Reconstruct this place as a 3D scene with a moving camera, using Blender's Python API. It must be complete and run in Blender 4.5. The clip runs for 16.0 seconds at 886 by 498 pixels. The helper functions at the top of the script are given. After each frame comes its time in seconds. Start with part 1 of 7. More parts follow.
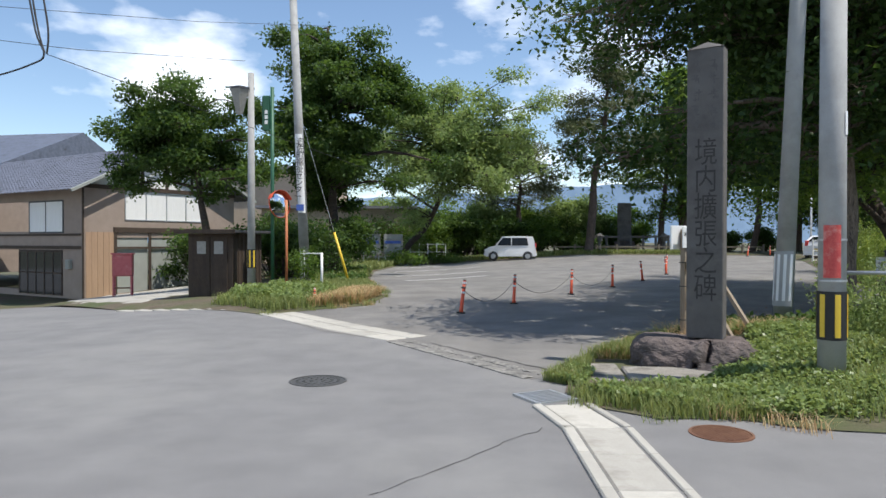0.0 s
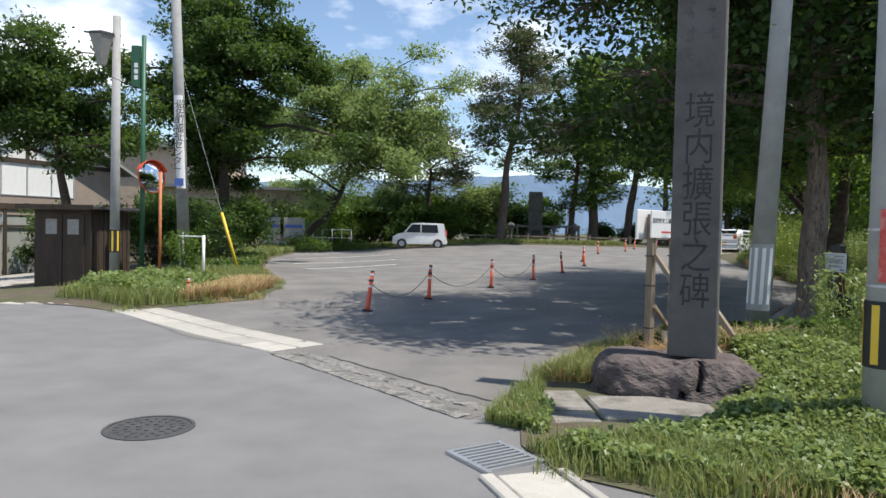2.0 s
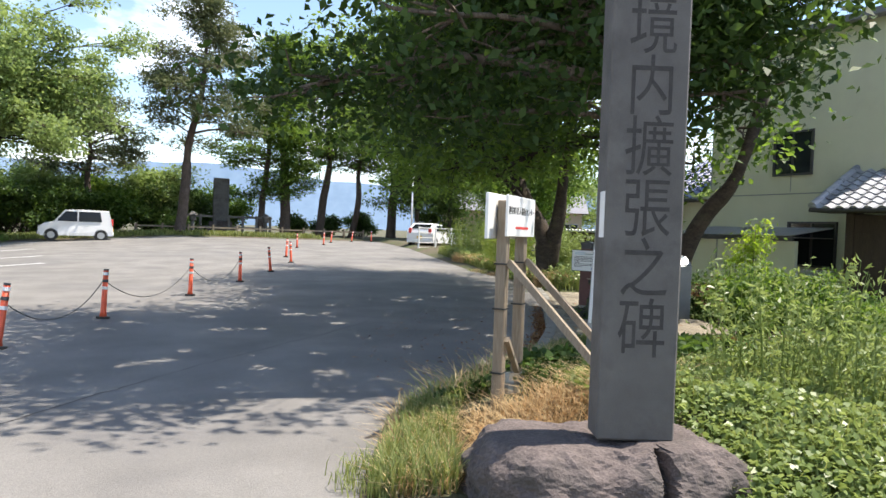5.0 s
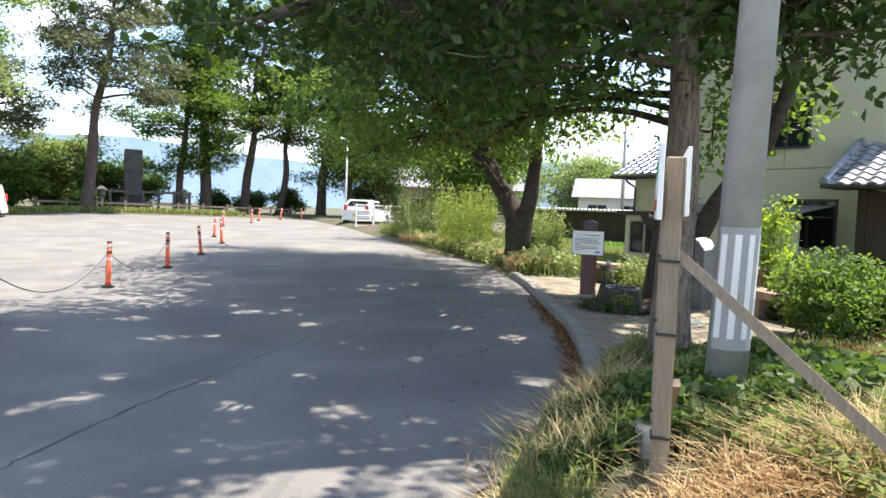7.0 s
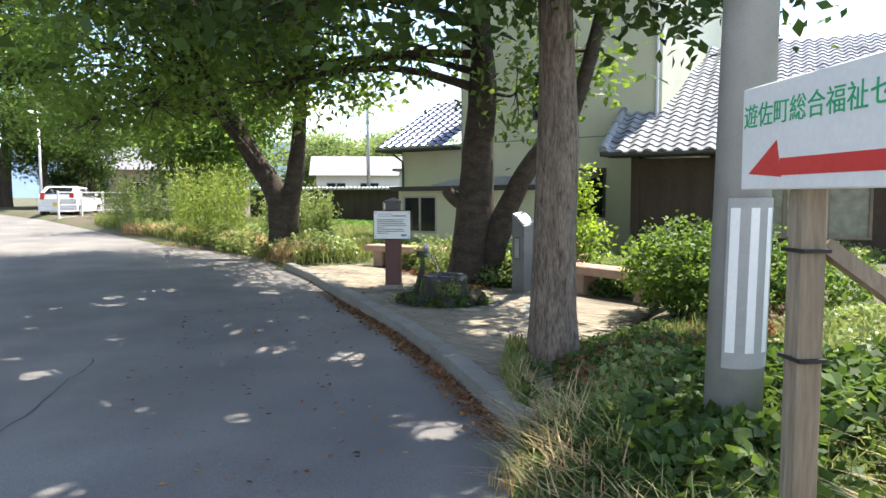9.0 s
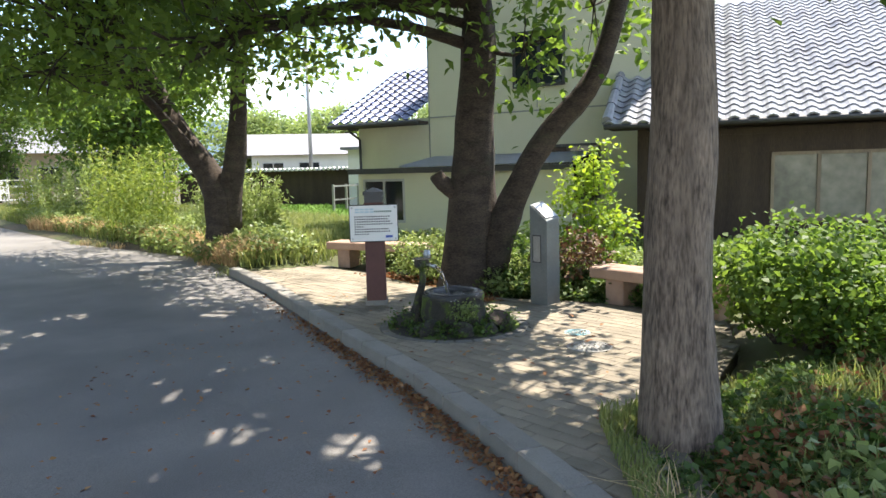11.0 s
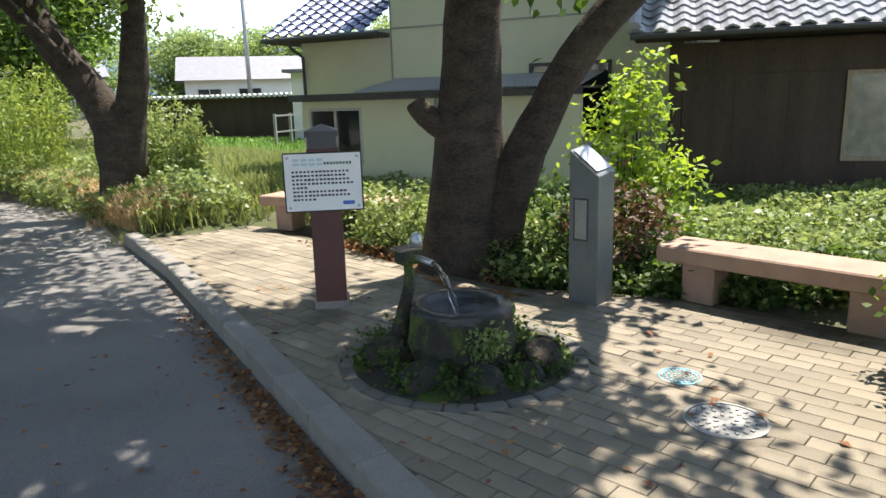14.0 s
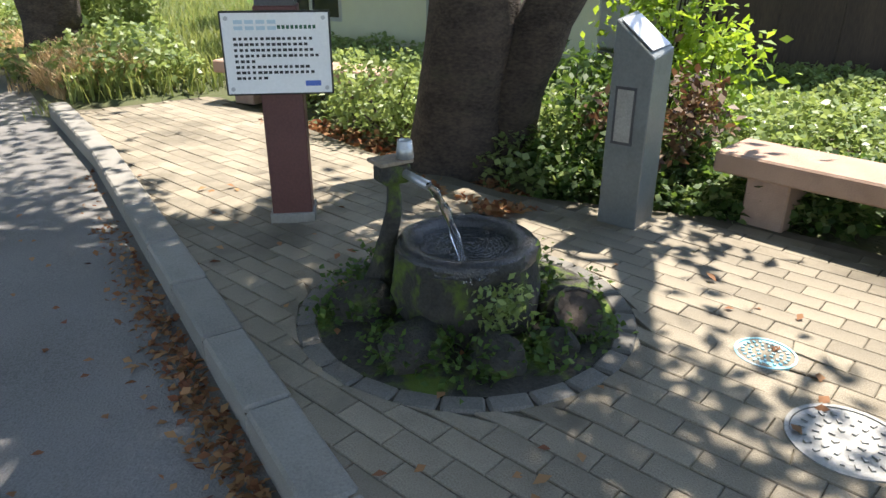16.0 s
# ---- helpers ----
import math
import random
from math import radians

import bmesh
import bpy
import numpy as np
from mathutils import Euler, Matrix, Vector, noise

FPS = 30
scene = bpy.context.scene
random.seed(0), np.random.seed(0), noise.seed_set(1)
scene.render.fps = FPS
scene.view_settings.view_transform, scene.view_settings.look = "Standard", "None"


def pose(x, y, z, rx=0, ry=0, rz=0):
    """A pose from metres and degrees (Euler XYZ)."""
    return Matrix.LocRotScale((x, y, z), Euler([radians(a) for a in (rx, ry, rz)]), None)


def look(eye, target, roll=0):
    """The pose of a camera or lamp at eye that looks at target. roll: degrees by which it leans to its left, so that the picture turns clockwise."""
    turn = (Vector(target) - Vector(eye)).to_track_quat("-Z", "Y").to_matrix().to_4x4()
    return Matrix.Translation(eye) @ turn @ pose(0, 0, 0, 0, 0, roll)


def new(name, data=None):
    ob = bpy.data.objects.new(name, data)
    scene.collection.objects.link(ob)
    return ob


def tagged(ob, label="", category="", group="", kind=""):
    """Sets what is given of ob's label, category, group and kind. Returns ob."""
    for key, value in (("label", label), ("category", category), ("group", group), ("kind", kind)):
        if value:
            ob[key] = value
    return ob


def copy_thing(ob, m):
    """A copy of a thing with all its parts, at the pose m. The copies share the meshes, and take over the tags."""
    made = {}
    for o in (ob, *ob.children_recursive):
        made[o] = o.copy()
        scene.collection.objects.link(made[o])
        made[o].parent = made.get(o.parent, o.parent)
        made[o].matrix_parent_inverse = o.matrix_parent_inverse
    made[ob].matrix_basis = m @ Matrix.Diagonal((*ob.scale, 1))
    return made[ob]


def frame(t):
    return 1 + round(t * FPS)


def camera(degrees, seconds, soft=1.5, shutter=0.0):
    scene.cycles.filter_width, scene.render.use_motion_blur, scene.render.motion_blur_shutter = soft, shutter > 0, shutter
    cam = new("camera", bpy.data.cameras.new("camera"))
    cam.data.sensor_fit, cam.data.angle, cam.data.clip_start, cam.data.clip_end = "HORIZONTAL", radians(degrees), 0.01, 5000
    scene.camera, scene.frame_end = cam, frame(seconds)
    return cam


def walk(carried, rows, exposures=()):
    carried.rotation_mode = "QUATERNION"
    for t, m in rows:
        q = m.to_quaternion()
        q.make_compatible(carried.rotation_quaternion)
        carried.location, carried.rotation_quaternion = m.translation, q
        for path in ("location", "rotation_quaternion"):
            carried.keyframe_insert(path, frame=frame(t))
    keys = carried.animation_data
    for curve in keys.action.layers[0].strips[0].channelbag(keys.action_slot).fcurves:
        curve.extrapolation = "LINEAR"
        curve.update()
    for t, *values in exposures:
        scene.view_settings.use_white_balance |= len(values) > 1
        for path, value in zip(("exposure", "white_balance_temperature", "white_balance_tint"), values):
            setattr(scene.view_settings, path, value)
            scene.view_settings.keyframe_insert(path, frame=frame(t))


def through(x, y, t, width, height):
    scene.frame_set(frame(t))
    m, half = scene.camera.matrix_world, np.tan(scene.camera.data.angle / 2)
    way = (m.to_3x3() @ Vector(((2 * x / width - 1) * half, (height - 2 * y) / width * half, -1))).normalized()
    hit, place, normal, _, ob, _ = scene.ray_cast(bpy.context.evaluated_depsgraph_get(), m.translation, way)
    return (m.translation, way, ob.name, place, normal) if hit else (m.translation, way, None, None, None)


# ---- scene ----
# camera and walk
cam = camera(65.5, 16.0)
METRES, EYE, TILT, LEAN, TURN = 17.2, 1.6, 0.0, 0.0, 0.0
ROWS = [
    (0.0, 0.0, 0.0, 0.0, 0.0, -0.55, -0.05),
    (0.5, -0.0025, 0.037, -0.0015, -1.63, -1.03, -0.56),
    (1.0, 0.0006, 0.0727, -0.0025, -3.71, -1.54, 0.02),
    (1.5, 0.0014, 0.1093, -0.0027, -5.04, -1.52, -0.25),
    (2.0, 0.002, 0.1443, -0.003, -7.77, -1.52, -1.3),
    (2.5, 0.0034, 0.1807, -0.0026, -8.87, -1.54, -0.81),
    (3.0, 0.0015, 0.2154, -0.0014, -12.72, -1.27, -0.92),
    (3.5, 0.0084, 0.2502, -0.0007, -17.72, -0.72, -0.71),
    (4.0, 0.0088, 0.2832, -0.0014, -24.95, -0.9, -1.16),
    (6.5, 0.0251, 0.4551, -0.0057, -38.73, -2.43, -2.2),
    (7.0, 0.0347, 0.49, -0.006, -40.76, -3.06, -2.19),
    (7.5, 0.0426, 0.5247, -0.0068, -44.3, -3.27, -1.97),
    (8.0, 0.0569, 0.5566, -0.0071, -48.9, -3.47, -1.13),
    (8.5, 0.0702, 0.5849, -0.0079, -59.15, -2.95, -1.17),
    (11.0, 0.1874, 0.7057, 0.0016, -68.73, -6.43, 1.48),
    (11.5, 0.2147, 0.7232, 0.0016, -70.82, -7.67, 1.35),
    (12.0, 0.2417, 0.7379, 0.0014, -70.18, -8.3, 1.36),
    (12.5, 0.2658, 0.7515, 0.0024, -71.89, -9.38, 1.25),
    (13.0, 0.2938, 0.7613, 0.0026, -72.88, -10.45, 1.58),
    (13.5, 0.3155, 0.7725, 0.0019, -72.93, -11.46, 1.92),
    (14.0, 0.3344, 0.78, 0.002, -72.75, -12.51, 1.7),
    (14.5, 0.3542, 0.7851, 0.002, -71.64, -14.02, 1.49),
    (15.0, 0.3704, 0.7949, 0.0003, -71.83, -17.38, 0.98),
    (15.5, 0.3854, 0.8018, -0.001, -73.43, -21.76, 0.26),
    (16.0, 0.3992, 0.8043, -0.0009, -73.63, -23.85, -0.16),
]
EXPOSURES = [(0.0, 0.15, 6500, 10), (2.5, 0.3, 6700, 11), (4.0, 0.65, 6900, 12), (6.5, 1.3, 6900, 12), (8.5, 1.48, 6900, 12), (11.5, 1.5, 7000, 12), (13.5, 1.2, 6900, 12), (16.0, 1.42, 6800, 12)]
walk(cam, [(t, pose(0, 0, EYE, TILT, LEAN, TURN) @ pose(METRES * x, METRES * y, METRES * z, 90 + pitch, roll, yaw)) for t, x, y, z, yaw, pitch, roll in ROWS], EXPOSURES)

# world and sun
SUN_DIR = Vector((0.92, -0.39, 0)).normalized()
SUN_UP = radians(65)
sun_vec = Vector((SUN_DIR.x * math.cos(SUN_UP), SUN_DIR.y * math.cos(SUN_UP), math.sin(SUN_UP)))
world = bpy.data.worlds.new("sky")
scene.world = world
world.use_nodes = True
wn = world.node_tree
wn.nodes.clear()
w_out = wn.nodes.new("ShaderNodeOutputWorld")
w_bg = wn.nodes.new("ShaderNodeBackground")
w_sky = wn.nodes.new("ShaderNodeTexSky")
w_sky.sky_type = "NISHITA"
w_sky.sun_disc = False
w_sky.sun_elevation = SUN_UP
w_sky.sun_rotation = math.atan2(SUN_DIR.x, SUN_DIR.y)
w_sky.air_density, w_sky.dust_density, w_sky.ozone_density = 1.0, 0.1, 2.0
w_bg.inputs["Strength"].default_value = 0.15
w_co = wn.nodes.new("ShaderNodeTexCoord")
w_map = wn.nodes.new("ShaderNodeMapping")
w_map.inputs["Scale"].default_value = (1.0, 1.0, 2.2)
w_map.inputs["Location"].default_value = (0.35, 0.1, 0.0)
w_noise = wn.nodes.new("ShaderNodeTexNoise")
w_noise.inputs["Scale"].default_value = 3.2
w_noise.inputs["Detail"].default_value = 9
w_noise.inputs["Roughness"].default_value = 0.52
w_ramp = wn.nodes.new("ShaderNodeValToRGB")
w_ramp.color_ramp.elements[0].position = 0.55
w_ramp.color_ramp.elements[1].position = 0.72
w_mix = wn.nodes.new("ShaderNodeMix")
w_mix.data_type = "RGBA"
w_mix.inputs["B"].default_value = (10.5, 10.8, 11.2, 1)
wn.links.new(w_co.outputs["Generated"], w_map.inputs["Vector"])
wn.links.new(w_map.outputs["Vector"], w_noise.inputs["Vector"])
wn.links.new(w_noise.outputs["Fac"], w_ramp.inputs["Fac"])
wn.links.new(w_ramp.outputs["Color"], w_mix.inputs["Factor"])
wn.links.new(w_sky.outputs["Color"], w_mix.inputs["A"])
wn.links.new(w_mix.outputs["Result"], w_bg.inputs["Color"])
wn.links.new(w_bg.outputs["Background"], w_out.inputs["Surface"])
sun_data = bpy.data.lights.new("sun", "SUN")
sun_data.energy = 5.0
sun_data.angle = radians(0.53)
sun_data.color = (1.0, 0.955, 0.88)
sun = new("sun", sun_data)
sun.matrix_world = look((0, 0, 60), Vector((0, 0, 60)) - sun_vec)


# materials
def surf(name, c1, c2, rough=0.8, scale=4.0, fine=60.0, bump=0.2, metal=0.0, stain=None, stain_scale=0.7, stain_at=(0.5, 0.7), stretch=(1, 1, 1), spec=0.5, jitter=0.0, coord="Object"):
    """A surface with grain at a fine size, mottling at a larger one and optional stains."""
    m = bpy.data.materials.new(name)
    m.use_nodes = True
    n, l = m.node_tree.nodes, m.node_tree.links
    b = n["Principled BSDF"]
    co = n.new("ShaderNodeTexCoord")
    mp = n.new("ShaderNodeMapping")
    mp.inputs["Scale"].default_value = stretch
    l.new(co.outputs[coord], mp.inputs["Vector"])
    big = n.new("ShaderNodeTexNoise")
    big.inputs["Scale"].default_value = scale
    big.inputs["Detail"].default_value = 5
    small = n.new("ShaderNodeTexNoise")
    small.inputs["Scale"].default_value = fine
    small.inputs["Detail"].default_value = 3
    for t in (big, small):
        l.new(mp.outputs["Vector"], t.inputs["Vector"])
    add = n.new("ShaderNodeMath")
    add.operation = "ADD"
    l.new(big.outputs["Fac"], add.inputs[0])
    l.new(small.outputs["Fac"], add.inputs[1])
    ramp = n.new("ShaderNodeMapRange")
    ramp.inputs["From Min"].default_value, ramp.inputs["From Max"].default_value = 0.7, 1.3
    l.new(add.outputs[0], ramp.inputs["Value"])
    mix = n.new("ShaderNodeMix")
    mix.data_type = "RGBA"
    mix.inputs["A"].default_value, mix.inputs["B"].default_value = (*c1, 1), (*c2, 1)
    l.new(ramp.outputs["Result"], mix.inputs["Factor"])
    colour = mix.outputs["Result"]
    if stain:
        st = n.new("ShaderNodeTexNoise")
        st.inputs["Scale"].default_value = stain_scale
        st.inputs["Detail"].default_value = 7
        st.inputs["Roughness"].default_value = 0.62
        l.new(mp.outputs["Vector"], st.inputs["Vector"])
        sr = n.new("ShaderNodeMapRange")
        sr.inputs["From Min"].default_value, sr.inputs["From Max"].default_value = stain_at
        l.new(st.outputs["Fac"], sr.inputs["Value"])
        sm = n.new("ShaderNodeMix")
        sm.data_type = "RGBA"
        sm.inputs["B"].default_value = (*stain, 1)
        l.new(sr.outputs["Result"], sm.inputs["Factor"])
        l.new(colour, sm.inputs["A"])
        colour = sm.outputs["Result"]
    if jitter:
        oi = n.new("ShaderNodeObjectInfo")
        jr = n.new("ShaderNodeMapRange")
        jr.inputs["To Min"].default_value, jr.inputs["To Max"].default_value = 1 - jitter, 1 + jitter
        isl = n.new("ShaderNodeNewGeometry")
        both = n.new("ShaderNodeMath")
        both.operation = "ADD"
        fr = n.new("ShaderNodeMath")
        fr.operation = "FRACT"
        l.new(oi.outputs["Random"], both.inputs[0])
        l.new(isl.outputs["Random Per Island"], both.inputs[1])
        l.new(both.outputs[0], fr.inputs[0])
        l.new(fr.outputs[0], jr.inputs["Value"])
        hv = n.new("ShaderNodeHueSaturation")
        l.new(jr.outputs["Result"], hv.inputs["Value"])
        l.new(colour, hv.inputs["Color"])
        colour = hv.outputs["Color"]
    l.new(colour, b.inputs["Base Color"])
    b.inputs["Roughness"].default_value = rough
    b.inputs["Metallic"].default_value = metal
    b.inputs["Specular IOR Level"].default_value = spec
    if bump:
        bp = n.new("ShaderNodeBump")
        bp.inputs["Strength"].default_value = bump
        bp.inputs["Distance"].default_value = 0.01
        l.new(add.outputs[0], bp.inputs["Height"])
        l.new(bp.outputs["Normal"], b.inputs["Normal"])
    return m


def leafy(name, c1, c2, through=0.35, rough=0.55):
    """Leaves: each one its own shade of the two colours, and light comes through them."""
    m = bpy.data.materials.new(name)
    m.use_nodes = True
    n, l = m.node_tree.nodes, m.node_tree.links
    b = n["Principled BSDF"]
    geo = n.new("ShaderNodeNewGeometry")
    mix = n.new("ShaderNodeMix")
    mix.data_type = "RGBA"
    mix.inputs["A"].default_value, mix.inputs["B"].default_value = (*c1, 1), (*c2, 1)
    l.new(geo.outputs["Random Per Island"], mix.inputs["Factor"])
    l.new(mix.outputs["Result"], b.inputs["Base Color"])
    b.inputs["Roughness"].default_value = rough
    b.inputs["Specular IOR Level"].default_value = 0.35
    tr = n.new("ShaderNodeBsdfTranslucent")
    hv = n.new("ShaderNodeHueSaturation")
    hv.inputs["Hue"].default_value, hv.inputs["Saturation"].default_value, hv.inputs["Value"].default_value = 0.48, 1.1, 1.7
    l.new(mix.outputs["Result"], hv.inputs["Color"])
    l.new(hv.outputs["Color"], tr.inputs["Color"])
    ms = n.new("ShaderNodeMixShader")
    ms.inputs["Fac"].default_value = through
    l.new(b.outputs["BSDF"], ms.inputs[1])
    l.new(tr.outputs["BSDF"], ms.inputs[2])
    l.new(ms.outputs["Shader"], n["Material Output"].inputs["Surface"])
    return m


def glassy(name, tint=(0.02, 0.025, 0.03), rough=0.05):
    m = bpy.data.materials.new(name)
    m.use_nodes = True
    b = m.node_tree.nodes["Principled BSDF"]
    b.inputs["Base Color"].default_value = (*tint, 1)
    b.inputs["Roughness"].default_value = rough
    b.inputs["IOR"].default_value = 1.5
    return m


ASPHALT = surf("asphalt", (0.148, 0.145, 0.144), (0.205, 0.201, 0.198), 0.9, 1.7, 140, 0.5, stain=(0.23, 0.225, 0.215), stain_scale=0.35, stain_at=(0.48, 0.72))
ASPHALT_LOT = surf("lot_asphalt", (0.118, 0.112, 0.104), (0.232, 0.221, 0.206), 0.9, 0.9, 120, 0.6, stain=(0.125, 0.122, 0.122), stain_scale=0.25, stain_at=(0.5, 0.75))
SOIL = surf("soil_grass", (0.075, 0.058, 0.038), (0.13, 0.105, 0.07), 0.95, 2.5, 40, 0.9, stain=(0.07, 0.085, 0.03), stain_scale=0.5, stain_at=(0.42, 0.6))
CONCRETE = surf("concrete", (0.36, 0.34, 0.30), (0.46, 0.44, 0.39), 0.85, 3, 120, 0.25, stain=(0.22, 0.20, 0.17), stain_scale=2.0, stain_at=(0.52, 0.75), jitter=0.12)
POLE_CONCRETE = surf("pole_concrete", (0.30, 0.30, 0.29), (0.38, 0.38, 0.37), 0.75, 4, 150, 0.12, stain=(0.24, 0.235, 0.22), stain_scale=1.5, stain_at=(0.5, 0.7))
STELE_STONE = surf("stele_stone", (0.095, 0.088, 0.082), (0.145, 0.136, 0.128), 0.82, 5, 200, 0.35, stain=(0.068, 0.062, 0.057), stain_scale=2.2, stain_at=(0.5, 0.72))
BOULDER = surf("boulder_stone", (0.06, 0.047, 0.044), (0.165, 0.132, 0.122), 0.9, 4, 60, 0.8, stain=(0.07, 0.06, 0.055), stain_scale=2.6, stain_at=(0.5, 0.66))
BARK = surf("bark", (0.022, 0.016, 0.012), (0.088, 0.066, 0.05), 0.95, 5, 32, 1.0, stretch=(1, 1, 2.0), stain=(0.05, 0.055, 0.03), stain_scale=1.6, stain_at=(0.56, 0.75))
BARK_PALE = surf("pale_bark", (0.05, 0.036, 0.027), (0.275, 0.21, 0.16), 0.95, 24, 80, 1.0, stretch=(1, 1, 0.2), stain=(0.13, 0.10, 0.075), stain_scale=5, stain_at=(0.5, 0.75))
PINE_BARK = surf("pine_bark", (0.06, 0.045, 0.035), (0.14, 0.10, 0.08), 0.95, 6, 30, 1.0, stretch=(1, 1, 0.5))
LEAF_DARK = leafy("dark_leaves", (0.035, 0.072, 0.018), (0.085, 0.15, 0.034), 0.42)
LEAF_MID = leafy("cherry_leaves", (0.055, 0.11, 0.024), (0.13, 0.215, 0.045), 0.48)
# darker leaf tone: the shade of the backlit crown is put into the colour
LEAF_SHADE = leafy("shaded_crown_leaves", (0.026, 0.056, 0.014), (0.065, 0.118, 0.027), 0.36)
# brighter copy of the cherry leaves, with sunlight put into the colour
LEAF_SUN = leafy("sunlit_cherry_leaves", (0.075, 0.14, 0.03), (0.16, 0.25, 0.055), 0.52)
LEAF_LIGHT = leafy("light_leaves", (0.125, 0.19, 0.06), (0.225, 0.30, 0.115), 0.5)
LEAF_PINE = leafy("pine_needles", (0.065, 0.095, 0.045), (0.145, 0.16, 0.08), 0.25)
LEAF_IVY = leafy("ivy_leaves", (0.13, 0.185, 0.055), (0.25, 0.32, 0.12), 0.38, 0.4)
GRASS = leafy("grass_blades", (0.12, 0.165, 0.05), (0.25, 0.28, 0.10), 0.35)
GRASS_DRY = leafy("dry_grass", (0.32, 0.22, 0.11), (0.60, 0.47, 0.26), 0.3)
PAVER = surf("paver", (0.19, 0.163, 0.118), (0.30, 0.26, 0.195), 0.85, 5, 150, 0.45, stain=(0.115, 0.097, 0.068), stain_scale=1.1, stain_at=(0.46, 0.68), jitter=0.17)
JOINT = surf("joint_sand", (0.085, 0.073, 0.05), (0.15, 0.13, 0.092), 0.95, 8, 100, 0.3)
KERB_STONE = surf("kerb_concrete", (0.19, 0.18, 0.16), (0.28, 0.265, 0.235), 0.88, 4, 130, 0.45, stain=(0.105, 0.098, 0.08), stain_scale=2.2, stain_at=(0.5, 0.72), jitter=0.08)
CREAM = surf("cream_siding", (0.60, 0.60, 0.44), (0.68, 0.67, 0.51), 0.7, 1.2, 60, 0.05, stain=(0.50, 0.49, 0.37), stain_scale=0.6, stain_at=(0.52, 0.8))
BROWN_WOOD = surf("dark_wood", (0.034, 0.022, 0.015), (0.068, 0.046, 0.031), 0.8, 5, 60, 0.4, stretch=(1, 1, 0.15))
TIMBER = surf("weathered_timber", (0.20, 0.155, 0.11), (0.32, 0.26, 0.19), 0.85, 6, 70, 0.5, stretch=(1, 1, 0.12), stain=(0.13, 0.10, 0.075), stain_scale=3, stain_at=(0.5, 0.7))
ROOF_TILE = surf("glazed_tile", (0.24, 0.25, 0.275), (0.33, 0.34, 0.365), 0.3, 5, 80, 0.05, stain=(0.12, 0.12, 0.135), stain_scale=2, stain_at=(0.5, 0.7))
ROOF_GREY = surf("grey_blue_tile", (0.085, 0.095, 0.125), (0.15, 0.165, 0.21), 0.45, 5, 80, 0.05, stain=(0.06, 0.065, 0.08), stain_scale=2, stain_at=(0.5, 0.7))
ROOF_BLUE = surf("blue_glazed_tile", (0.05, 0.07, 0.15), (0.09, 0.11, 0.21), 0.22, 5, 80, 0.05)
MORTAR_WALL = surf("tan_wall", (0.26, 0.205, 0.17), (0.33, 0.265, 0.22), 0.85, 2, 60, 0.15)
WHITE_PAINT = surf("white_paint", (0.74, 0.74, 0.73), (0.82, 0.82, 0.81), 0.45, 3, 60, 0.03)
ORANGE = surf("orange_plastic", (0.66, 0.085, 0.035), (0.74, 0.12, 0.05), 0.5, 6, 80, 0.05, stain=(0.4, 0.06, 0.04), stain_scale=5, stain_at=(0.52, 0.75))
STEEL = surf("galvanised_steel", (0.42, 0.43, 0.44), (0.52, 0.53, 0.54), 0.45, 8, 90, 0.05, metal=0.7)
BLACK = surf("black_rubber", (0.012, 0.012, 0.012), (0.025, 0.025, 0.025), 0.6, 8, 80, 0.05)
GLASS_DARK = glassy("dark_glass")


# shapes
def gz(x, y):
    """Height of the ground: it rises beyond the entrance and dips towards the house."""
    x, y = np.asarray(x, float), np.asarray(y, float)
    up = 0.72 * np.clip((y - 14) / 38, 0, 1) ** 1.25
    down = 1.15 * np.clip((-x - 5.0) / 12, 0, 1.25) * np.clip(y / 30, 0, 1)
    return up * np.clip((x + 2) / 12, 0.15, 1) - down


def part(name, bm, material, parent=None, label="", smooth=False):
    """One bmesh as one mesh object under a thing or a part."""
    me = bpy.data.meshes.new(name)
    bm.to_mesh(me)
    bm.free()
    return mesh_part(name, me, material, parent, label, smooth)


def mesh_part(name, me, material, parent=None, label="", smooth=False):
    for m in material if isinstance(material, (list, tuple)) else [material]:
        me.materials.append(m)
    if smooth:
        me.shade_smooth()
    ob = new(name, me)
    if parent is not None:
        ob.parent = parent
    if label:
        ob["label"] = label
    return ob


def thing(name, m, label, category, group="", kind=""):
    ob = new(name)
    ob.empty_display_size = 0.1
    ob.matrix_basis = m
    return tagged(ob, label, category, group, kind)


def box(bm, x0, x1, y0, y1, z0, z1, bevel=0.0, seg=1, m=None):
    v = bmesh.ops.create_cube(bm, size=1)["verts"]
    bmesh.ops.transform(bm, verts=v, matrix=Matrix.LocRotScale(((x0 + x1) / 2, (y0 + y1) / 2, (z0 + z1) / 2), None, (x1 - x0, y1 - y0, z1 - z0)))
    if bevel:
        e = list({e for w in v for e in w.link_edges})
        r = bmesh.ops.bevel(bm, geom=e, offset=bevel, segments=seg, profile=0.5, affect="EDGES")
        v = list({w for f in r["faces"] for w in f.verts} | {w for w in v if w.is_valid})
    if m is not None:
        bmesh.ops.transform(bm, verts=v, matrix=m)
    return bm


def boxes(*dims, bevel=0.0):
    bm = bmesh.new()
    for d in dims:
        box(bm, *d, bevel=bevel)
    return bm


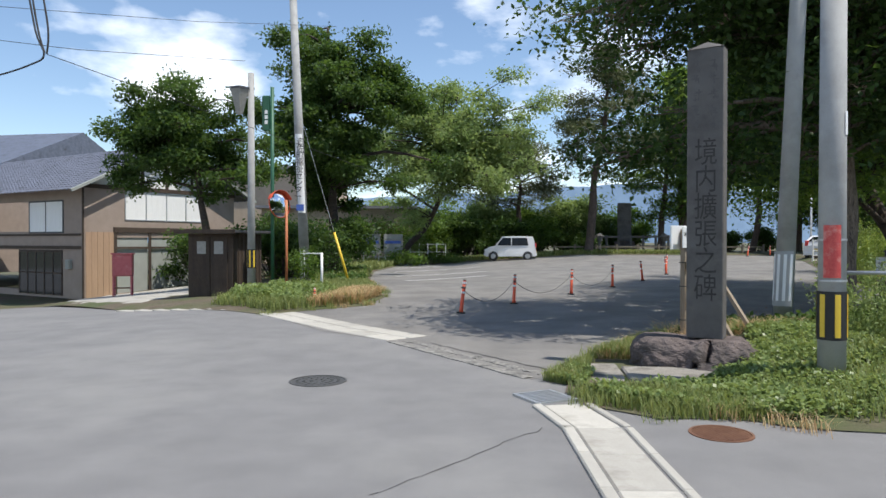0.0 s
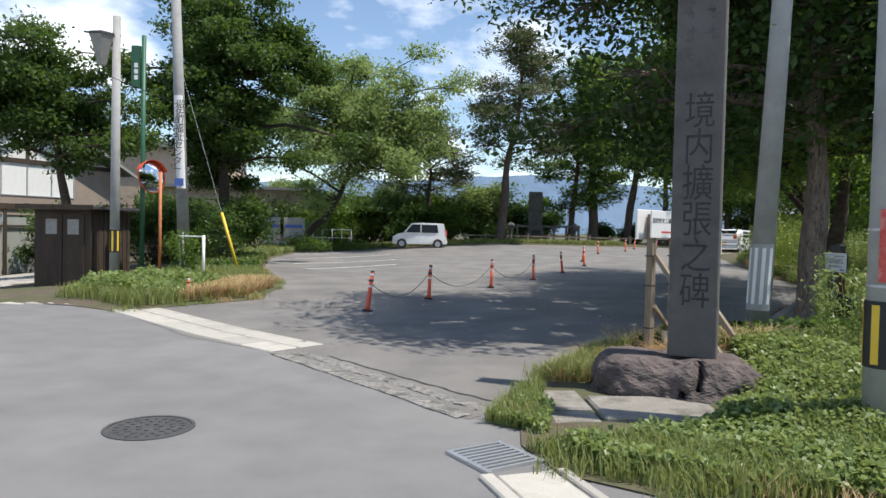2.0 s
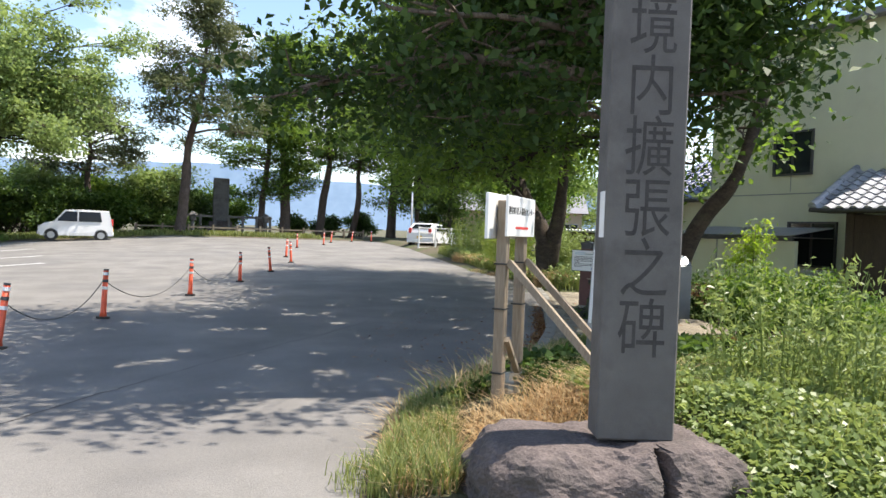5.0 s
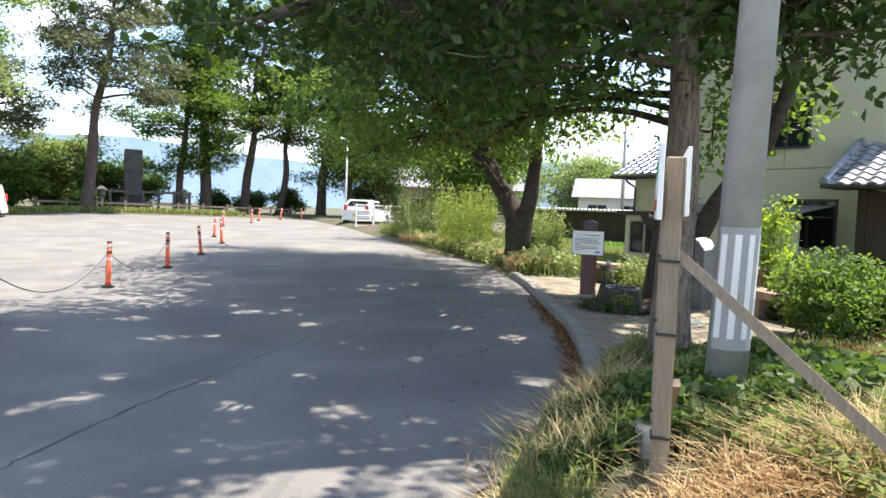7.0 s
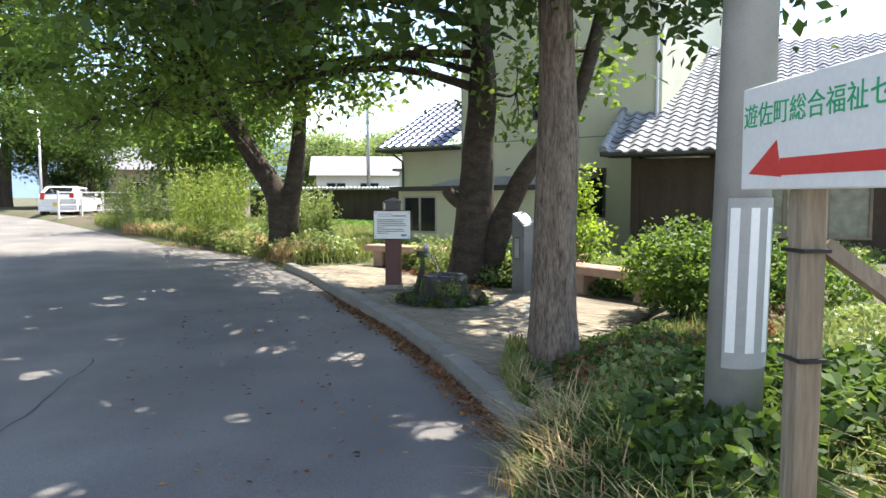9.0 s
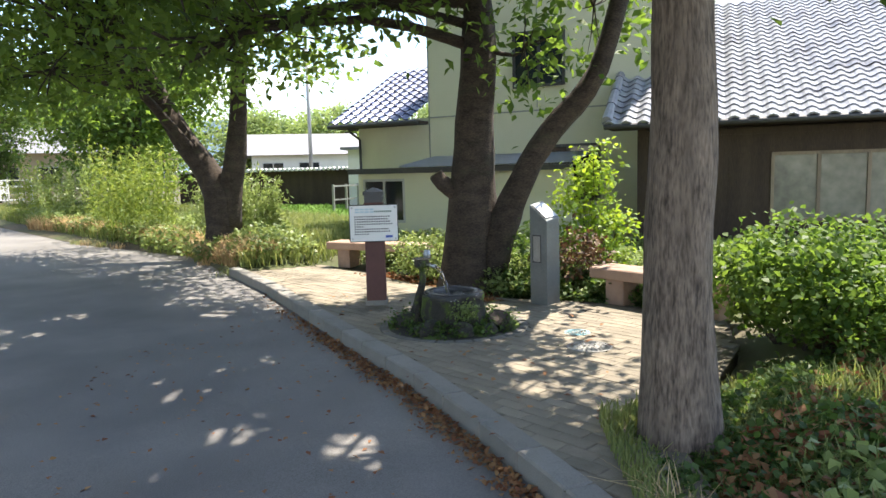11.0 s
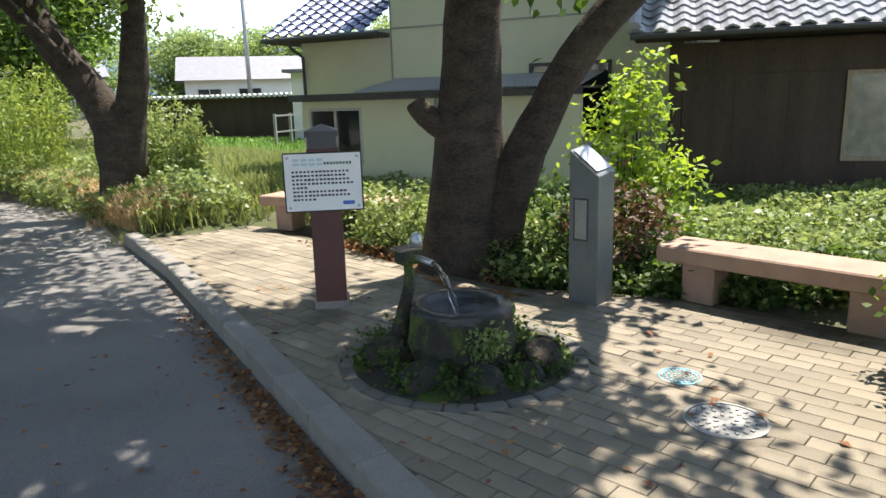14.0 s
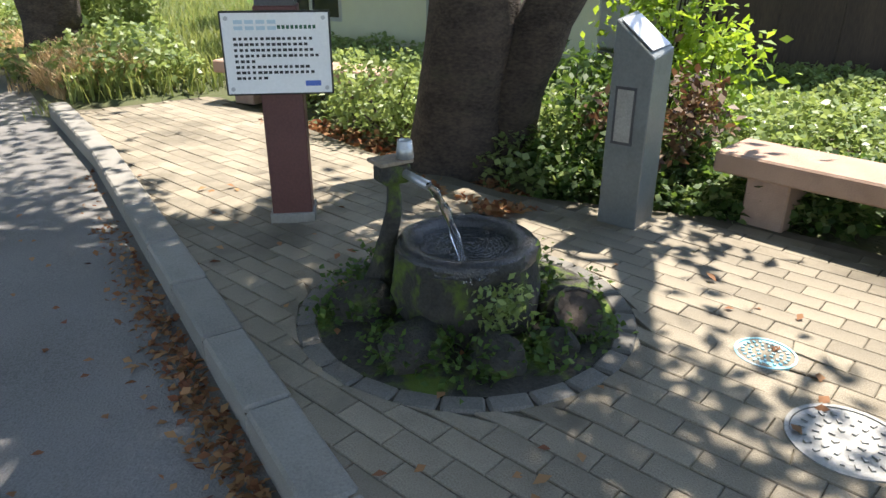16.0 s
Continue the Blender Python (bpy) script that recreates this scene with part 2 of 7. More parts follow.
def tube(bm, pts, radii, sides=10, cap=True, wob=0.0):
    """A tapered tube along a line of points."""
    pts = [Vector(p) for p in pts]
    rings, side = [], None
    for i, p in enumerate(pts):
        d = (pts[min(i + 1, len(pts) - 1)] - pts[max(i - 1, 0)]).normalized()
        if side is None:
            side = d.orthogonal().normalized()
        side = (side - d * side.dot(d)).normalized()
        up = d.cross(side)
        ring = []
        for k in range(sides):
            a = 2 * math.pi * k / sides
            r = radii[i] * (1 + wob * noise.noise(Vector((math.cos(a) * 1.6, math.sin(a) * 1.6, i * 0.45 + p.x))))
            ring.append(bm.verts.new(p + side * math.cos(a) * r + up * math.sin(a) * r))
        rings.append(ring)
    for a, b in zip(rings, rings[1:]):
        for k in range(sides):
            bm.faces.new((a[k], a[(k + 1) % sides], b[(k + 1) % sides], b[k]))
    if cap:
        bm.faces.new(rings[0][::-1])
        bm.faces.new(rings[-1])
    return bm


def rod(p0, p1, r0, r1=None, sides=12):
    return tube(bmesh.new(), [p0, p1], [r0, r1 or r0], sides)


def smoothed(pts, n=4):
    """A rounder line through the points."""
    out = []
    q = [Vector(p) for p in pts]
    for i in range(len(q) - 1):
        a, b, c, d = q[max(i - 1, 0)], q[i], q[i + 1], q[min(i + 2, len(q) - 1)]
        for k in range(n):
            t = k / n
            out.append(0.5 * ((2 * b) + (c - a) * t + (2 * a - 5 * b + 4 * c - d) * t * t + (3 * b - a - 3 * c + d) * t ** 3))
    return out + [q[-1]]


def poly_dist(px, py, poly):
    """Distance to a polygon's edge, the nearest place on it, and whether each point lies inside."""
    best = np.full(px.shape, 1e9)
    nx, ny = px.copy(), py.copy()
    inside = np.zeros(px.shape, bool)
    for (x0, y0), (x1, y1) in zip(poly, poly[1:] + poly[:1]):
        dx, dy = x1 - x0, y1 - y0
        t = np.clip(((px - x0) * dx + (py - y0) * dy) / (dx * dx + dy * dy + 1e-12), 0, 1)
        qx, qy = x0 + t * dx, y0 + t * dy
        d = np.hypot(px - qx, py - qy)
        w = d < best
        best, nx, ny = np.where(w, d, best), np.where(w, qx, nx), np.where(w, qy, ny)
        c = ((y0 > py) != (y1 > py)) & (px < dx * (py - y0) / (dy if dy else 1e-12) + x0)
        inside ^= c
    return best, nx, ny, inside


def grid_mesh(name, V, F):
    me = bpy.data.meshes.new(name)
    k = F.shape[1]
    me.vertices.add(len(V))
    me.vertices.foreach_set("co", np.asarray(V, np.float32).ravel())
    me.loops.add(F.size)
    me.loops.foreach_set("vertex_index", F.astype(np.int32).ravel())
    me.polygons.add(len(F))
    me.polygons.foreach_set("loop_start", np.arange(0, F.size, k, dtype=np.int32))
    me.update(calc_edges=True)
    return me


def sheet(name, poly, cell, height, material, parent=None):
    """A sheet over a polygon, as high as height(x, y, distance to its edge)."""
    P = np.array(poly)
    xs = np.arange(P[:, 0].min() - cell, P[:, 0].max() + 2 * cell, cell)
    ys = np.arange(P[:, 1].min() - cell, P[:, 1].max() + 2 * cell, cell)
    X, Y = np.meshgrid(xs, ys)
    cx, cy = X[:-1, :-1] + cell / 2, Y[:-1, :-1] + cell / 2
    _, _, _, ins = poly_dist(cx, cy, poly)
    d, nx, ny, inv = poly_dist(X, Y, poly)
    idx = np.arange(X.size).reshape(X.shape)
    F = np.stack([idx[:-1, :-1], idx[:-1, 1:], idx[1:, 1:], idx[1:, :-1]], -1)[ins]
    full = np.zeros(X.shape, int)
    for sy in (slice(0, -1), slice(1, None)):
        for sx in (slice(0, -1), slice(1, None)):
            full[sy, sx] += ins
    rim = (full < 4) & (full > 0) & (d < cell * 1.2)
    X, Y = np.where(rim, nx, X), np.where(rim, ny, Y)
    d = np.where(rim | ~inv, 0, d)
    Z = height(X, Y, d)
    used = np.unique(F)
    back = np.full(X.size, -1)
    back[used] = np.arange(len(used))
    V = np.stack([X, Y, Z], -1).reshape(-1, 3)[used]
    return mesh_part(name, grid_mesh(name, V, back[F]), material, parent, smooth=True)


def bumps(X, Y, s=1.0):
    return 0.5 * np.sin(X * 2.1 * s + 1.3) * np.cos(Y * 1.7 * s) + 0.3 * np.sin(X * 4.7 * s + Y * 3.9 * s) + 0.2 * np.cos(Y * 7.3 * s - X * 2.2 * s)


def leaves(name, P, size, rng, up=0.5, wide=0.55, droop=0.0):
    """A mesh of folded leaves at the points."""
    n = len(P)
    N = rng.normal(size=(n, 3))
    N[:, 2] += up * 2
    N /= np.linalg.norm(N, axis=1, keepdims=True)
    A = rng.normal(size=(n, 3))
    A[:, 2] -= droop * 2
    A -= N * (A * N).sum(1, keepdims=True)
    A /= np.linalg.norm(A, axis=1, keepdims=True) + 1e-9
    B = np.cross(N, A)
    s = (size * rng.uniform(0.65, 1.3, n))[:, None]
    V = np.empty((n, 4, 3))
    V[:, 0] = P
    V[:, 1] = P + A * s * 0.5 + B * s * wide * 0.5 + N * s * 0.12
    V[:, 2] = P + A * s
    V[:, 3] = P + A * s * 0.5 - B * s * wide * 0.5 + N * s * 0.12
    return grid_mesh(name, V.reshape(-1, 3), np.arange(n * 4).reshape(n, 4))


def blob_points(c, r, n, rng, hollow=0.45):
    d = rng.normal(size=(n, 3))
    d /= np.linalg.norm(d, axis=1, keepdims=True)
    k = rng.uniform(hollow ** 3, 1, n) ** (1 / 3)
    return np.array(c) + d * k[:, None] * np.array(r)


def tree(name, base, trunks, clumps, bark, leaf, size=0.14, per=16, spread=0.32, label="", seed=1, group="", up=0.5, droop=0.2, hollow=0.45, sides=10, wide=0.55, limbs=True, wob=0.25, gaps=None):
    """A tree: trunks as (points, first radius, last radius) and clumps of twigs as (x, y, z, rx, ry, rz, twigs), all from its foot."""
    rng = np.random.default_rng(seed)
    ob = thing(name, pose(*base), label, "tree", group)
    bm = bmesh.new()
    nodes = []
    for pts, r0, r1 in trunks:
        line = smoothed(pts, 4)
        k = len(line)
        rad = [r0 + (r1 - r0) * i / (k - 1) for i in range(k)]
        if Vector(pts[0]).z <= 0.05:
            rad[0] *= 1.28
            rad[1] *= 1.06
        tube(bm, line, rad, sides, wob=wob)
        if (line[-1] - line[0]).length > 1.0:
            nodes += list(zip(line, rad))
    P = []
    for cx, cy, cz, rx, ry, rz, n in clumps:
        c = Vector((cx, cy, cz))
        tw = blob_points((0, 0, 0), (1, 1, 1), n, rng, hollow)
        tw *= (1 + 0.25 * np.sin(tw[:, :1] * 5 + cx) * np.cos(tw[:, 1:2] * 4 + cy))
        tw = np.array(c) + tw * np.array((rx, ry, rz))
        if limbs:
            s = min(nodes, key=lambda q: (q[0] - c).length + (3 if q[0].z > cz + 0.3 else 0))
            mid = (s[0] + c) / 2 + Vector((0, 0, 0.08 * (c - s[0]).length)) + Vector(rng.normal(0, 0.12, 3))
            r = min(s[1] * 0.7, 0.025 + 0.016 * (c - s[0]).length)
            tube(bm, smoothed([s[0], mid, c], 3), list(np.linspace(r, r * 0.3, 7)), 6)
            for q in tw[:: max(1, n // 7)]:
                q = Vector(q)
                tube(bm, [c.lerp(mid, 0.3), c.lerp(q, 0.5) + Vector((0, 0, -0.05)), q], [r * 0.35, r * 0.22, r * 0.1], 4, cap=False)
        L = np.repeat(tw, per, axis=0) + rng.normal(0, 1, (n * per, 3)) * np.array((spread, spread, spread * 0.6))
        P.append(L)
    part("trunk", bm, bark, ob, smooth=True)
    P = np.concatenate(P)
    if gaps is not None:
        P = P[gaps(base[0], base[1], P)]
    mesh_part("crown", leaves("crown", P, size, rng, up, wide, droop), leaf, ob)
    return ob


def crown(rng, c, r, n, size, twigs, low=-1.0, clear=None, rag=0.42, freq=1.7):
    """Clumps scattered through an ellipsoid."""
    out = []
    while len(out) < n:
        d = rng.normal(size=3)
        d /= np.linalg.norm(d)
        if d[2] < low:
            continue
        lobe = 0.82 + rag * noise.noise(Vector(d) * freq + Vector(c))
        p = np.array(c) + d * rng.uniform(0.4, 1.0) * lobe * np.array(r)
        if clear and clear(p):
            continue
        s = size * rng.uniform(0.6, 1.35)
        out.append((p[0], p[1], p[2], s * 1.2, s * 1.2, s * 0.62, twigs))
    return out


def scatter(poly, n, rng):
    P = np.array(poly)
    out = []
    while sum(map(len, out)) < n:
        x = rng.uniform(P[:, 0].min(), P[:, 0].max(), n)
        y = rng.uniform(P[:, 1].min(), P[:, 1].max(), n)
        ins = poly_dist(x, y, poly)[3]
        out.append(np.stack([x[ins], y[ins]], 1))
    return np.concatenate(out)[:n]


def blades(name, XY, Z, height, rng, width=0.008, lean=0.35):
    """Grass blades: two bent quads each."""
    n = len(XY)
    h = height * rng.uniform(0.5, 1.3, n)
    a = rng.uniform(0, 2 * np.pi, n)
    d = np.stack([np.cos(a), np.sin(a)], 1)
    k = np.stack([-d[:, 1], d[:, 0]], 1) * width
    l = (lean * rng.uniform(0.2, 1.6, n) * h)[:, None] * d
    V = np.empty((n, 6, 3))
    V[:, 0, :2], V[:, 1, :2] = XY - k, XY + k
    V[:, 2, :2], V[:, 3, :2] = XY - k * 0.8 + l * 0.3, XY + k * 0.8 + l * 0.3
    V[:, 4, :2], V[:, 5, :2] = XY - k * 0.15 + l, XY + k * 0.15 + l
    V[:, 0:2, 2], V[:, 2:4, 2], V[:, 4:6, 2] = Z[:, None] - 0.01, (Z + h * 0.55)[:, None], (Z + h * 0.92)[:, None]
    i = np.arange(n)[:, None] * 6
    F = np.concatenate([i + np.array([[0, 1, 3, 2]]), i + np.array([[2, 3, 5, 4]])])
    return grid_mesh(name, V.reshape(-1, 3), F)


RNG = np.random.default_rng(5)
# ---- ground, road, plaza ----
g_axis = np.concatenate([-np.geomspace(3000, 70, 14), np.linspace(-60, 100, 54), np.geomspace(115, 3000, 14)])
GX, GY = np.meshgrid(g_axis, g_axis)
g_idx = np.arange(GX.size).reshape(GX.shape)
g_faces = np.stack([g_idx[:-1, :-1], g_idx[:-1, 1:], g_idx[1:, 1:], g_idx[1:, :-1]], -1).reshape(-1, 4)
ground = mesh_part("ground", grid_mesh("ground", np.stack([GX, GY, gz(GX, GY) - 0.06], -1).reshape(-1, 3), g_faces), SOIL, smooth=True)
tagged(ground, "wide soil and grass ground around the road", "ground", kind="structure")

KERB = [(5.35, 11.95), (6.29, 12.76), (7.01, 13.42), (7.8, 14.2), (8.52, 15.02), (9.6, 16.25), (10.92, 17.76), (12.1, 19.3)]
ROAD = [(-70, -40), (45, -40), (45, 4.8), (7.5, 4.9), (6, 5.8), (3.6, 5.95), (3.04, 6.1), (2.67, 6.45), (1.98, 6.4), (1.5, 6.9), (1.9, 7.5), (2.0, 8.6), (1.5, 8.7), (1.05, 8.0), (-0.45, 10.5), (-0.9, 11.2), (-2.1, 12.3), (-3.9, 15.1), (-6.0, 16.8), (-8.5, 18.0), (-13.0, 23.0), (-20.0, 29.0), (-70, 60)]
LOT = [(1.05, 8.0), (1.6, 8.6), (2.0, 9.5), (3.06, 11.0), (3.6, 11.1), (4.7, 11.7), (5.35, 11.95)] + KERB[1:] + [(13.9, 21.6), (14.9, 25.8), (18.7, 34.5), (21.5, 41.0), (24.0, 49.5), (14.0, 50.5), (8.0, 50.0), (2.5, 49.5), (-2.6, 46.5), (-3.6, 36.0), (-3.0, 28.0), (-2.6, 25.0), (-1.6, 20.5), (-1.95, 17.2), (-3.0, 16.2), (-3.9, 15.1), (-2.1, 12.3), (-0.9, 11.2), (-0.45, 10.5)]
road = tagged(sheet("road", ROAD, 0.5, lambda X, Y, d: gz(X, Y), ASPHALT), "pale worn grey asphalt street", "road", kind="structure")
lot = tagged(sheet("parking_lot", LOT, 0.35, lambda X, Y, d: gz(X, Y) + 0.004, ASPHALT_LOT), "grey asphalt car park surface with worn patches", "car park", kind="structure")

PLAZA_Z = 0.13
PLAZA = KERB + [(12.3, 18.9), (13.2, 18.2), (12.6, 17.2), (11.7, 15.9), (11.0, 14.6), (10.95, 13.2), (10.35, 12.0), (9.3, 11.9), (8.2, 12.1), (7.1, 12.3), (5.9, 11.9)]
plaza = tagged(sheet("plaza", PLAZA, 0.2, lambda X, Y, d: np.full(X.shape, PLAZA_Z - 0.012), JOINT), "small paved rest area of sand-coloured brick pavers", "paving", kind="structure")

VERGE = [(45, 4.6), (45, 60), (24.5, 60), (24.0, 49.5), (21.5, 41.0), (18.7, 34.5), (14.9, 25.8), (13.9, 21.6), (12.1, 19.3), (12.3, 18.9), (13.2, 18.2), (12.6, 17.2), (11.7, 15.9), (11.0, 14.6), (10.95, 13.2), (10.35, 12.0), (9.3, 11.9), (8.2, 12.1), (7.1, 12.3), (5.9, 11.9), (5.35, 11.95), (4.7, 11.7), (3.6, 11.1), (3.06, 11.0), (2.0, 9.5), (1.6, 8.6), (1.3, 7.3), (1.41, 6.7), (1.98, 6.2), (2.67, 6.25), (3.04, 5.9), (3.6, 5.75), (6, 5.6), (7.5, 4.6)]


def verge_z(X, Y, d):
    rise = np.clip(d / 0.5, 0, 1)
    return gz(X, Y) + 0.012 + rise * (0.02 + 0.15 * np.clip((X - 2.9) / 1.2, 0, 1) + 0.03 * bumps(X, Y) * np.clip((X - 2.6) / 1.0, 0, 1)) + 0.22 * np.clip((d - 0.3) / 1.6, 0, 1) * np.clip((12.5 - Y) / 3, 0, 1) * np.clip((X + 0.4 * Y - 6.6) / 1.2, 0, 1)


verge = tagged(sheet("verge_east", VERGE, 0.3, verge_z, SOIL), "rough earth verge overgrown with weeds", "verge", kind="structure")
VERGE_L = [(-3.9, 15.1), (-3.0, 16.2), (-1.95, 17.2), (-1.6, 20.5), (-2.6, 25.0), (-3.0, 28.0), (-3.6, 36.0), (-2.6, 46.5), (2.5, 49.5), (8.0, 50.0), (14, 50.5), (24, 49.5), (24.5, 60), (-40, 70), (-25, 45), (-15.5, 36), (-15.0, 26.0), (-8.5, 18.0), (-6.0, 16.8)]
verge_l = tagged(sheet("verge_west", VERGE_L, 0.4, lambda X, Y, d: gz(X, Y) + 0.012 + 0.08 * np.clip(d / 0.5, 0, 1) * (1 + 0.4 * bumps(X, Y)), SOIL), "earth verge with weeds and leaf litter", "verge", kind="structure")


def strip_boxes(pts, width, h0, h1, piece, gap, material, name, parent, zoff=0.0, side=0.0):
    """Separate blocks laid along a line."""
    line = [Vector((*p, 0)) for p in pts]
    k = 0
    carry = 0.0
    for a, b in zip(line, line[1:]):
        L = (b - a).length
        d = (b - a) / L
        nrm = Vector((-d.y, d.x, 0))
        n = max(1, round(L / piece))
        for i in range(n):
            m0 = a + d * (L * (i + 0.5) / n) + nrm * side
            bm = boxes((-L / n / 2 + gap / 2, L / n / 2 - gap / 2, -width / 2, width / 2, h0, h1), bevel=0.012)
            o = part(name, bm, material, parent)
            o.matrix_basis = Matrix.Translation((m0.x, m0.y, float(gz(m0.x, m0.y)) + zoff)) @ Matrix.Rotation(math.atan2(d.y, d.x), 4, "Z")
            k += 1


kerb = thing("kerb", pose(0, 0, 0), "grey concrete kerb round the paved rest area", "kerb", kind="structure")
strip_boxes([(p[0] + 0.06, p[1] - 0.06) for p in KERB], 0.17, -0.15, 0.135, 0.6, 0.006, KERB_STONE, "kerb_stone", kerb)

gutter_r = thing("gutter_east", pose(0, 0, 0), "pale concrete gutter covers beside the street", "gutter", kind="structure")
GUT_R = [(1.02, 7.15), (1.18, 6.75), (1.34, 5.9), (1.32, 4.4), (1.28, 2.4), (1.25, 0.4), (1.25, -3)]
strip_boxes(GUT_R[1:], 0.40, -0.05, 0.012, 0.62, 0.012, CONCRETE, "gutter_cover", gutter_r)
strip_boxes(GUT_R[1:], 0.10, -0.05, 0.03, 0.62, 0.006, CONCRETE, "gutter_edge", gutter_r, side=-0.27)
strip_boxes(GUT_R[1:], 0.08, -0.05, 0.02, 0.62, 0.006, CONCRETE, "gutter_edge", gutter_r, side=0.26)
gutter_l = thing("gutter_west", pose(0, 0, 0), "pale concrete gutter covers at the car park entrance", "gutter", kind="structure")
GUT_L = [(-0.75, 11.3), (-2.0, 12.75), (-3.9, 15.35), (-5.6, 16.7), (-8.3, 17.7)]
strip_boxes(GUT_L[:3], 0.42, -0.05, 0.016, 0.62, 0.012, CONCRETE, "gutter_cover", gutter_l)
strip_boxes(GUT_L[:3], 0.40, -0.05, 0.012, 0.62, 0.012, CONCRETE, "gutter_cover", gutter_l, side=-0.44)
strip_boxes(GUT_L[2:], 0.30, -0.05, 0.014, 0.62, 0.012, CONCRETE, "gutter_cover", gutter_l)
apron = thing("entrance_channel", pose(0, 0, 0), "worn concrete channel across the car park entrance", "gutter", kind="structure")
def ragged(name, pts, width, z, material, parent, seed, rough=0.25, label=""):
    """A low strip of broken concrete along a line, with ragged sides and an uneven top."""
    rng = np.random.default_rng(seed)
    line = [Vector((*p, 0)) for p in pts]
    bm = bmesh.new()
    rows = []
    for a, b in zip(line, line[1:]):
        d = (b - a).normalized()
        nrm = Vector((-d.y, d.x, 0))
        n = int((b - a).length / 0.05)
        for i in range(n + (b is line[-1])):
            p = a + (b - a) * i / n
            row = []
            for k, f in enumerate((-1, -0.93, -0.5, 0, 0.5, 0.93, 1)):
                wob = 1 + rough * (noise.noise(p * 3 + Vector((seed, f, 0))) + 0.5 * rng.normal() * 0.5)
                q = p + nrm * f * width / 2 * wob
                row.append(bm.verts.new((q.x, q.y, float(gz(q.x, q.y)) + (-0.02 if abs(f) == 1 else z + 0.006 * rng.normal() * rough * 2))))
            rows.append(row)
    for r0, r1 in zip(rows, rows[1:]):
        for k in range(6):
            bm.faces.new((r0[k], r0[k + 1], r1[k + 1], r1[k]))
    bmesh.ops.recalc_face_normals(bm, faces=bm.faces)
    return part(name, bm, material, parent, label)


RUBBLE = surf("broken_concrete", (0.10, 0.097, 0.09), (0.34, 0.325, 0.295), 0.92, 16, 60, 1.0, stain=(0.10, 0.096, 0.088), stain_scale=5, stain_at=(0.48, 0.66))
ragged("channel_edge", [(-0.82, 11.1), (0.1, 9.62), (1.02, 8.1)], 0.2, 0.012, RUBBLE, apron, 3, 0.2, "pale worn concrete edge")
ragged("channel_bed", [(-0.62, 11.2), (0.32, 9.76), (1.28, 8.2)], 0.17, 0.008, RUBBLE, apron, 7, 0.5, "crumbling aggregate")

# ---- poles ----
def banded(name, base, top, r0, r1, label, group=""):
    b, t = Vector(base), Vector(top)
    ob = thing(name, Matrix.Translation(b), label, "utility pole", group)
    part("shaft", rod((0, 0, -0.3), t - b, r0, r1, 24), POLE_CONCRETE, ob, smooth=True)
    return ob


near_pole = banded("utility_pole", (4.03, 7.13, 0.0), (4.03, 7.13, 5.4), 0.136, 0.118, "grey concrete utility pole with a black and yellow band")
lean_pole = banded("utility_pole", (5.29, 10.76, 0.2), (5.64, 10.63, 9.5), 0.145, 0.10, "leaning grey concrete utility pole with white reflective strips")
far_pole = banded("utility_pole", (-4.45, 22.4, 0.0), (-4.95, 22.5, 11), 0.17, 0.11, "grey concrete utility pole lettered down its side")

# ---- memorial stone ----
stele = thing("stone_stele", pose(3.32, 8.675, 0.40, 0, 0, -33), "tall grey carved stone stele standing on a boulder", "monument")
bm = bmesh.new()
box(bm, -0.22, 0.22, -0.11, 0.11, 0, 3.62, 0.012)
part("shaft", bm, STELE_STONE, stele)
boulder = thing("base_boulder", pose(3.27, 8.72, 0.0, 0, 0, -33), "rough purplish boulder split below the stele", "boulder")
bm = bmesh.new()
bmesh.ops.create_icosphere(bm, subdivisions=6, radius=1)
for v in bm.verts:
    p = v.co.copy()
    k = (abs(p.x) ** 3.2 + abs(p.y) ** 3.2 + abs(p.z) ** 3.2) ** (-1 / 3.2)
    q = Vector((p.x * k * (0.93 - 0.14 * max(0, p.z)), p.y * k * (0.50 - 0.08 * max(0, p.z)), p.z * k * 0.36 + 0.06))
    slab = math.floor((q.x * 0.5 + q.z * 2.2 + 0.3 * noise.noise(q * 2.0)) * 3.0)
    q += p * (0.10 * noise.fractal(q * 1.7 + Vector((3, 1, 0)), 1.0, 2.0, 3) + 0.035 * noise.fractal(q * 6.5, 0.8, 2.0, 4) + 0.022 * noise.noise(Vector((slab * 7.3, 0, 0))))
    q.z -= 0.10 * max(0.0, abs(q.x) - 0.45) ** 1.5
    cut = q.x - 0.10 - 0.06 * math.copysign(1, q.z - 0.16) + 0.03 * noise.noise(q * 5)
    if q.y < 0.05:
        q.y += 0.16 * math.exp(-(cut / 0.022) ** 2)
        q.z -= 0.04 * math.exp(-(cut / 0.03) ** 2)
    q.z = min(q.z, 0.402 + 0.1 * (q.z - 0.402))
    v.co = q
part("rock", bm, BOULDER, boulder)

# ---- trees ----
def over(bx, by, spots):
    """Clumps of a crown that hang between the sun and places on the ground, given as x, y and the clump's height."""
    return [(x + SUN_DIR.x * h / math.tan(SUN_UP) - bx, y + SUN_DIR.y * h / math.tan(SUN_UP) - by, h, 0.95, 0.95, 0.45, 14) for x, y, h in spots]


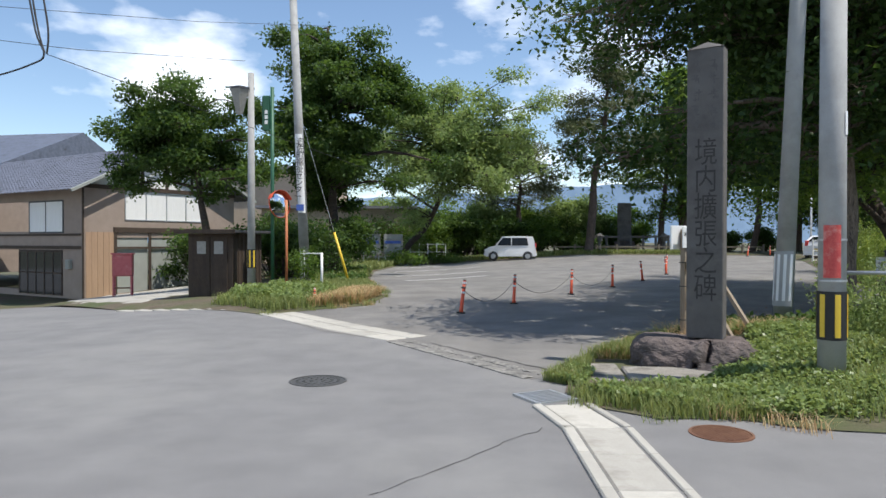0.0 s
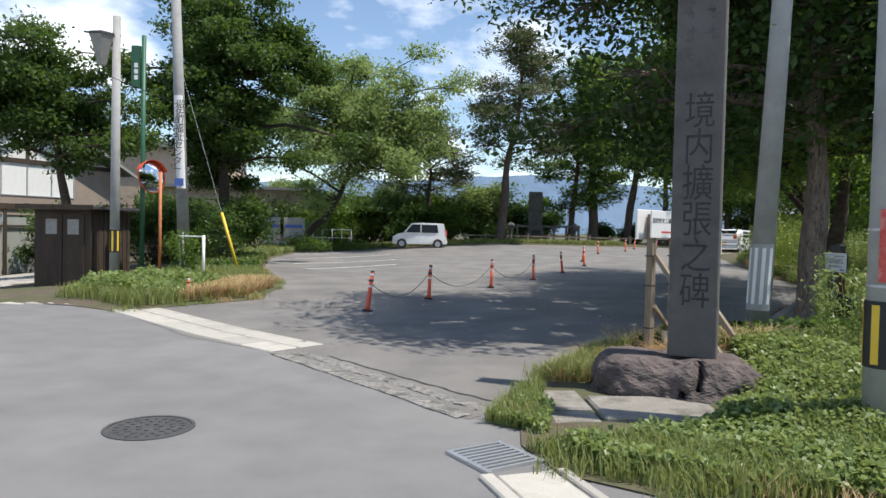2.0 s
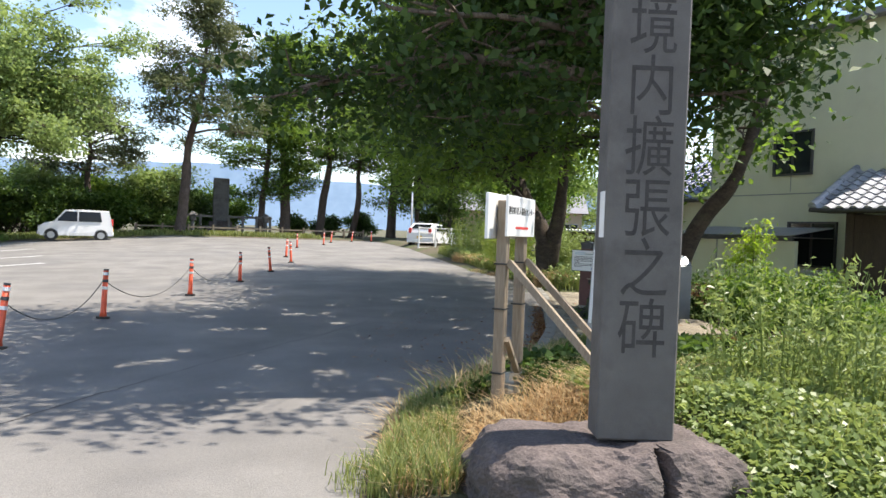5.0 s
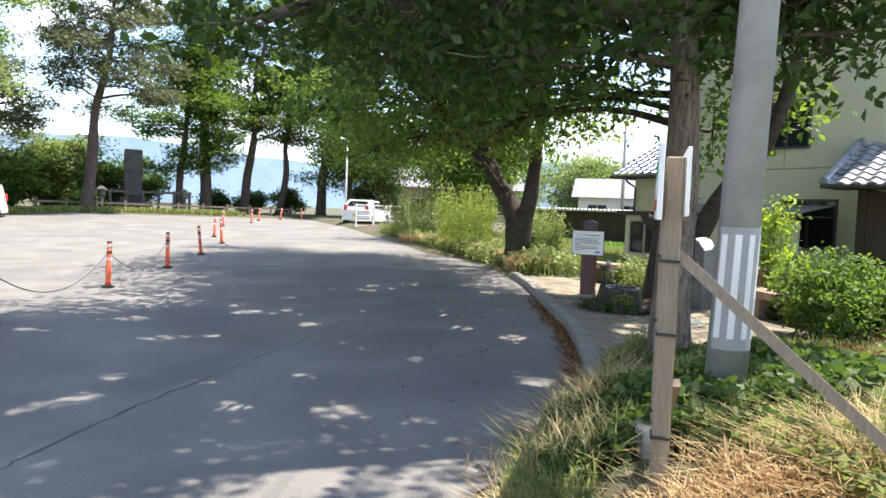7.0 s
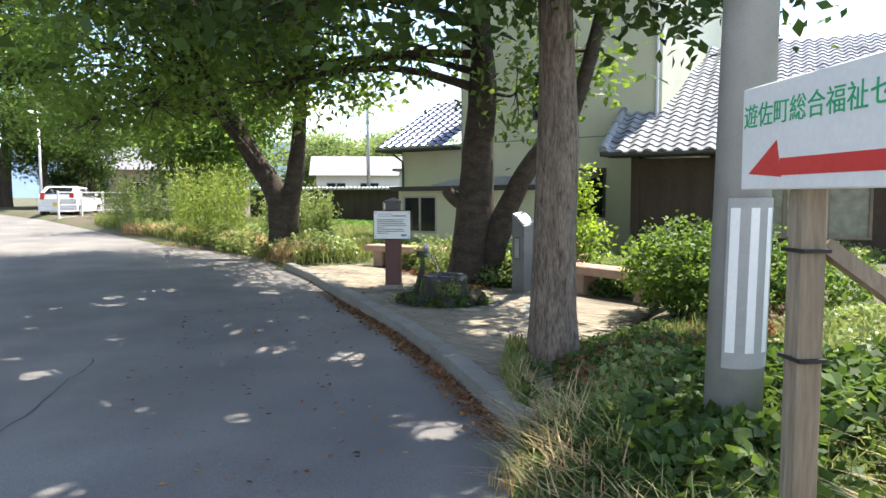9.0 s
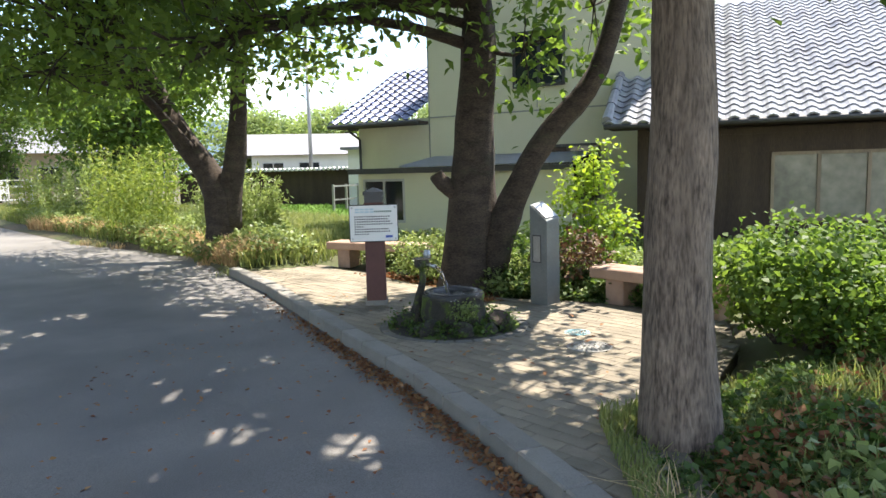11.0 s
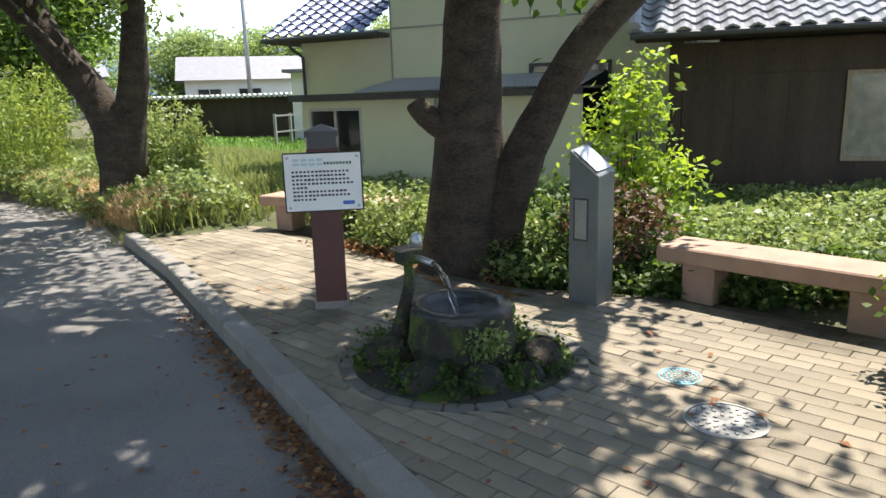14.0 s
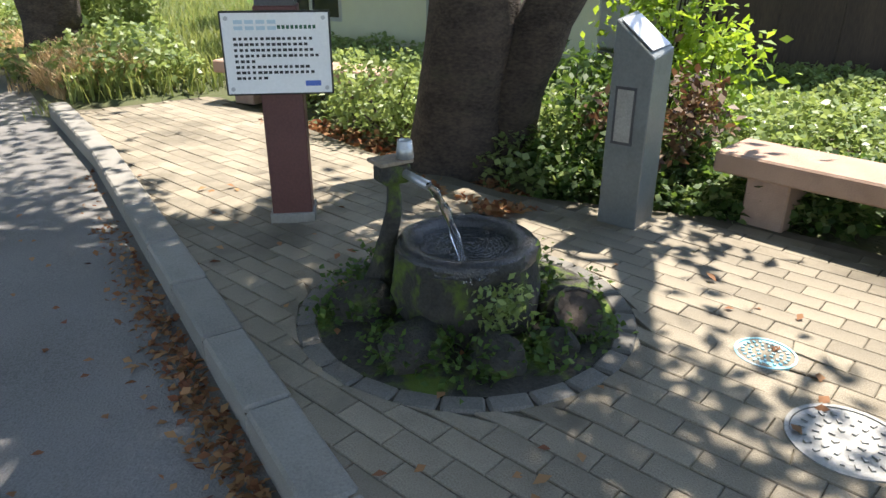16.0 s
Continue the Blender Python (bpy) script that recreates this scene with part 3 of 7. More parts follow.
SUNNY = [[(8.3, 12.4), (10.4, 11.9), (11.1, 13.6), (11.2, 14.5), (10.2, 14.2), (9.5, 13.7), (8.7, 13.2)],
         [(0.5, 11.0), (1.9, 11.2), (2.9, 11.1), (2.4, 10.0), (1.9, 9.3), (1.3, 8.6), (0.6, 9.5)],
         [(11.2, 17.9), (10.4, 16.6), (11.6, 16.4), (13.2, 18.2), (12.3, 18.8)],
         [(13.5, 18.3), (18, 19.5), (19, 30), (16.2, 28), (14.6, 23.0), (13.7, 20.4)],
         [(3.2, 9.3), (5.0, 7.5), (6.6, 8.5), (6.6, 10.2), (4.6, 10.2)],
         [(7.9, 11.3), (9.6, 11.8), (10.0, 10.2), (8.4, 10.0)]]


def sunny(bx, by):
    """Tells whether a clump there would shade the open sunny patches, which the crowns leave free."""
    def test(p):
        k = (p[2] + 0.2) / math.tan(SUN_UP)
        x, y = np.array([bx + p[0] - SUN_DIR.x * k]), np.array([by + p[1] - SUN_DIR.y * k])
        return any(e[3][0] or e[0][0] < 1.25 for e in (poly_dist(x, y, q) for q in SUNNY))
    return test


gap_rng = random.Random(23)
GAPS = []
while len(GAPS) < 90:
    gx, gy = gap_rng.uniform(1.5, 9.8), gap_rng.uniform(11.5, 19.5)
    if gy > 12.3 + 1.04 * (gx - 5.35):
        GAPS.append((gx, gy, gap_rng.choice((0.02, 0.04, 0.06, 0.1, 0.15))))
GAPS += [(10.25, 14.25, 0.25), (9.85, 13.85, 0.2), (11.2, 17.0, 0.4), (10.4, 16.4, 0.25), (7.7, 13.3, 0.12), (8.2, 13.5, 0.1)]


def open_crown(bx, by, P):
    """The leaves that remain once small gaps let single sunbeams through."""
    k = P[:, 2] / math.tan(SUN_UP)
    x, y = bx + P[:, 0] - SUN_DIR.x * k, by + P[:, 1] - SUN_DIR.y * k
    keep = np.ones(len(P), bool)
    for gx, gy, r in GAPS:
        keep &= ((x - gx) * 0.8) ** 2 + (y - gy) ** 2 > (r + 0.07) ** 2
    return keep


def lit(bx, by, clumps):
    """The clumps that leave the sunny patches free."""
    test = sunny(bx, by)
    return [c for c in clumps if not test(c)]


rng = np.random.default_rng(11)
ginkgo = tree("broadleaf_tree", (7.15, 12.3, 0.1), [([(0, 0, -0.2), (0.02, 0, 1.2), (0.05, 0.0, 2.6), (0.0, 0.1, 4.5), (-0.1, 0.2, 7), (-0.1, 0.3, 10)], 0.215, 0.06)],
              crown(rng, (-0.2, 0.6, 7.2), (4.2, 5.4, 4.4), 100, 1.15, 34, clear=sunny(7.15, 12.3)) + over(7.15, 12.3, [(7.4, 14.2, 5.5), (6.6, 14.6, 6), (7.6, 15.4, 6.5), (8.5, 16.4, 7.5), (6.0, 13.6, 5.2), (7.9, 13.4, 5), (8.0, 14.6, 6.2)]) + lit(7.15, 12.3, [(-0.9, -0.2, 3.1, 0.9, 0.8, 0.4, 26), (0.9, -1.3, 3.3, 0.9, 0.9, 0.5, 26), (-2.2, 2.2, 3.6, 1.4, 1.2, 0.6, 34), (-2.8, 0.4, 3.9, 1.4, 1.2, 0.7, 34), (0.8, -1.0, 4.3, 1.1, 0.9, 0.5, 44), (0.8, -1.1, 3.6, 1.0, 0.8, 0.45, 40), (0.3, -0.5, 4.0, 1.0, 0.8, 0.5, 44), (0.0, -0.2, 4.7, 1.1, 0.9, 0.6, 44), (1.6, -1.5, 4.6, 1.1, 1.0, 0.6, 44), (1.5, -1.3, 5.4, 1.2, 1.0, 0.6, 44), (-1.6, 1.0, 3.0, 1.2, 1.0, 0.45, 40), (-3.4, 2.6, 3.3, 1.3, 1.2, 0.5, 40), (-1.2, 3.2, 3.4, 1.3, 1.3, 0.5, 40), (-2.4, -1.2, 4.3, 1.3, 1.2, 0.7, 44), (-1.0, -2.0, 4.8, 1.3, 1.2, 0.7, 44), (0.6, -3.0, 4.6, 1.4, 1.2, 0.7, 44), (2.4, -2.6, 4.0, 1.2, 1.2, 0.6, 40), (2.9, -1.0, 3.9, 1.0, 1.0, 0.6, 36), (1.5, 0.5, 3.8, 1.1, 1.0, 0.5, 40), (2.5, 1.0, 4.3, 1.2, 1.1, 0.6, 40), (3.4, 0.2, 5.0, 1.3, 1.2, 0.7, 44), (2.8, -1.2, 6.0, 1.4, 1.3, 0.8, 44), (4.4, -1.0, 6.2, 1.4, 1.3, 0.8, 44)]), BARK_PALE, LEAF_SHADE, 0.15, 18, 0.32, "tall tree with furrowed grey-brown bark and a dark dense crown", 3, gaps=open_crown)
cherry = tree("cherry_tree", (11.6, 15.1, 0.12), [([(0.05, 0.02, -0.2), (0, -0.05, 0.6), (-0.02, -0.13, 1.5), (0, -0.2, 2.75), (-0.05, -0.2, 4.0), (-0.2, 0.0, 7)], 0.40, 0.1), ([(0.1, -0.25, -0.1), (0.03, -0.45, 0.7), (-0.05, -0.68, 1.2), (-0.05, -1.12, 1.95), (-0.05, -1.7, 2.65), (0.1, -2.1, 4.2)], 0.23, 0.09), ([(-0.1, 0.1, 1.25), (-0.18, 0.24, 1.36), (-0.2, 0.32, 1.48)], 0.12, 0.085)],
              crown(rng, (-0.9, 0.6, 6.4), (4.8, 5.6, 3.8), 90, 1.1, 32, -0.85, clear=sunny(11.55, 15.1)) + over(11.55, 15.1, [(9.2, 14.5, 4.6), (8.7, 14.2, 5.2), (8.6, 14.4, 5.0), (9.5, 15.1, 5.2), (9.0, 15.4, 5.8), (8.5, 14.9, 5.6), (8.2, 13.7, 5.6), (9.2, 16.2, 6.0)]) + [(0.3, -1.6, 3.4, 0.7, 0.6, 0.7, 26), (-0.2, -0.9, 3.0, 0.5, 0.5, 0.7, 22), (-1.2, 2.0, 3.3, 1.2, 1.0, 0.5, 30), (-0.6, 0.7, 3.6, 1.0, 0.9, 0.5, 30), (-1.7, 2.8, 3.1, 0.9, 0.8, 0.4, 34), (-0.8, 3.2, 3.5, 1.0, 0.9, 0.5, 34)] + lit(11.6, 15.1, [(0.8, -1.2, 5.2, 1.3, 1.2, 0.8, 44), (1.8, -2.0, 5.6, 1.3, 1.2, 0.8, 44), (2.4, -0.6, 6.0, 1.3, 1.2, 0.8, 44), (1.4, -2.8, 6.4, 1.3, 1.2, 0.8, 44), (2.8, -2.4, 7.0, 1.3, 1.2, 0.8, 44), (0.4, -2.4, 7.2, 1.3, 1.2, 0.8, 44), (1.0, 0.4, 5.6, 1.3, 1.2, 0.8, 44), (2.2, 0.8, 6.6, 1.3, 1.2, 0.8, 44)]), BARK, LEAF_MID, 0.15, 17, 0.30, "old cherry tree forking low into two dark trunks", 4, gaps=open_crown)
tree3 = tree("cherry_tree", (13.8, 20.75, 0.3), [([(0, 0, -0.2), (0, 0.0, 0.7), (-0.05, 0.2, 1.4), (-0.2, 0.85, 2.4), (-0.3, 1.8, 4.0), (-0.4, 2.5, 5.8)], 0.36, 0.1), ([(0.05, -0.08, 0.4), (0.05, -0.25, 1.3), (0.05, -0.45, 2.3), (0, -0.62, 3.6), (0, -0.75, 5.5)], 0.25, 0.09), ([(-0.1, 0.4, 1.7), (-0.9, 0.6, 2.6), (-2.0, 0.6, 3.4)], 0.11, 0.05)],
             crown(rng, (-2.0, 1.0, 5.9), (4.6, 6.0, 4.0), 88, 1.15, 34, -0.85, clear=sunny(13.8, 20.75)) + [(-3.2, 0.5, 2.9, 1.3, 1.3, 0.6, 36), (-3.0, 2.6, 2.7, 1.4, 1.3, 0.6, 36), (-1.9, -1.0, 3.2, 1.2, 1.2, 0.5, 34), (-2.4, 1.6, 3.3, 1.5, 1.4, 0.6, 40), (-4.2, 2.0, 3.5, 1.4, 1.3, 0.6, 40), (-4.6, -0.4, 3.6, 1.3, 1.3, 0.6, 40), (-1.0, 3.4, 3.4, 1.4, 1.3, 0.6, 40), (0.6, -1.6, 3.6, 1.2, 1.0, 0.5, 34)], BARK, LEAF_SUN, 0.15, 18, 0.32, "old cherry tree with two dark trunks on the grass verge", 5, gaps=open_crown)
ev = tree("evergreen_tree", (-4.9, 30.6, 0.1), [([(0, 0, -0.2), (0.05, 0, 2), (-0.1, 0, 6), (-0.2, 0, 11)], 0.3, 0.06)],
          crown(rng, (0.2, 0, 6.7), (4.3, 3.6, 5.6), 105, 0.62, 40, rag=1.0, freq=2.3), BARK, LEAF_DARK, 0.17, 20, 0.2, "tall dark evergreen tree beside the entrance", 6)
pineL = tree("pine_tree", (-9.2, 26.0, -0.4), [([(0, 0, -0.2), (0.3, 0, 2), (0.0, 0, 4), (-0.2, 0, 6.8)], 0.2, 0.06)],
             crown(rng, (-0.8, 0, 5.9), (3.6, 2.6, 2.3), 60, 0.5, 34, rag=0.9, freq=2.4) + [(1.2, -0.3, 4.3, 0.9, 0.8, 0.4, 34), (2.0, 0.2, 4.8, 0.8, 0.8, 0.4, 34), (-3.2, 0, 6.2, 1.0, 0.8, 0.4, 34), (2.4, 0, 5.6, 0.9, 0.8, 0.4, 34)], BARK, LEAF_DARK, 0.15, 20, 0.18, "broad dark pine leaning over the timber shed", 7)
cherryL = tree("cherry_tree", (-2.9, 47.5, 0.15), [([(0, 0, -0.2), (0.5, 0, 1.2), (1.8, 0, 2.6), (2.8, 0, 5), (3.2, 0, 8)], 0.26, 0.08)],
               crown(rng, (3.4, 0, 7.2), (7.4, 5.2, 6.4), 165, 0.8, 26, -0.85, clear=lambda p: p[0] > 3.6 and p[2] < 4.6, rag=0.85, freq=2.2), BARK, LEAF_LIGHT, 0.22, 16, 0.36, "leaning cherry tree with airy light green crown", 8)

# ---- more materials ----
DARK_RED = surf("dark_red_paint", (0.085, 0.03, 0.026), (0.12, 0.045, 0.038), 0.55, 5, 80, 0.1)
CAP_GREY = surf("dark_cap", (0.04, 0.04, 0.045), (0.07, 0.07, 0.075), 0.5, 5, 80, 0.1)
MON_STEEL = surf("grey_steel", (0.135, 0.15, 0.15), (0.185, 0.20, 0.198), 0.45, 3, 60, 0.08, stain=(0.11, 0.118, 0.112), stain_scale=4, stain_at=(0.52, 0.72), metal=0.2)
BENCH_STONE = surf("tan_bench_stone", (0.30, 0.195, 0.14), (0.40, 0.27, 0.20), 0.85, 5, 150, 0.35, stain=(0.24, 0.16, 0.12), stain_scale=3, stain_at=(0.52, 0.75))
MOSS = surf("mossy_stone", (0.02, 0.02, 0.016), (0.055, 0.05, 0.04), 0.9, 8, 60, 1.0, stain=(0.085, 0.13, 0.012), stain_scale=4.5, stain_at=(0.5, 0.6))
WET_STONE = surf("wet_basin_stone", (0.022, 0.022, 0.024), (0.05, 0.05, 0.052), 0.25, 10, 90, 0.6)
RUST = surf("rusty_iron", (0.13, 0.06, 0.035), (0.22, 0.11, 0.065), 0.8, 8, 90, 0.4, metal=0.3)
IRON = surf("cast_iron", (0.07, 0.07, 0.07), (0.12, 0.118, 0.112), 0.6, 8, 90, 0.3, metal=0.4)
PALE_IRON = surf("pale_iron", (0.24, 0.235, 0.215), (0.36, 0.35, 0.325), 0.5, 8, 90, 0.2, metal=0.2)
BLUE_PAINT = surf("pale_blue_paint", (0.16, 0.44, 0.54), (0.32, 0.60, 0.68), 0.5, 12, 80, 0.1, stain=(0.45, 0.52, 0.5), stain_scale=9, stain_at=(0.5, 0.65))
YELLOW = surf("yellow_plastic", (0.72, 0.47, 0.03), (0.78, 0.53, 0.05), 0.5, 5, 60, 0.05)
RED_PAINT = surf("faded_red_paint", (0.44, 0.085, 0.095), (0.55, 0.14, 0.14), 0.55, 5, 60, 0.1, stain=(0.6, 0.28, 0.26), stain_scale=3, stain_at=(0.55, 0.75))
POSTER_RED = surf("red_poster", (0.50, 0.05, 0.05), (0.62, 0.10, 0.08), 0.6, 14, 60, 0.05, stain=(0.65, 0.3, 0.25), stain_scale=9, stain_at=(0.5, 0.7))
GREEN_PAINT = surf("dark_green_paint", (0.02, 0.09, 0.05), (0.03, 0.12, 0.065), 0.5, 5, 60, 0.05)
TEXT_GREEN = surf("green_ink", (0.02, 0.36, 0.16), (0.03, 0.40, 0.18), 0.6, 5, 60, 0)
TEXT_RED = surf("red_ink", (0.62, 0.045, 0.04), (0.68, 0.06, 0.05), 0.6, 5, 60, 0)
TEXT_BLACK = surf("black_ink", (0.02, 0.02, 0.02), (0.035, 0.035, 0.035), 0.6, 5, 60, 0)
TEXT_BLUE = surf("blue_ink", (0.06, 0.12, 0.42), (0.09, 0.16, 0.5), 0.6, 5, 60, 0)
CAR_WHITE = surf("white_car_paint", (0.78, 0.78, 0.78), (0.80, 0.80, 0.80), 0.25, 2, 40, 0)
CURTAIN = surf("white_curtain", (0.72, 0.72, 0.70), (0.8, 0.8, 0.78), 0.9, 3, 12, 0.3, stretch=(6, 6, 0.4))
WALL_GREY = surf("grey_green_board", (0.27, 0.285, 0.26), (0.33, 0.345, 0.315), 0.8, 2, 50, 0.1)
BEIGE = surf("beige_render", (0.42, 0.33, 0.24), (0.5, 0.40, 0.30), 0.85, 2, 60, 0.1)
SLATE = surf("slate_roof", (0.16, 0.16, 0.175), (0.22, 0.22, 0.235), 0.6, 3, 50, 0.1)
WHITE_WALL = surf("white_wall", (0.66, 0.66, 0.63), (0.74, 0.74, 0.71), 0.8, 2, 50, 0.05)
ORANGE_POLE = surf("rusty_orange_paint", (0.42, 0.13, 0.05), (0.52, 0.19, 0.08), 0.6, 8, 60, 0.15)
SHEET_METAL = surf("corrugated_sheet", (0.55, 0.55, 0.54), (0.66, 0.66, 0.65), 0.5, 4, 60, 0.05, metal=0.3)
LITTER = leafy("fallen_leaves", (0.16, 0.055, 0.025), (0.34, 0.20, 0.09), 0.15, 0.8)
LEAF_BRIGHT = leafy("bright_leaves", (0.15, 0.25, 0.035), (0.27, 0.38, 0.07), 0.45)
LEAF_GOLD = leafy("goldenrod", (0.13, 0.21, 0.045), (0.27, 0.33, 0.08), 0.4)
LEAF_RED = leafy("reddish_leaves", (0.085, 0.045, 0.025), (0.16, 0.10, 0.05), 0.2)
MIRROR = surf("mirror_face", (0.8, 0.82, 0.84), (0.82, 0.84, 0.86), 0.06, 2, 20, 0, metal=1.0)
# distance haze is put into this blue, no mist is modelled
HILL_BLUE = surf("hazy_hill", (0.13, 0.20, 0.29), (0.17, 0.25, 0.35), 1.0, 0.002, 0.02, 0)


def water_material():
    m = glassy("rippled_water", (0.02, 0.025, 0.028), 0.03)
    n, l = m.node_tree.nodes, m.node_tree.links
    co = n.new("ShaderNodeTexCoord")
    w = n.new("ShaderNodeTexWave")
    w.wave_type, w.rings_direction = "RINGS", "Z"
    w.inputs["Scale"].default_value, w.inputs["Distortion"].default_value, w.inputs["Detail"].default_value = 13, 14, 4
    bp = n.new("ShaderNodeBump")
    bp.inputs["Strength"].default_value, bp.inputs["Distance"].default_value = 0.6, 0.02
    l.new(co.outputs["Object"], w.inputs["Vector"])
    l.new(w.outputs["Fac"], bp.inputs["Height"])
    l.new(bp.outputs["Normal"], n["Principled BSDF"].inputs["Normal"])
    return m


WATER = water_material()
STREAM = bpy.data.materials.new("falling_water")
STREAM.use_nodes = True
STREAM.node_tree.nodes["Principled BSDF"].inputs["Transmission Weight"].default_value = 1.0
STREAM.node_tree.nodes["Principled BSDF"].inputs["Roughness"].default_value = 0.12
STREAM.node_tree.nodes["Principled BSDF"].inputs["IOR"].default_value = 1.33


def text(name, words, size, material, parent, m, label="", vertical=False, depth=0.002, spacing=1.12):
    """Lettering as a mesh of its own, lying in its local xy plane."""
    cu = bpy.data.curves.new(name, "FONT")
    cu.body = "\n".join(words) if vertical else words
    cu.size, cu.extrude = size, depth
    cu.align_x, cu.align_y = "CENTER", "CENTER"
    cu.space_line = spacing
    tmp = bpy.data.objects.new("lettering", cu)
    scene.collection.objects.link(tmp)
    me = bpy.data.meshes.new_from_object(tmp.evaluated_get(bpy.context.evaluated_depsgraph_get()))
    bpy.data.objects.remove(tmp)
    ob = mesh_part(name, me, material, parent, label)
    ob.matrix_basis = m
    return ob


def disc(bm, r, z0, z1, sides=32, m=None):
    v = bmesh.ops.create_cone(bm, cap_ends=True, segments=sides, radius1=r, radius2=r, depth=z1 - z0)["verts"]
    bmesh.ops.transform(bm, verts=v, matrix=(m or Matrix()) @ Matrix.Translation((0, 0, (z0 + z1) / 2)))
    return bm


def ring(bm, r0, r1, z0, z1, sides=32):
    """A flat ring with thickness."""
    v = [[bm.verts.new((math.cos(a) * r, math.sin(a) * r, z)) for a in (2 * math.pi * k / sides for k in range(sides))] for r, z in ((r0, z0), (r1, z0), (r1, z1), (r0, z1))]
    for i in range(4):
        a, b = v[i], v[(i + 1) % 4]
        for k in range(sides):
            bm.faces.new((a[k], a[(k + 1) % sides], b[(k + 1) % sides], b[k]))
    bmesh.ops.recalc_face_normals(bm, faces=bm.faces)
    return bm


def revolve(bm, profile, sides=32, rough=0.0):
    rows_ = []
    for r, z in profile:
        row = []
        for k in range(sides):
            a = 2 * math.pi * k / sides
            q = Vector((math.cos(a) * r, math.sin(a) * r, z))
            f = 1 + rough * noise.fractal(q * 6, 1.0, 2.0, 4)
            row.append(bm.verts.new((q.x * f, q.y * f, z + rough * 0.05 * noise.noise(q * 9))))
        rows_.append(row)
    for a, b in zip(rows_, rows_[1:]):
        for k in range(sides):
            bm.faces.new((a[k], a[(k + 1) % sides], b[(k + 1) % sides], b[k]))
    return bm


def rock(name, m, size, material, label, seed=0, category="stone"):
    ob = thing(name, m, label, category)
    bm = bmesh.new()
    bmesh.ops.create_icosphere(bm, subdivisions=3, radius=1)
    for v in bm.verts:
        p = v.co.copy()
        q = Vector((p.x * size[0], p.y * size[1], p.z * size[2]))
        v.co = q * (1 + 0.22 * noise.fractal(p * 1.4 + Vector((seed, 0, 0)), 1.0, 2.0, 4))
    part("rock", bm, material, ob, smooth=True)
    return ob


def bush(name, base, clumps, leaf, size, label, seed, per=16, spread=0.12, up=0.6, stems=True, category="shrub", group="", wide=0.55, droop=0.2):
    rng = np.random.default_rng(seed)
    ob = thing(name, pose(*base), label, category, group)
    P = []
    bm = bmesh.new()
    for cx, cy, cz, rx, ry, rz, n in clumps:
        tw = blob_points((cx, cy, cz), (rx, ry, rz), n, rng, 0.3)
        tw[:, 2] = np.maximum(tw[:, 2], 0.03)
        P.append(np.repeat(tw, per, axis=0) + rng.normal(0, spread, (n * per, 3)) * np.array((1, 1, 0.7)))
        for q in tw[:: max(1, n // 6)]:
            q = Vector(q)
            tube(bm, [(cx * 0.3 + q.x * 0.1, cy * 0.3 + q.y * 0.1, -0.05), (q.x * 0.7 + cx * 0.2, q.y * 0.7 + cy * 0.2, q.z * 0.6), q], [0.014, 0.009, 0.003], 4, cap=False)
    part("stem", bm, BARK, ob)["kind"] = "stuff"
    P = np.concatenate(P)
    P[:, 2] = np.maximum(P[:, 2], 0.01)
    mesh_part("foliage", leaves("foliage", P, size, rng, up, wide, droop), leaf, ob)
    return ob


def stuff(name, me, material, label, category):
    return tagged(mesh_part(name, me, material), label, category, kind="stuff")


# ---- entrance: pole fittings ----
def wrap(parent, z0, z1, r, material, name, label="", a0=0, a1=360, lean=(0, 0)):
    """A sheet wrapped round a pole."""
    bm = bmesh.new()
    n = 24
    full = a1 - a0 >= 360
    rows_ = []
    for rr in (r, r + 0.004):
        for z in (z0, z1):
            rows_.append([bm.verts.new((lean[0] * z + rr * math.cos(radians(a0 + (a1 - a0) * k / n)), lean[1] * z + rr * math.sin(radians(a0 + (a1 - a0) * k / n)), z)) for k in range(n if full else n + 1)])
    m = len(rows_[0])
    for a, b in ((0, 1), (3, 2), (1, 3), (2, 0)):
        for k in range(m if full else m - 1):
            bm.faces.new((rows_[a][k], rows_[a][(k + 1) % m], rows_[b][(k + 1) % m], rows_[b][k]))
    bmesh.ops.recalc_face_normals(bm, faces=bm.faces)
    return part(name, bm, material, parent, label)


def warn_band(pole, z0, z1, r, lean=(0, 0), n=6):
    wrap(pole, z0, z1, r, BLACK, "warning_band", "black warning band", lean=lean)
    for k in range(n):
        a = 360 / n * k + 12
        wrap(pole, z0 + 0.03, z1 - 0.03, r + 0.0045, YELLOW, "yellow_stripe", "yellow stripe", a, a + 22, lean)


warn_band(near_pole, 0.60, 1.10, 0.137)
wrap(near_pole, 1.24, 1.78, 0.1345, POSTER_RED, "poster", "faded red poster", 205, 275)
wrap(near_pole, 2.7, 2.94, 0.129, WHITE_PAINT, "white_plate", "narrow white plate", -62, -38)
wrap(near_pole, 1.62, 1.64, 0.1335, STEEL, "steel_strap")
wrap(near_pole, 1.20, 1.22, 0.135, STEEL, "steel_strap")
LEAN = (0.35 / 9.3, -0.13 / 9.3)
for a in (166, 202, 238, 274):
    wrap(lean_pole, 0.50, 1.22, 0.1475, WHITE_PAINT, "reflective_strip", "white reflective strip", a, a + 17, LEAN)
wrap(lean_pole, 0.42, 1.27, 0.146, POLE_CONCRETE, "guard_sheet", "thin clear guard sheet", 160, 300, LEAN)
LEAN_F = (-0.5 / 11, 0.1 / 11)
wrap(far_pole, 0.35, 1.35, 0.173, WHITE_PAINT, "reflective_strip", "white reflective strip", 236, 250, LEAN_F)
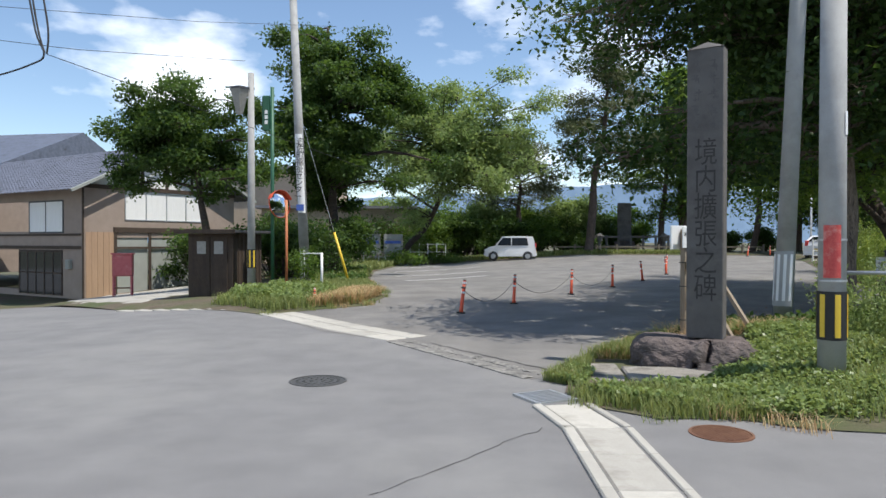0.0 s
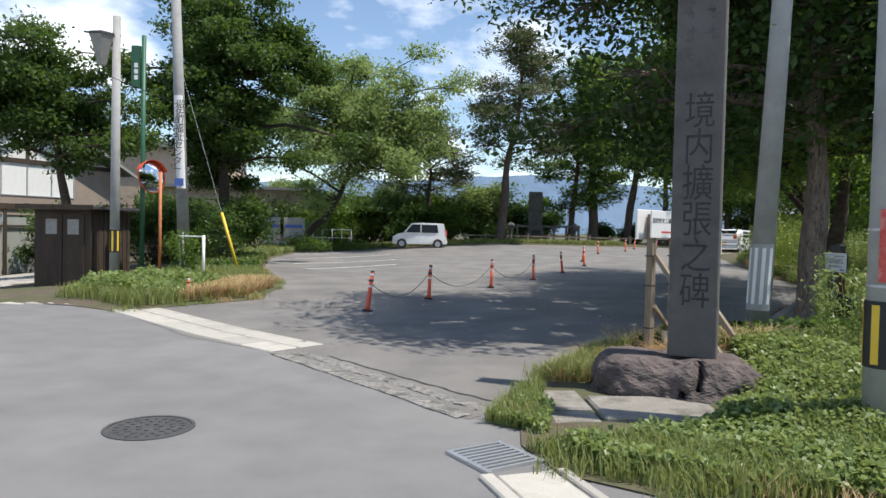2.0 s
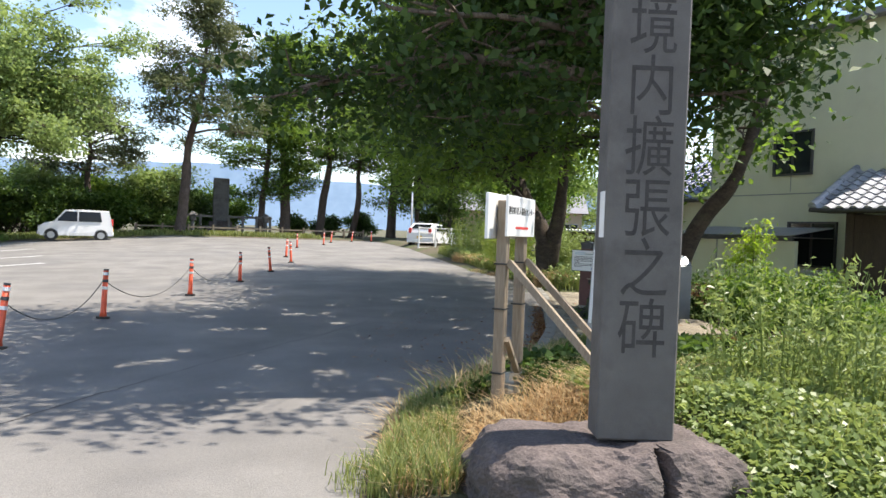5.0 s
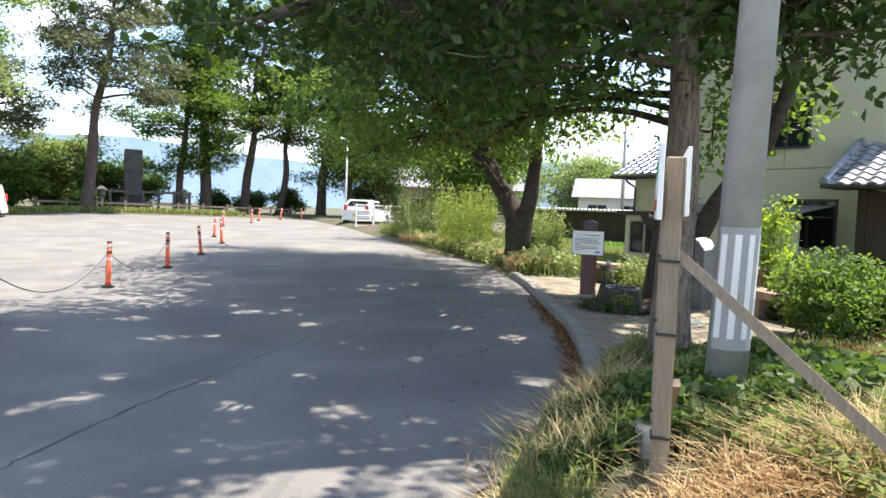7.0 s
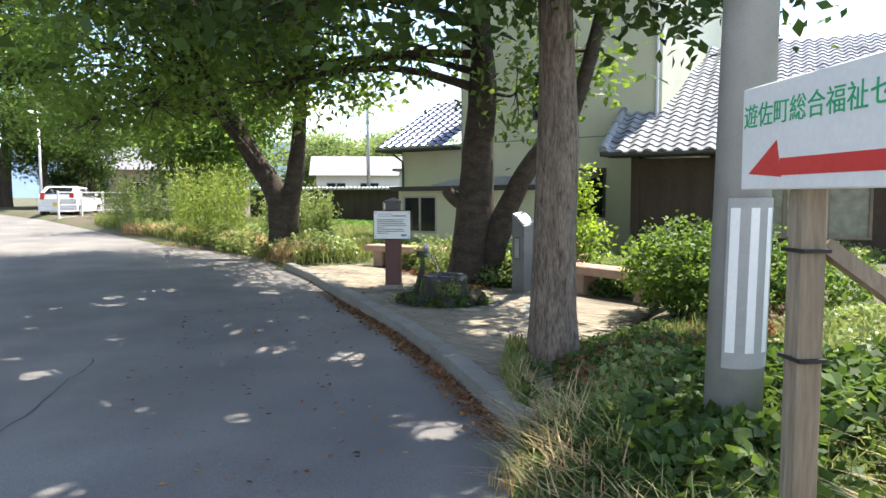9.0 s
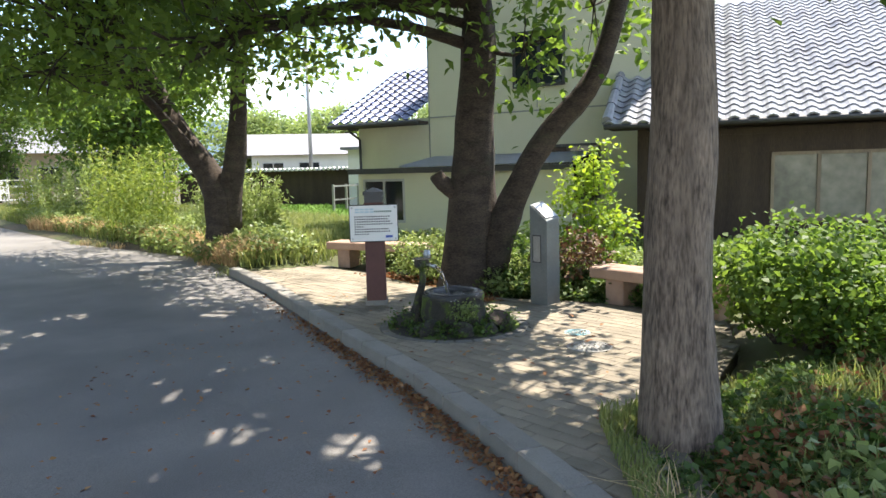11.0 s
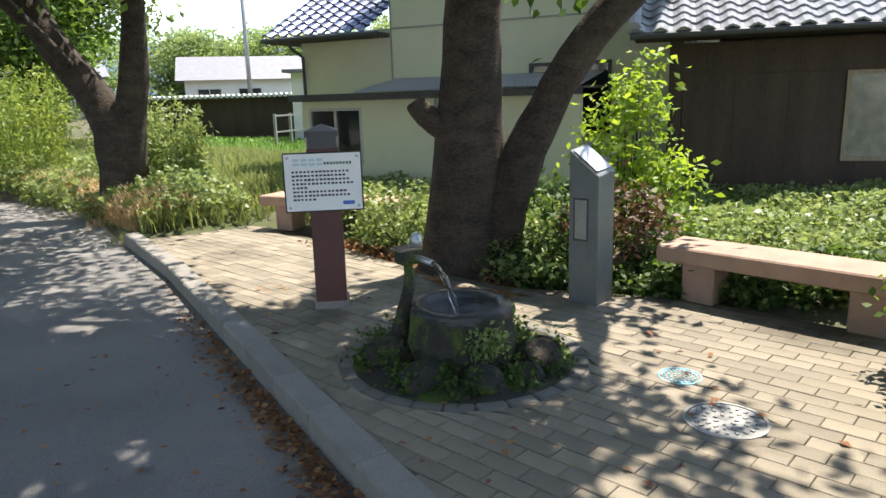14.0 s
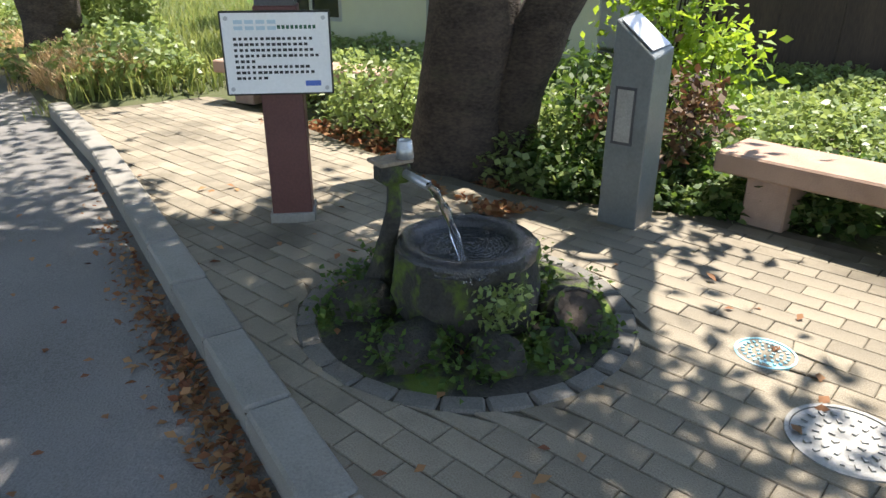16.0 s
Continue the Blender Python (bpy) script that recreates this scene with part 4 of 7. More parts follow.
wrap(far_pole, 0.35, 1.35, 0.173, WHITE_PAINT, "reflective_strip", "white reflective strip", 270, 284, LEAN_F)
wrap(far_pole, 2.55, 5.1, 0.165, WHITE_PAINT, "name_plate", "white plate with black vertical lettering", 225, 315, LEAN_F)
text("lettering", "遊佐町福祉センター", 0.26, TEXT_BLACK, far_pole, pose(-0.18, -0.185, 3.95, 90, 2.6, 0), vertical=True, spacing=0.85)
part("arrow", boxes((-0.28, -0.04, -0.178, -0.166, 2.62, 2.82)), TEXT_BLUE, far_pole, "blue arrow panel")

# ---- stele carving and details ----
bm = bmesh.new()
v0 = [bm.verts.new((sx * 0.225, sy * 0.115, 3.62)) for sx, sy in ((-1, -1), (1, -1), (1, 1), (-1, 1))]
tip = bm.verts.new((0, 0, 3.72))
for i in range(4):
    bm.faces.new((v0[i], v0[(i + 1) % 4], tip))
bm.faces.new(v0[::-1])
part("cap", bm, STELE_STONE, stele, "shallow pyramid cap of grey stone")
# the face is uncut: the shade in the grooves is painted as dark strokes
WORN = surf("worn_groove_shade", (0.085, 0.081, 0.078), (0.125, 0.12, 0.115), 0.9, 8, 120, 0.3)
CARVED = surf("carved_groove_shade", (0.035, 0.032, 0.03), (0.065, 0.06, 0.058), 0.9, 8, 120, 0.3)
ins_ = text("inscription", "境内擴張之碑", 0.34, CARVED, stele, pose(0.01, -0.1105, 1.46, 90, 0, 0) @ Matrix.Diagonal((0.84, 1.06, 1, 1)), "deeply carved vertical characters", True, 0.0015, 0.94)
for sx in (-0.10, 0.10):
    for k in range(5):
        z = 3.42 - k * 0.19
        rw = random.Random(k * 7 + int(sx * 100))
        strokes = []
        for q in range(8):
            cx, cz, w = sx + rw.uniform(-0.03, 0.03), z + rw.uniform(-0.06, 0.06), rw.uniform(0.015, 0.045)
            strokes.append((cx - w, cx + w, -0.112, -0.1075, cz - 0.007, cz + 0.007) if q % 2 else (cx - 0.007, cx + 0.007, -0.1115, -0.1075, cz - w, cz + w))
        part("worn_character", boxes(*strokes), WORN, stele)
part("paper_note", boxes((-0.2235, -0.2205, -0.09, 0.01, 1.14, 1.40)), WHITE_PAINT, stele, "small weathered paper note")

WEATHERED = surf("weathered_concrete", (0.19, 0.175, 0.15), (0.30, 0.28, 0.245), 0.9, 3, 60, 0.6, stain=(0.11, 0.10, 0.08), stain_scale=2.5, stain_at=(0.5, 0.68))
plinth = thing("concrete_plinth", pose(2.78, 8.1, 0, 0, 0, -6), "cracked pale concrete plinth under the boulder", "plinth")
part("front_slab", boxes((-0.62, 0.72, -0.38, 0.35, -0.1, 0.075), bevel=0.02), WEATHERED, plinth)
part("side_slab", boxes((-1.15, -0.64, -0.05, 0.6, -0.1, 0.06), bevel=0.02), WEATHERED, plinth)
part("broken_slab", boxes((-1.05, -0.64, -0.4, -0.08, -0.1, 0.04), bevel=0.02), WEATHERED, plinth)

# covers in the street
def cover(name, m, r, material, label, pattern="ring"):
    ob = thing(name, m, label, "manhole cover")
    part("frame", ring(bmesh.new(), r * 0.92, r, -0.04, 0.008, 40), material, ob)
    part("lid", disc(bmesh.new(), r * 0.905, -0.04, 0.004, 40), material, ob)
    bm = bmesh.new()
    if pattern == "bars":
        for k in range(-6, 7):
            w = math.sqrt(max(0, (r * 0.85) ** 2 - (k * r * 0.13) ** 2))
            box(bm, k * r * 0.13 - r * 0.04, k * r * 0.13 + r * 0.04, -w, w, 0.004, 0.010)
    else:
        for q in (0.25, 0.5, 0.72):
            n = int(q * 30)
            for k in range(n):
                a = 2 * math.pi * k / n + q
                box(bm, -r * 0.055, r * 0.055, -r * 0.035, r * 0.035, 0.004, 0.010, m=Matrix.Rotation(a, 4, "Z") @ Matrix.Translation((q * r, 0, 0)))
    part("relief", bm, material, ob)["kind"] = "stuff"
    return ob


cover("manhole_cover", pose(-1.44, 7.93, 0.0), 0.33, IRON, "dark cast-iron manhole cover in the street")
cover("manhole_cover", pose(2.33, 5.75, 0.0, 0, 0, 8), 0.26, RUST, "rusty ribbed manhole cover in the pavement", "bars")
grate = thing("drain_grate", pose(1.05, 7.05, 0.012, 0, 0, 25), "grey steel drain grate at the corner", "drain grate")
for k in range(9):
    part("bar", boxes((-0.20, 0.20, -0.22 + k * 0.055, -0.195 + k * 0.055, -0.03, 0.012)), STEEL, grate)
part("frame", boxes((-0.24, -0.2, -0.25, 0.25, -0.03, 0.012), (0.2, 0.24, -0.25, 0.25, -0.03, 0.012)), STEEL, grate)
# no real hollow: a black sheet stands in for the darkness below the bars
part("pit", boxes((-0.2, 0.2, -0.25, 0.25, -0.05, -0.035)), BLACK, grate)

# ---- signboard on timber posts ----
board_sign = thing("direction_sign", pose(3.78, 10.34, 0.1, 0, 0, -147.2), "white direction sign with green lettering on braced timber posts", "sign")
# local x runs along the panels, local y towards the street
for px in (-0.243, 0.243):
    for h in (-0.022, 0.022):
        part("post", boxes((px + h - 0.021, px + h + 0.021, -0.04, 0.045, -0.25, 1.7), bevel=0.008), TIMBER, board_sign)
    for z in (0.35, 0.85, 1.2):
        part("wire_tie", boxes((px - 0.06, px + 0.06, -0.047, 0.047, z, z + 0.012)), BLACK, board_sign, "rusty wire tie")
part("panel", boxes((-0.51, 0.47, -0.075, -0.05, 1.40, 1.75), bevel=0.004), WHITE_PAINT, board_sign, "white panel facing the car park")
part("panel", boxes((-0.40, 0.36, 0.05, 0.07, 1.42, 1.74), bevel=0.004), WHITE_PAINT, board_sign, "white panel facing the street")
text("lettering", "遊佐町総合福祉センター", 0.087, TEXT_GREEN, board_sign, pose(-0.02, -0.0765, 1.645, 90, 0, 0), "green lettering", depth=0.001)
text("lettering", "遊佐町老人福祉センター", 0.066, TEXT_BLACK, board_sign, pose(-0.02, 0.0715, 1.62, 90, 0, 180), "black lettering", depth=0.001)
part("red_line", boxes((-0.2, 0.15, 0.07, 0.0715, 1.48, 1.50)), TEXT_RED, board_sign)
bm = bmesh.new()
box(bm, -0.28, 0.37, -0.0765, -0.0752, 1.445, 1.50)
q = [bm.verts.new((x, y, z)) for y in (-0.0765, -0.0752) for x, z in ((-0.46, 1.455), (-0.27, 1.44), (-0.30, 1.56))]
bm.faces.new(q[:3])
bm.faces.new(q[5:2:-1])
part("arrow", bm, TEXT_RED, board_sign, "red arrow pointing to the centre")
for px in (-0.243, 0.243):
    d = Vector((0.55, 1.15, -1.0))
    part("brace", tube(bmesh.new(), [Vector((px, 0.06, 1.22)), Vector((px, 0.06, 1.22)) + d], [0.036, 0.036], 4), TIMBER, board_sign)
part("cross_brace", tube(bmesh.new(), [(-0.243, 0.02, 0.25), (0.243, 0.06, 0.62)], [0.03, 0.03], 4), TIMBER, board_sign)
part("can", rod((-0.243, -0.02, -0.05), (-0.243, -0.02, 0.28), 0.095, 0.095, 14), STEEL, board_sign, "rusty tin sleeve")

# ---- bollards with a chain ----
def bollard(m, label):
    ob = thing("bollard", m, label, "bollard", "orange bollards across the car park")
    part("base", disc(bmesh.new(), 0.10, 0, 0.035, 24), BLACK, ob, "black rubber base")
    part("post", tube(bmesh.new(), [(0, 0, 0.03), (0, 0, 0.1), (0, 0, 0.74)], [0.055, 0.042, 0.036], 16), ORANGE, ob, smooth=True)
    for z in (0.45, 0.56, 0.67):
        part("reflective_band", ring(bmesh.new(), 0.035, 0.042, z, z + 0.045, 16), WHITE_PAINT if z != 0.56 else CAP_GREY, ob, "reflective band")
    part("cap", disc(bmesh.new(), 0.038, 0.74, 0.765, 16), CAP_GREY, ob, "dark cap")
    part("eye", ring(bmesh.new(), 0.012, 0.02, 0.62, 0.63, 8), STEEL, ob)
    return ob


BOLS = [(0.40, 15.43, 8), (1.82, 17.7, 3), (3.84, 20.6, 2), (5.75, 23.35, 0), (7.6, 26.2, -9), (9.6, 29.6, -5), (10.5, 32.4, 5), (13.9, 39.6, 0), (17.0, 43.2, 4), (18.9, 46.3, 10), (21.3, 48.2, 14), (23.4, 49.3, 2)]
first = bollard(pose(0, 0, 0), "orange plastic bollard with reflective bands, slightly leaning")
for k, (x, y, tilt) in enumerate(BOLS):
    m = pose(x, y, float(gz(x, y)) + 0.004, 0, tilt, 30)
    if k == 0:
        first.matrix_basis = m
    else:
        copy_thing(first, m)
for (x0, y0, _), (x1, y1, _) in zip(BOLS[:3], BOLS[1:4]):
    a, b = Vector((x0, y0, float(gz(x0, y0)) + 0.6)), Vector((x1, y1, float(gz(x1, y1)) + 0.6))
    ch = thing("chain", Matrix.Translation(a), "thin grey chain sagging between bollards", "chain", "chains between bollards")
    pts = [(b - a) * (k / 14) - Vector((0, 0, 0.42 * 4 * (k / 14) * (1 - k / 14))) for k in range(15)]
    part("links", tube(bmesh.new(), pts, [0.007] * 15, 5), IRON, ch)

mark = thing("parking_lines", pose(0, 0, 0), "worn white painted parking bay lines", "road marking", kind="structure")
for (x0, y0), (x1, y1) in (((-1.5, 28.0), (2.0, 31.2)), ((-2.2, 31.5), (2.2, 35.2)), ((-2.5, 36.0), (2.3, 40.5)), ((-2.6, 41.0), (2.6, 45.5))):
    d = Vector((x1 - x0, y1 - y0, 0))
    bm = bmesh.new()
    n = Vector((-d.y, d.x, 0)).normalized() * 0.06
    V = []
    for k in range(9):
        c = Vector((x0, y0, 0)) + d * k / 8
        V.append([bm.verts.new((q.x, q.y, float(gz(q.x, q.y)) + 0.009)) for q in (c - n, c + n)])
    for a, b in zip(V, V[1:]):
        bm.faces.new((a[0], b[0], b[1], a[1]))
    part("line", bm, WHITE_PAINT, mark)


# ---- cars ----
def car(m, label, L=3.6, H=1.68, W=1.6, hatch=False):
    ob = thing("parked_car", m, label, "car", "parked white cars")
    if hatch:
        prof = [(-L / 2, 0.45), (-L / 2 + 0.02, 0.75), (-L / 2 + 0.25, 0.92), (-0.75, 1.02), (0.05, H - 0.04), (1.2, H), (L / 2 - 0.1, 1.12), (L / 2, 0.9), (L / 2 - 0.02, 0.3), (-L / 2 + 0.1, 0.25)]
    else:
        prof = [(-L / 2, 0.45), (-L / 2 + 0.02, 0.72), (-L / 2 + 0.3, 0.92), (-L / 2 + 0.75, 1.02), (-0.55, H - 0.03), (0.3, H), (L / 2 - 0.22, H - 0.03), (L / 2 - 0.06, 1.0), (L / 2, 0.55), (L / 2 - 0.03, 0.28), (-L / 2 + 0.1, 0.25)]
    bm = bmesh.new()
    sides_ = []
    for y in (-1, -0.82, 0.82, 1):
        row = []
        for x, z in prof:
            t = max(0, (z - 0.95) / (H - 0.95))
            wy = y * W / 2 * (1 - 0.13 * t)
            row.append(bm.verts.new((x * (0.985 if abs(y) == 1 else 1), wy, z - (0.02 if abs(y) == 1 and z > 0.9 else 0))))
        sides_.append(row)
    for a, b in zip(sides_, sides_[1:]):
        for k in range(len(prof)):
            bm.faces.new((a[k], a[(k + 1) % len(prof)], b[(k + 1) % len(prof)], b[k]))
    bm.faces.new(sides_[0])
    bm.faces.new(sides_[-1][::-1])
    bmesh.ops.recalc_face_normals(bm, faces=bm.faces)
    part("body", bm, CAR_WHITE, ob)
    for s in (-1, 1):
        for x0, x1, xt0, xt1 in ((-0.95, 0.05, -0.5, 0.05), (0.12, 1.25, 0.12, 1.15)) if not hatch else ((-0.7, 0.25, -0.05, 0.25), (0.32, 1.3, 0.32, 1.1)):
            bm = bmesh.new()
            y0, y1 = s * (W / 2 * 0.985 + 0.004), s * (W / 2 * 0.895 + 0.006)
            q = [bm.verts.new(p) for p in ((x0, y0, 1.03), (x1, y0, 1.03), (xt1, y1, H - 0.12), (xt0, y1, H - 0.12))]
            f = bm.faces.new(q if s < 0 else q[::-1])
            bmesh.ops.solidify(bm, geom=[f], thickness=0.012)
            part("side_window", bm, GLASS_DARK, ob, "dark glass side window")
        for x in (-L / 2 + 0.62, L / 2 - 0.6):
            wm = Matrix.Translation((x, s * (W / 2 - 0.09), 0.29)) @ Matrix.Rotation(radians(90), 4, "X")
            wheel = part("wheel", disc(bmesh.new(), 0.18, -0.105, 0.105, 20), STEEL, ob, "silver wheel rim")
            wheel.matrix_basis = wm
            part("tyre", ring(bmesh.new(), 0.18, 0.29, -0.095, 0.095, 24), BLACK, wheel, "black tyre")
            part("wheel_arch", ring(bmesh.new(), 0.30, 0.335, -0.098, 0.098, 24), BLACK, wheel)
        part("mirror", boxes((-0.98, -0.86, s * W / 2 - 0.02, s * (W / 2 + 0.14), 1.02, 1.15), bevel=0.02) if s > 0 else boxes((-0.98, -0.86, -(W / 2 + 0.14), -W / 2 + 0.02, 1.02, 1.15), bevel=0.02), CAR_WHITE, ob)
        part("tail_light", boxes((L / 2 - 0.10, L / 2 + 0.005, min(s * 0.55, s * 0.74), max(s * 0.55, s * 0.74), 0.85, 1.2), bevel=0.02), TEXT_RED, ob, "red tail light")
        part("headlight", boxes((-L / 2 - 0.005, -L / 2 + 0.15, min(s * 0.45, s * 0.72), max(s * 0.45, s * 0.72), 0.62, 0.78), bevel=0.02), STEEL, ob, "clear headlight")
    bm = bmesh.new()
    fx0, fx1, fz1 = (-0.72, -0.02, H - 0.1) if hatch else (-L / 2 + 0.78, -0.6, H - 0.1)
    q = [bm.verts.new(p) for p in ((fx0 - 0.02, -0.66, 1.06), (fx0 - 0.02, 0.66, 1.06), (fx1, 0.58, fz1), (fx1, -0.58, fz1))]
    f = bm.faces.new(q[::-1])
    bmesh.ops.solidify(bm, geom=[f], thickness=0.02)
    part("windscreen", bm, GLASS_DARK, ob, "dark windscreen")
    bm = bmesh.new()
    q = [bm.verts.new(p) for p in ((L / 2 - 0.055, -0.62, 1.06), (L / 2 - 0.055, 0.62, 1.06), (L / 2 - 0.19, 0.56, H - 0.14), (L / 2 - 0.19, -0.56, H - 0.14))] if not hatch else [bm.verts.new(p) for p in ((L / 2 - 0.1, -0.6, 1.16), (L / 2 - 0.1, 0.6, 1.16), (1.32, 0.54, H - 0.06), (1.32, -0.54, H - 0.06))]
    f = bm.faces.new(q)
    bmesh.ops.solidify(bm, geom=[f], thickness=-0.02)
    part("rear_window", bm, GLASS_DARK, ob, "dark rear window")
    for x0, x1 in ((-L / 2 - 0.03, -L / 2 + 0.1), (L / 2 - 0.1, L / 2 + 0.03)):
        part("bumper", boxes((x0, x1, -W / 2 + 0.08, W / 2 - 0.08, 0.3, 0.51), bevel=0.03), CAR_WHITE, ob)
    part("number_plate", boxes((L / 2 + 0.03, L / 2 + 0.04, -0.17, 0.17, 0.55, 0.72)), YELLOW, ob, "number plate")
    return ob


car(pose(4.75, 48.6, float(gz(4.75, 48.6)), 0, 0, -6), "white compact minivan parked at the far side of the car park")
car(pose(24.2, 42.8, float(gz(24.2, 42.8)) + 0.02, 0, 0, -143), "white hatchback behind the slatted fence", 4.0, 1.5, 1.7, True)

# ---- rest area ----
def plaza_z(x, y):
    return 0.06 + 0.09 * min(1.0, max(0.0, (x - 5.6) / 2.6))


PALE_BLUE = surf("pale_blue_ink", (0.42, 0.55, 0.62), (0.5, 0.62, 0.68), 0.6, 5, 60, 0)
info = thing("information_post", pose(10.25, 15.73, PLAZA_Z + 0.03, 0, 0, 24), "dark red square post carrying a white information board", "information board")
part("post", boxes((-0.11, 0.11, -0.11, 0.11, 0, 1.14), bevel=0.006), DARK_RED, info)
part("collar", boxes((-0.10, 0.10, -0.10, 0.10, 1.14, 1.22)), CAP_GREY, info)
bm = boxes((-0.115, 0.115, -0.115, 0.115, 1.22, 1.26))
v0 = [bm.verts.new((sx * 0.115, sy * 0.115, 1.262)) for sx, sy in ((-1, -1), (1, -1), (1, 1), (-1, 1))]
tip = bm.verts.new((0, 0, 1.31))
for i in range(4):
    bm.faces.new((v0[i], v0[(i + 1) % 4], tip))
part("cap", bm, CAP_GREY, info, "dark pointed cap")
part("footing", boxes((-0.125, 0.125, -0.125, 0.125, -0.06, 0.025), bevel=0.005), KERB_STONE, info)
panel = part("board", boxes((-0.145, -0.125, -0.275, 0.275, 0.70, 1.12), bevel=0.004), BLACK, info, "dark board frame")
part("board_face", boxes((-0.149, -0.1465, -0.265, 0.265, 0.71, 1.11)), WHITE_PAINT, panel, "white printed face")
for sy in (-0.24, 0.24):
    for z in (0.735, 1.085):
        o = part("screw", disc(bmesh.new(), 0.011, 0, 0.008, 12), STEEL, panel)
        o.matrix_basis = pose(-0.149, sy, z, 0, -90, 0)
part("title", boxes(*[(-0.1505, -0.149, 0.205 - 0.055 * k - 0.043, 0.205 - 0.055 * k, 1.028 + 0.03 * q, 1.046 + 0.03 * q) for k in range(4) for q in (0, 1)]), PALE_BLUE, panel, "pale blue title")
part("subtitle", boxes(*[(-0.1505, -0.149, -0.20 + 0.022 * k, -0.185 + 0.022 * k, 1.032, 1.05) for k in range(9)]), GREEN_PAINT, panel)
rt = random.Random(4)
for k in range(8):
    z = 0.985 - k * 0.028
    n = (15, 14, 15, 16, 4, 14, 15, 6)[k]
    part("text_line", boxes(*[(-0.1503, -0.149, 0.215 - 0.027 * i - rt.uniform(0.014, 0.022), 0.215 - 0.027 * i, z - 0.007, z + 0.007) for i in range(n)]), TEXT_BLACK, panel)
part("blue_mark", boxes((-0.1505, -0.149, -0.21, -0.13, 0.745, 0.772)), TEXT_BLUE, panel, "small blue mark")

mon = thing("guide_terminal", pose(10.74, 13.87, PLAZA_Z + 0.02, 0, 0, -22) @ Matrix.Diagonal((0.88, 0.88, 1, 1)), "grey steel pillar with a slanted top beside the bench", "pillar")
bm = bmesh.new()
q = [(-0.14, -0.13), (0.14, -0.13), (0.14, 0.13), (-0.14, 0.13)]
lo = [bm.verts.new((x, y, -0.06)) for x, y in q]
hi = [bm.verts.new((x, y, 0.98 + (0.11 if y > 0 else -0.07) + (0.03 if x > 0 else 0))) for x, y in q]
for i in range(4):
    bm.faces.new((lo[i], lo[(i + 1) % 4], hi[(i + 1) % 4], hi[i]))
bm.faces.new(hi)
bm.faces.new(lo[::-1])
bmesh.ops.bevel(bm, geom=bm.edges[:], offset=0.006, segments=1, affect="EDGES")
part("body", bm, MON_STEEL, mon)
part("plate", boxes((-0.147, -0.142, -0.03, 0.075, 0.46, 0.74), bevel=0.002), PALE_IRON, mon, "pale recessed plate")
part("plate_frame", boxes((-0.1445, -0.1415, -0.045, 0.09, 0.445, 0.755)), CAP_GREY, mon)
o = part("top_plate", boxes((-0.12, 0.12, -0.125, 0.125, 0, 0.006)), STEEL, mon, "pale engraved top plate")
o.matrix_basis = pose(0, 0, 1.018, 34.5, 0, 0) @ pose(0, 0, 0.003, 0, -4, 0)


def bench(m, L, label):
    ob = thing("stone_bench", m, label, "bench", "stone benches")
    part("seat", boxes((0, 0.42, -L, 0, 0.30, 0.42), bevel=0.012), BENCH_STONE, ob)
    for y in (-0.42, -L + 0.2):
        part("leg", boxes((0.06, 0.36, y, y + 0.24, 0, 0.30), bevel=0.01), BENCH_STONE, ob)
    return ob


bench(pose(10.95, 13.42, PLAZA_Z - 0.03, 0, 0, -29), 1.72, "tan cast-stone bench on two block legs in the sun")
bench(pose(12.9, 17.98, PLAZA_Z - 0.012, 0, 0, -8), 1.86, "tan cast-stone bench behind the information post")

basin_c = (9.43, 14.48)
basin = thing("water_basin", pose(*basin_c, PLAZA_Z - 0.01) @ Matrix.Diagonal((0.9, 0.9, 0.97, 1)), "mossy round stone basin filled with rippling water", "basin")
part("bowl", revolve(bmesh.new(), [(0.30, -0.02), (0.345, 0.06), (0.355, 0.16), (0.325, 0.27), (0.335, 0.325), (0.315, 0.355), (0.265, 0.36), (0.24, 0.33), (0.22, 0.25), (0.15, 0.2), (0.02, 0.19)], 40, 0.10), MOSS, basin, smooth=True)
part("rim", revolve(bmesh.new(), [(0.333, 0.30), (0.33, 0.345), (0.30, 0.366), (0.262, 0.366), (0.236, 0.345), (0.228, 0.29)], 40, 0.05), WET_STONE, basin, "wet black stone rim", smooth=True)
part("water", disc(bmesh.new(), 0.236, 0.30, 0.322, 40), WATER, basin, "rippling dark water")
post = thing("spout_post", pose(9.42, 14.80, PLAZA_Z + 0.025, 0, 0, -40), "mossy timber spout post with a steel pipe", "water spout")
part("trunk", tube(bmesh.new(), smoothed([(-0.05, 0.10, -0.1), (-0.02, 0.05, 0.18), (0, 0.0, 0.40), (0, 0, 0.54)], 3), [0.10, 0.078, 0.06, 0.047, 0.038, 0.033, 0.03, 0.028, 0.028, 0.03], 12, wob=0.5), MOSS, post, "moss-covered stem", True)
part("head", boxes((-0.065, 0.065, -0.055, 0.055, 0.53, 0.615), bevel=0.015), MOSS, post)
part("top_board", boxes((-0.085, 0.07, -0.06, 0.06, 0.615, 0.632), bevel=0.004), TIMBER, post)
part("pipe", rod((0.03, -0.03, 0.575), (0.05, -0.20, 0.56), 0.019, 0.019, 14), STEEL, post, "short steel pipe", True)
cup = thing("steel_cup", pose(9.44, 14.75, PLAZA_Z + 0.657), "upturned ribbed steel cup on the spout post", "cup")
part("wall", revolve(bmesh.new(), [(0.0, 0.075), (0.028, 0.075), (0.031, 0.07), (0.033, 0.045), (0.035, 0.043), (0.035, 0.03), (0.037, 0.0), (0.034, 0.0)], 20), STEEL, cup, smooth=True)
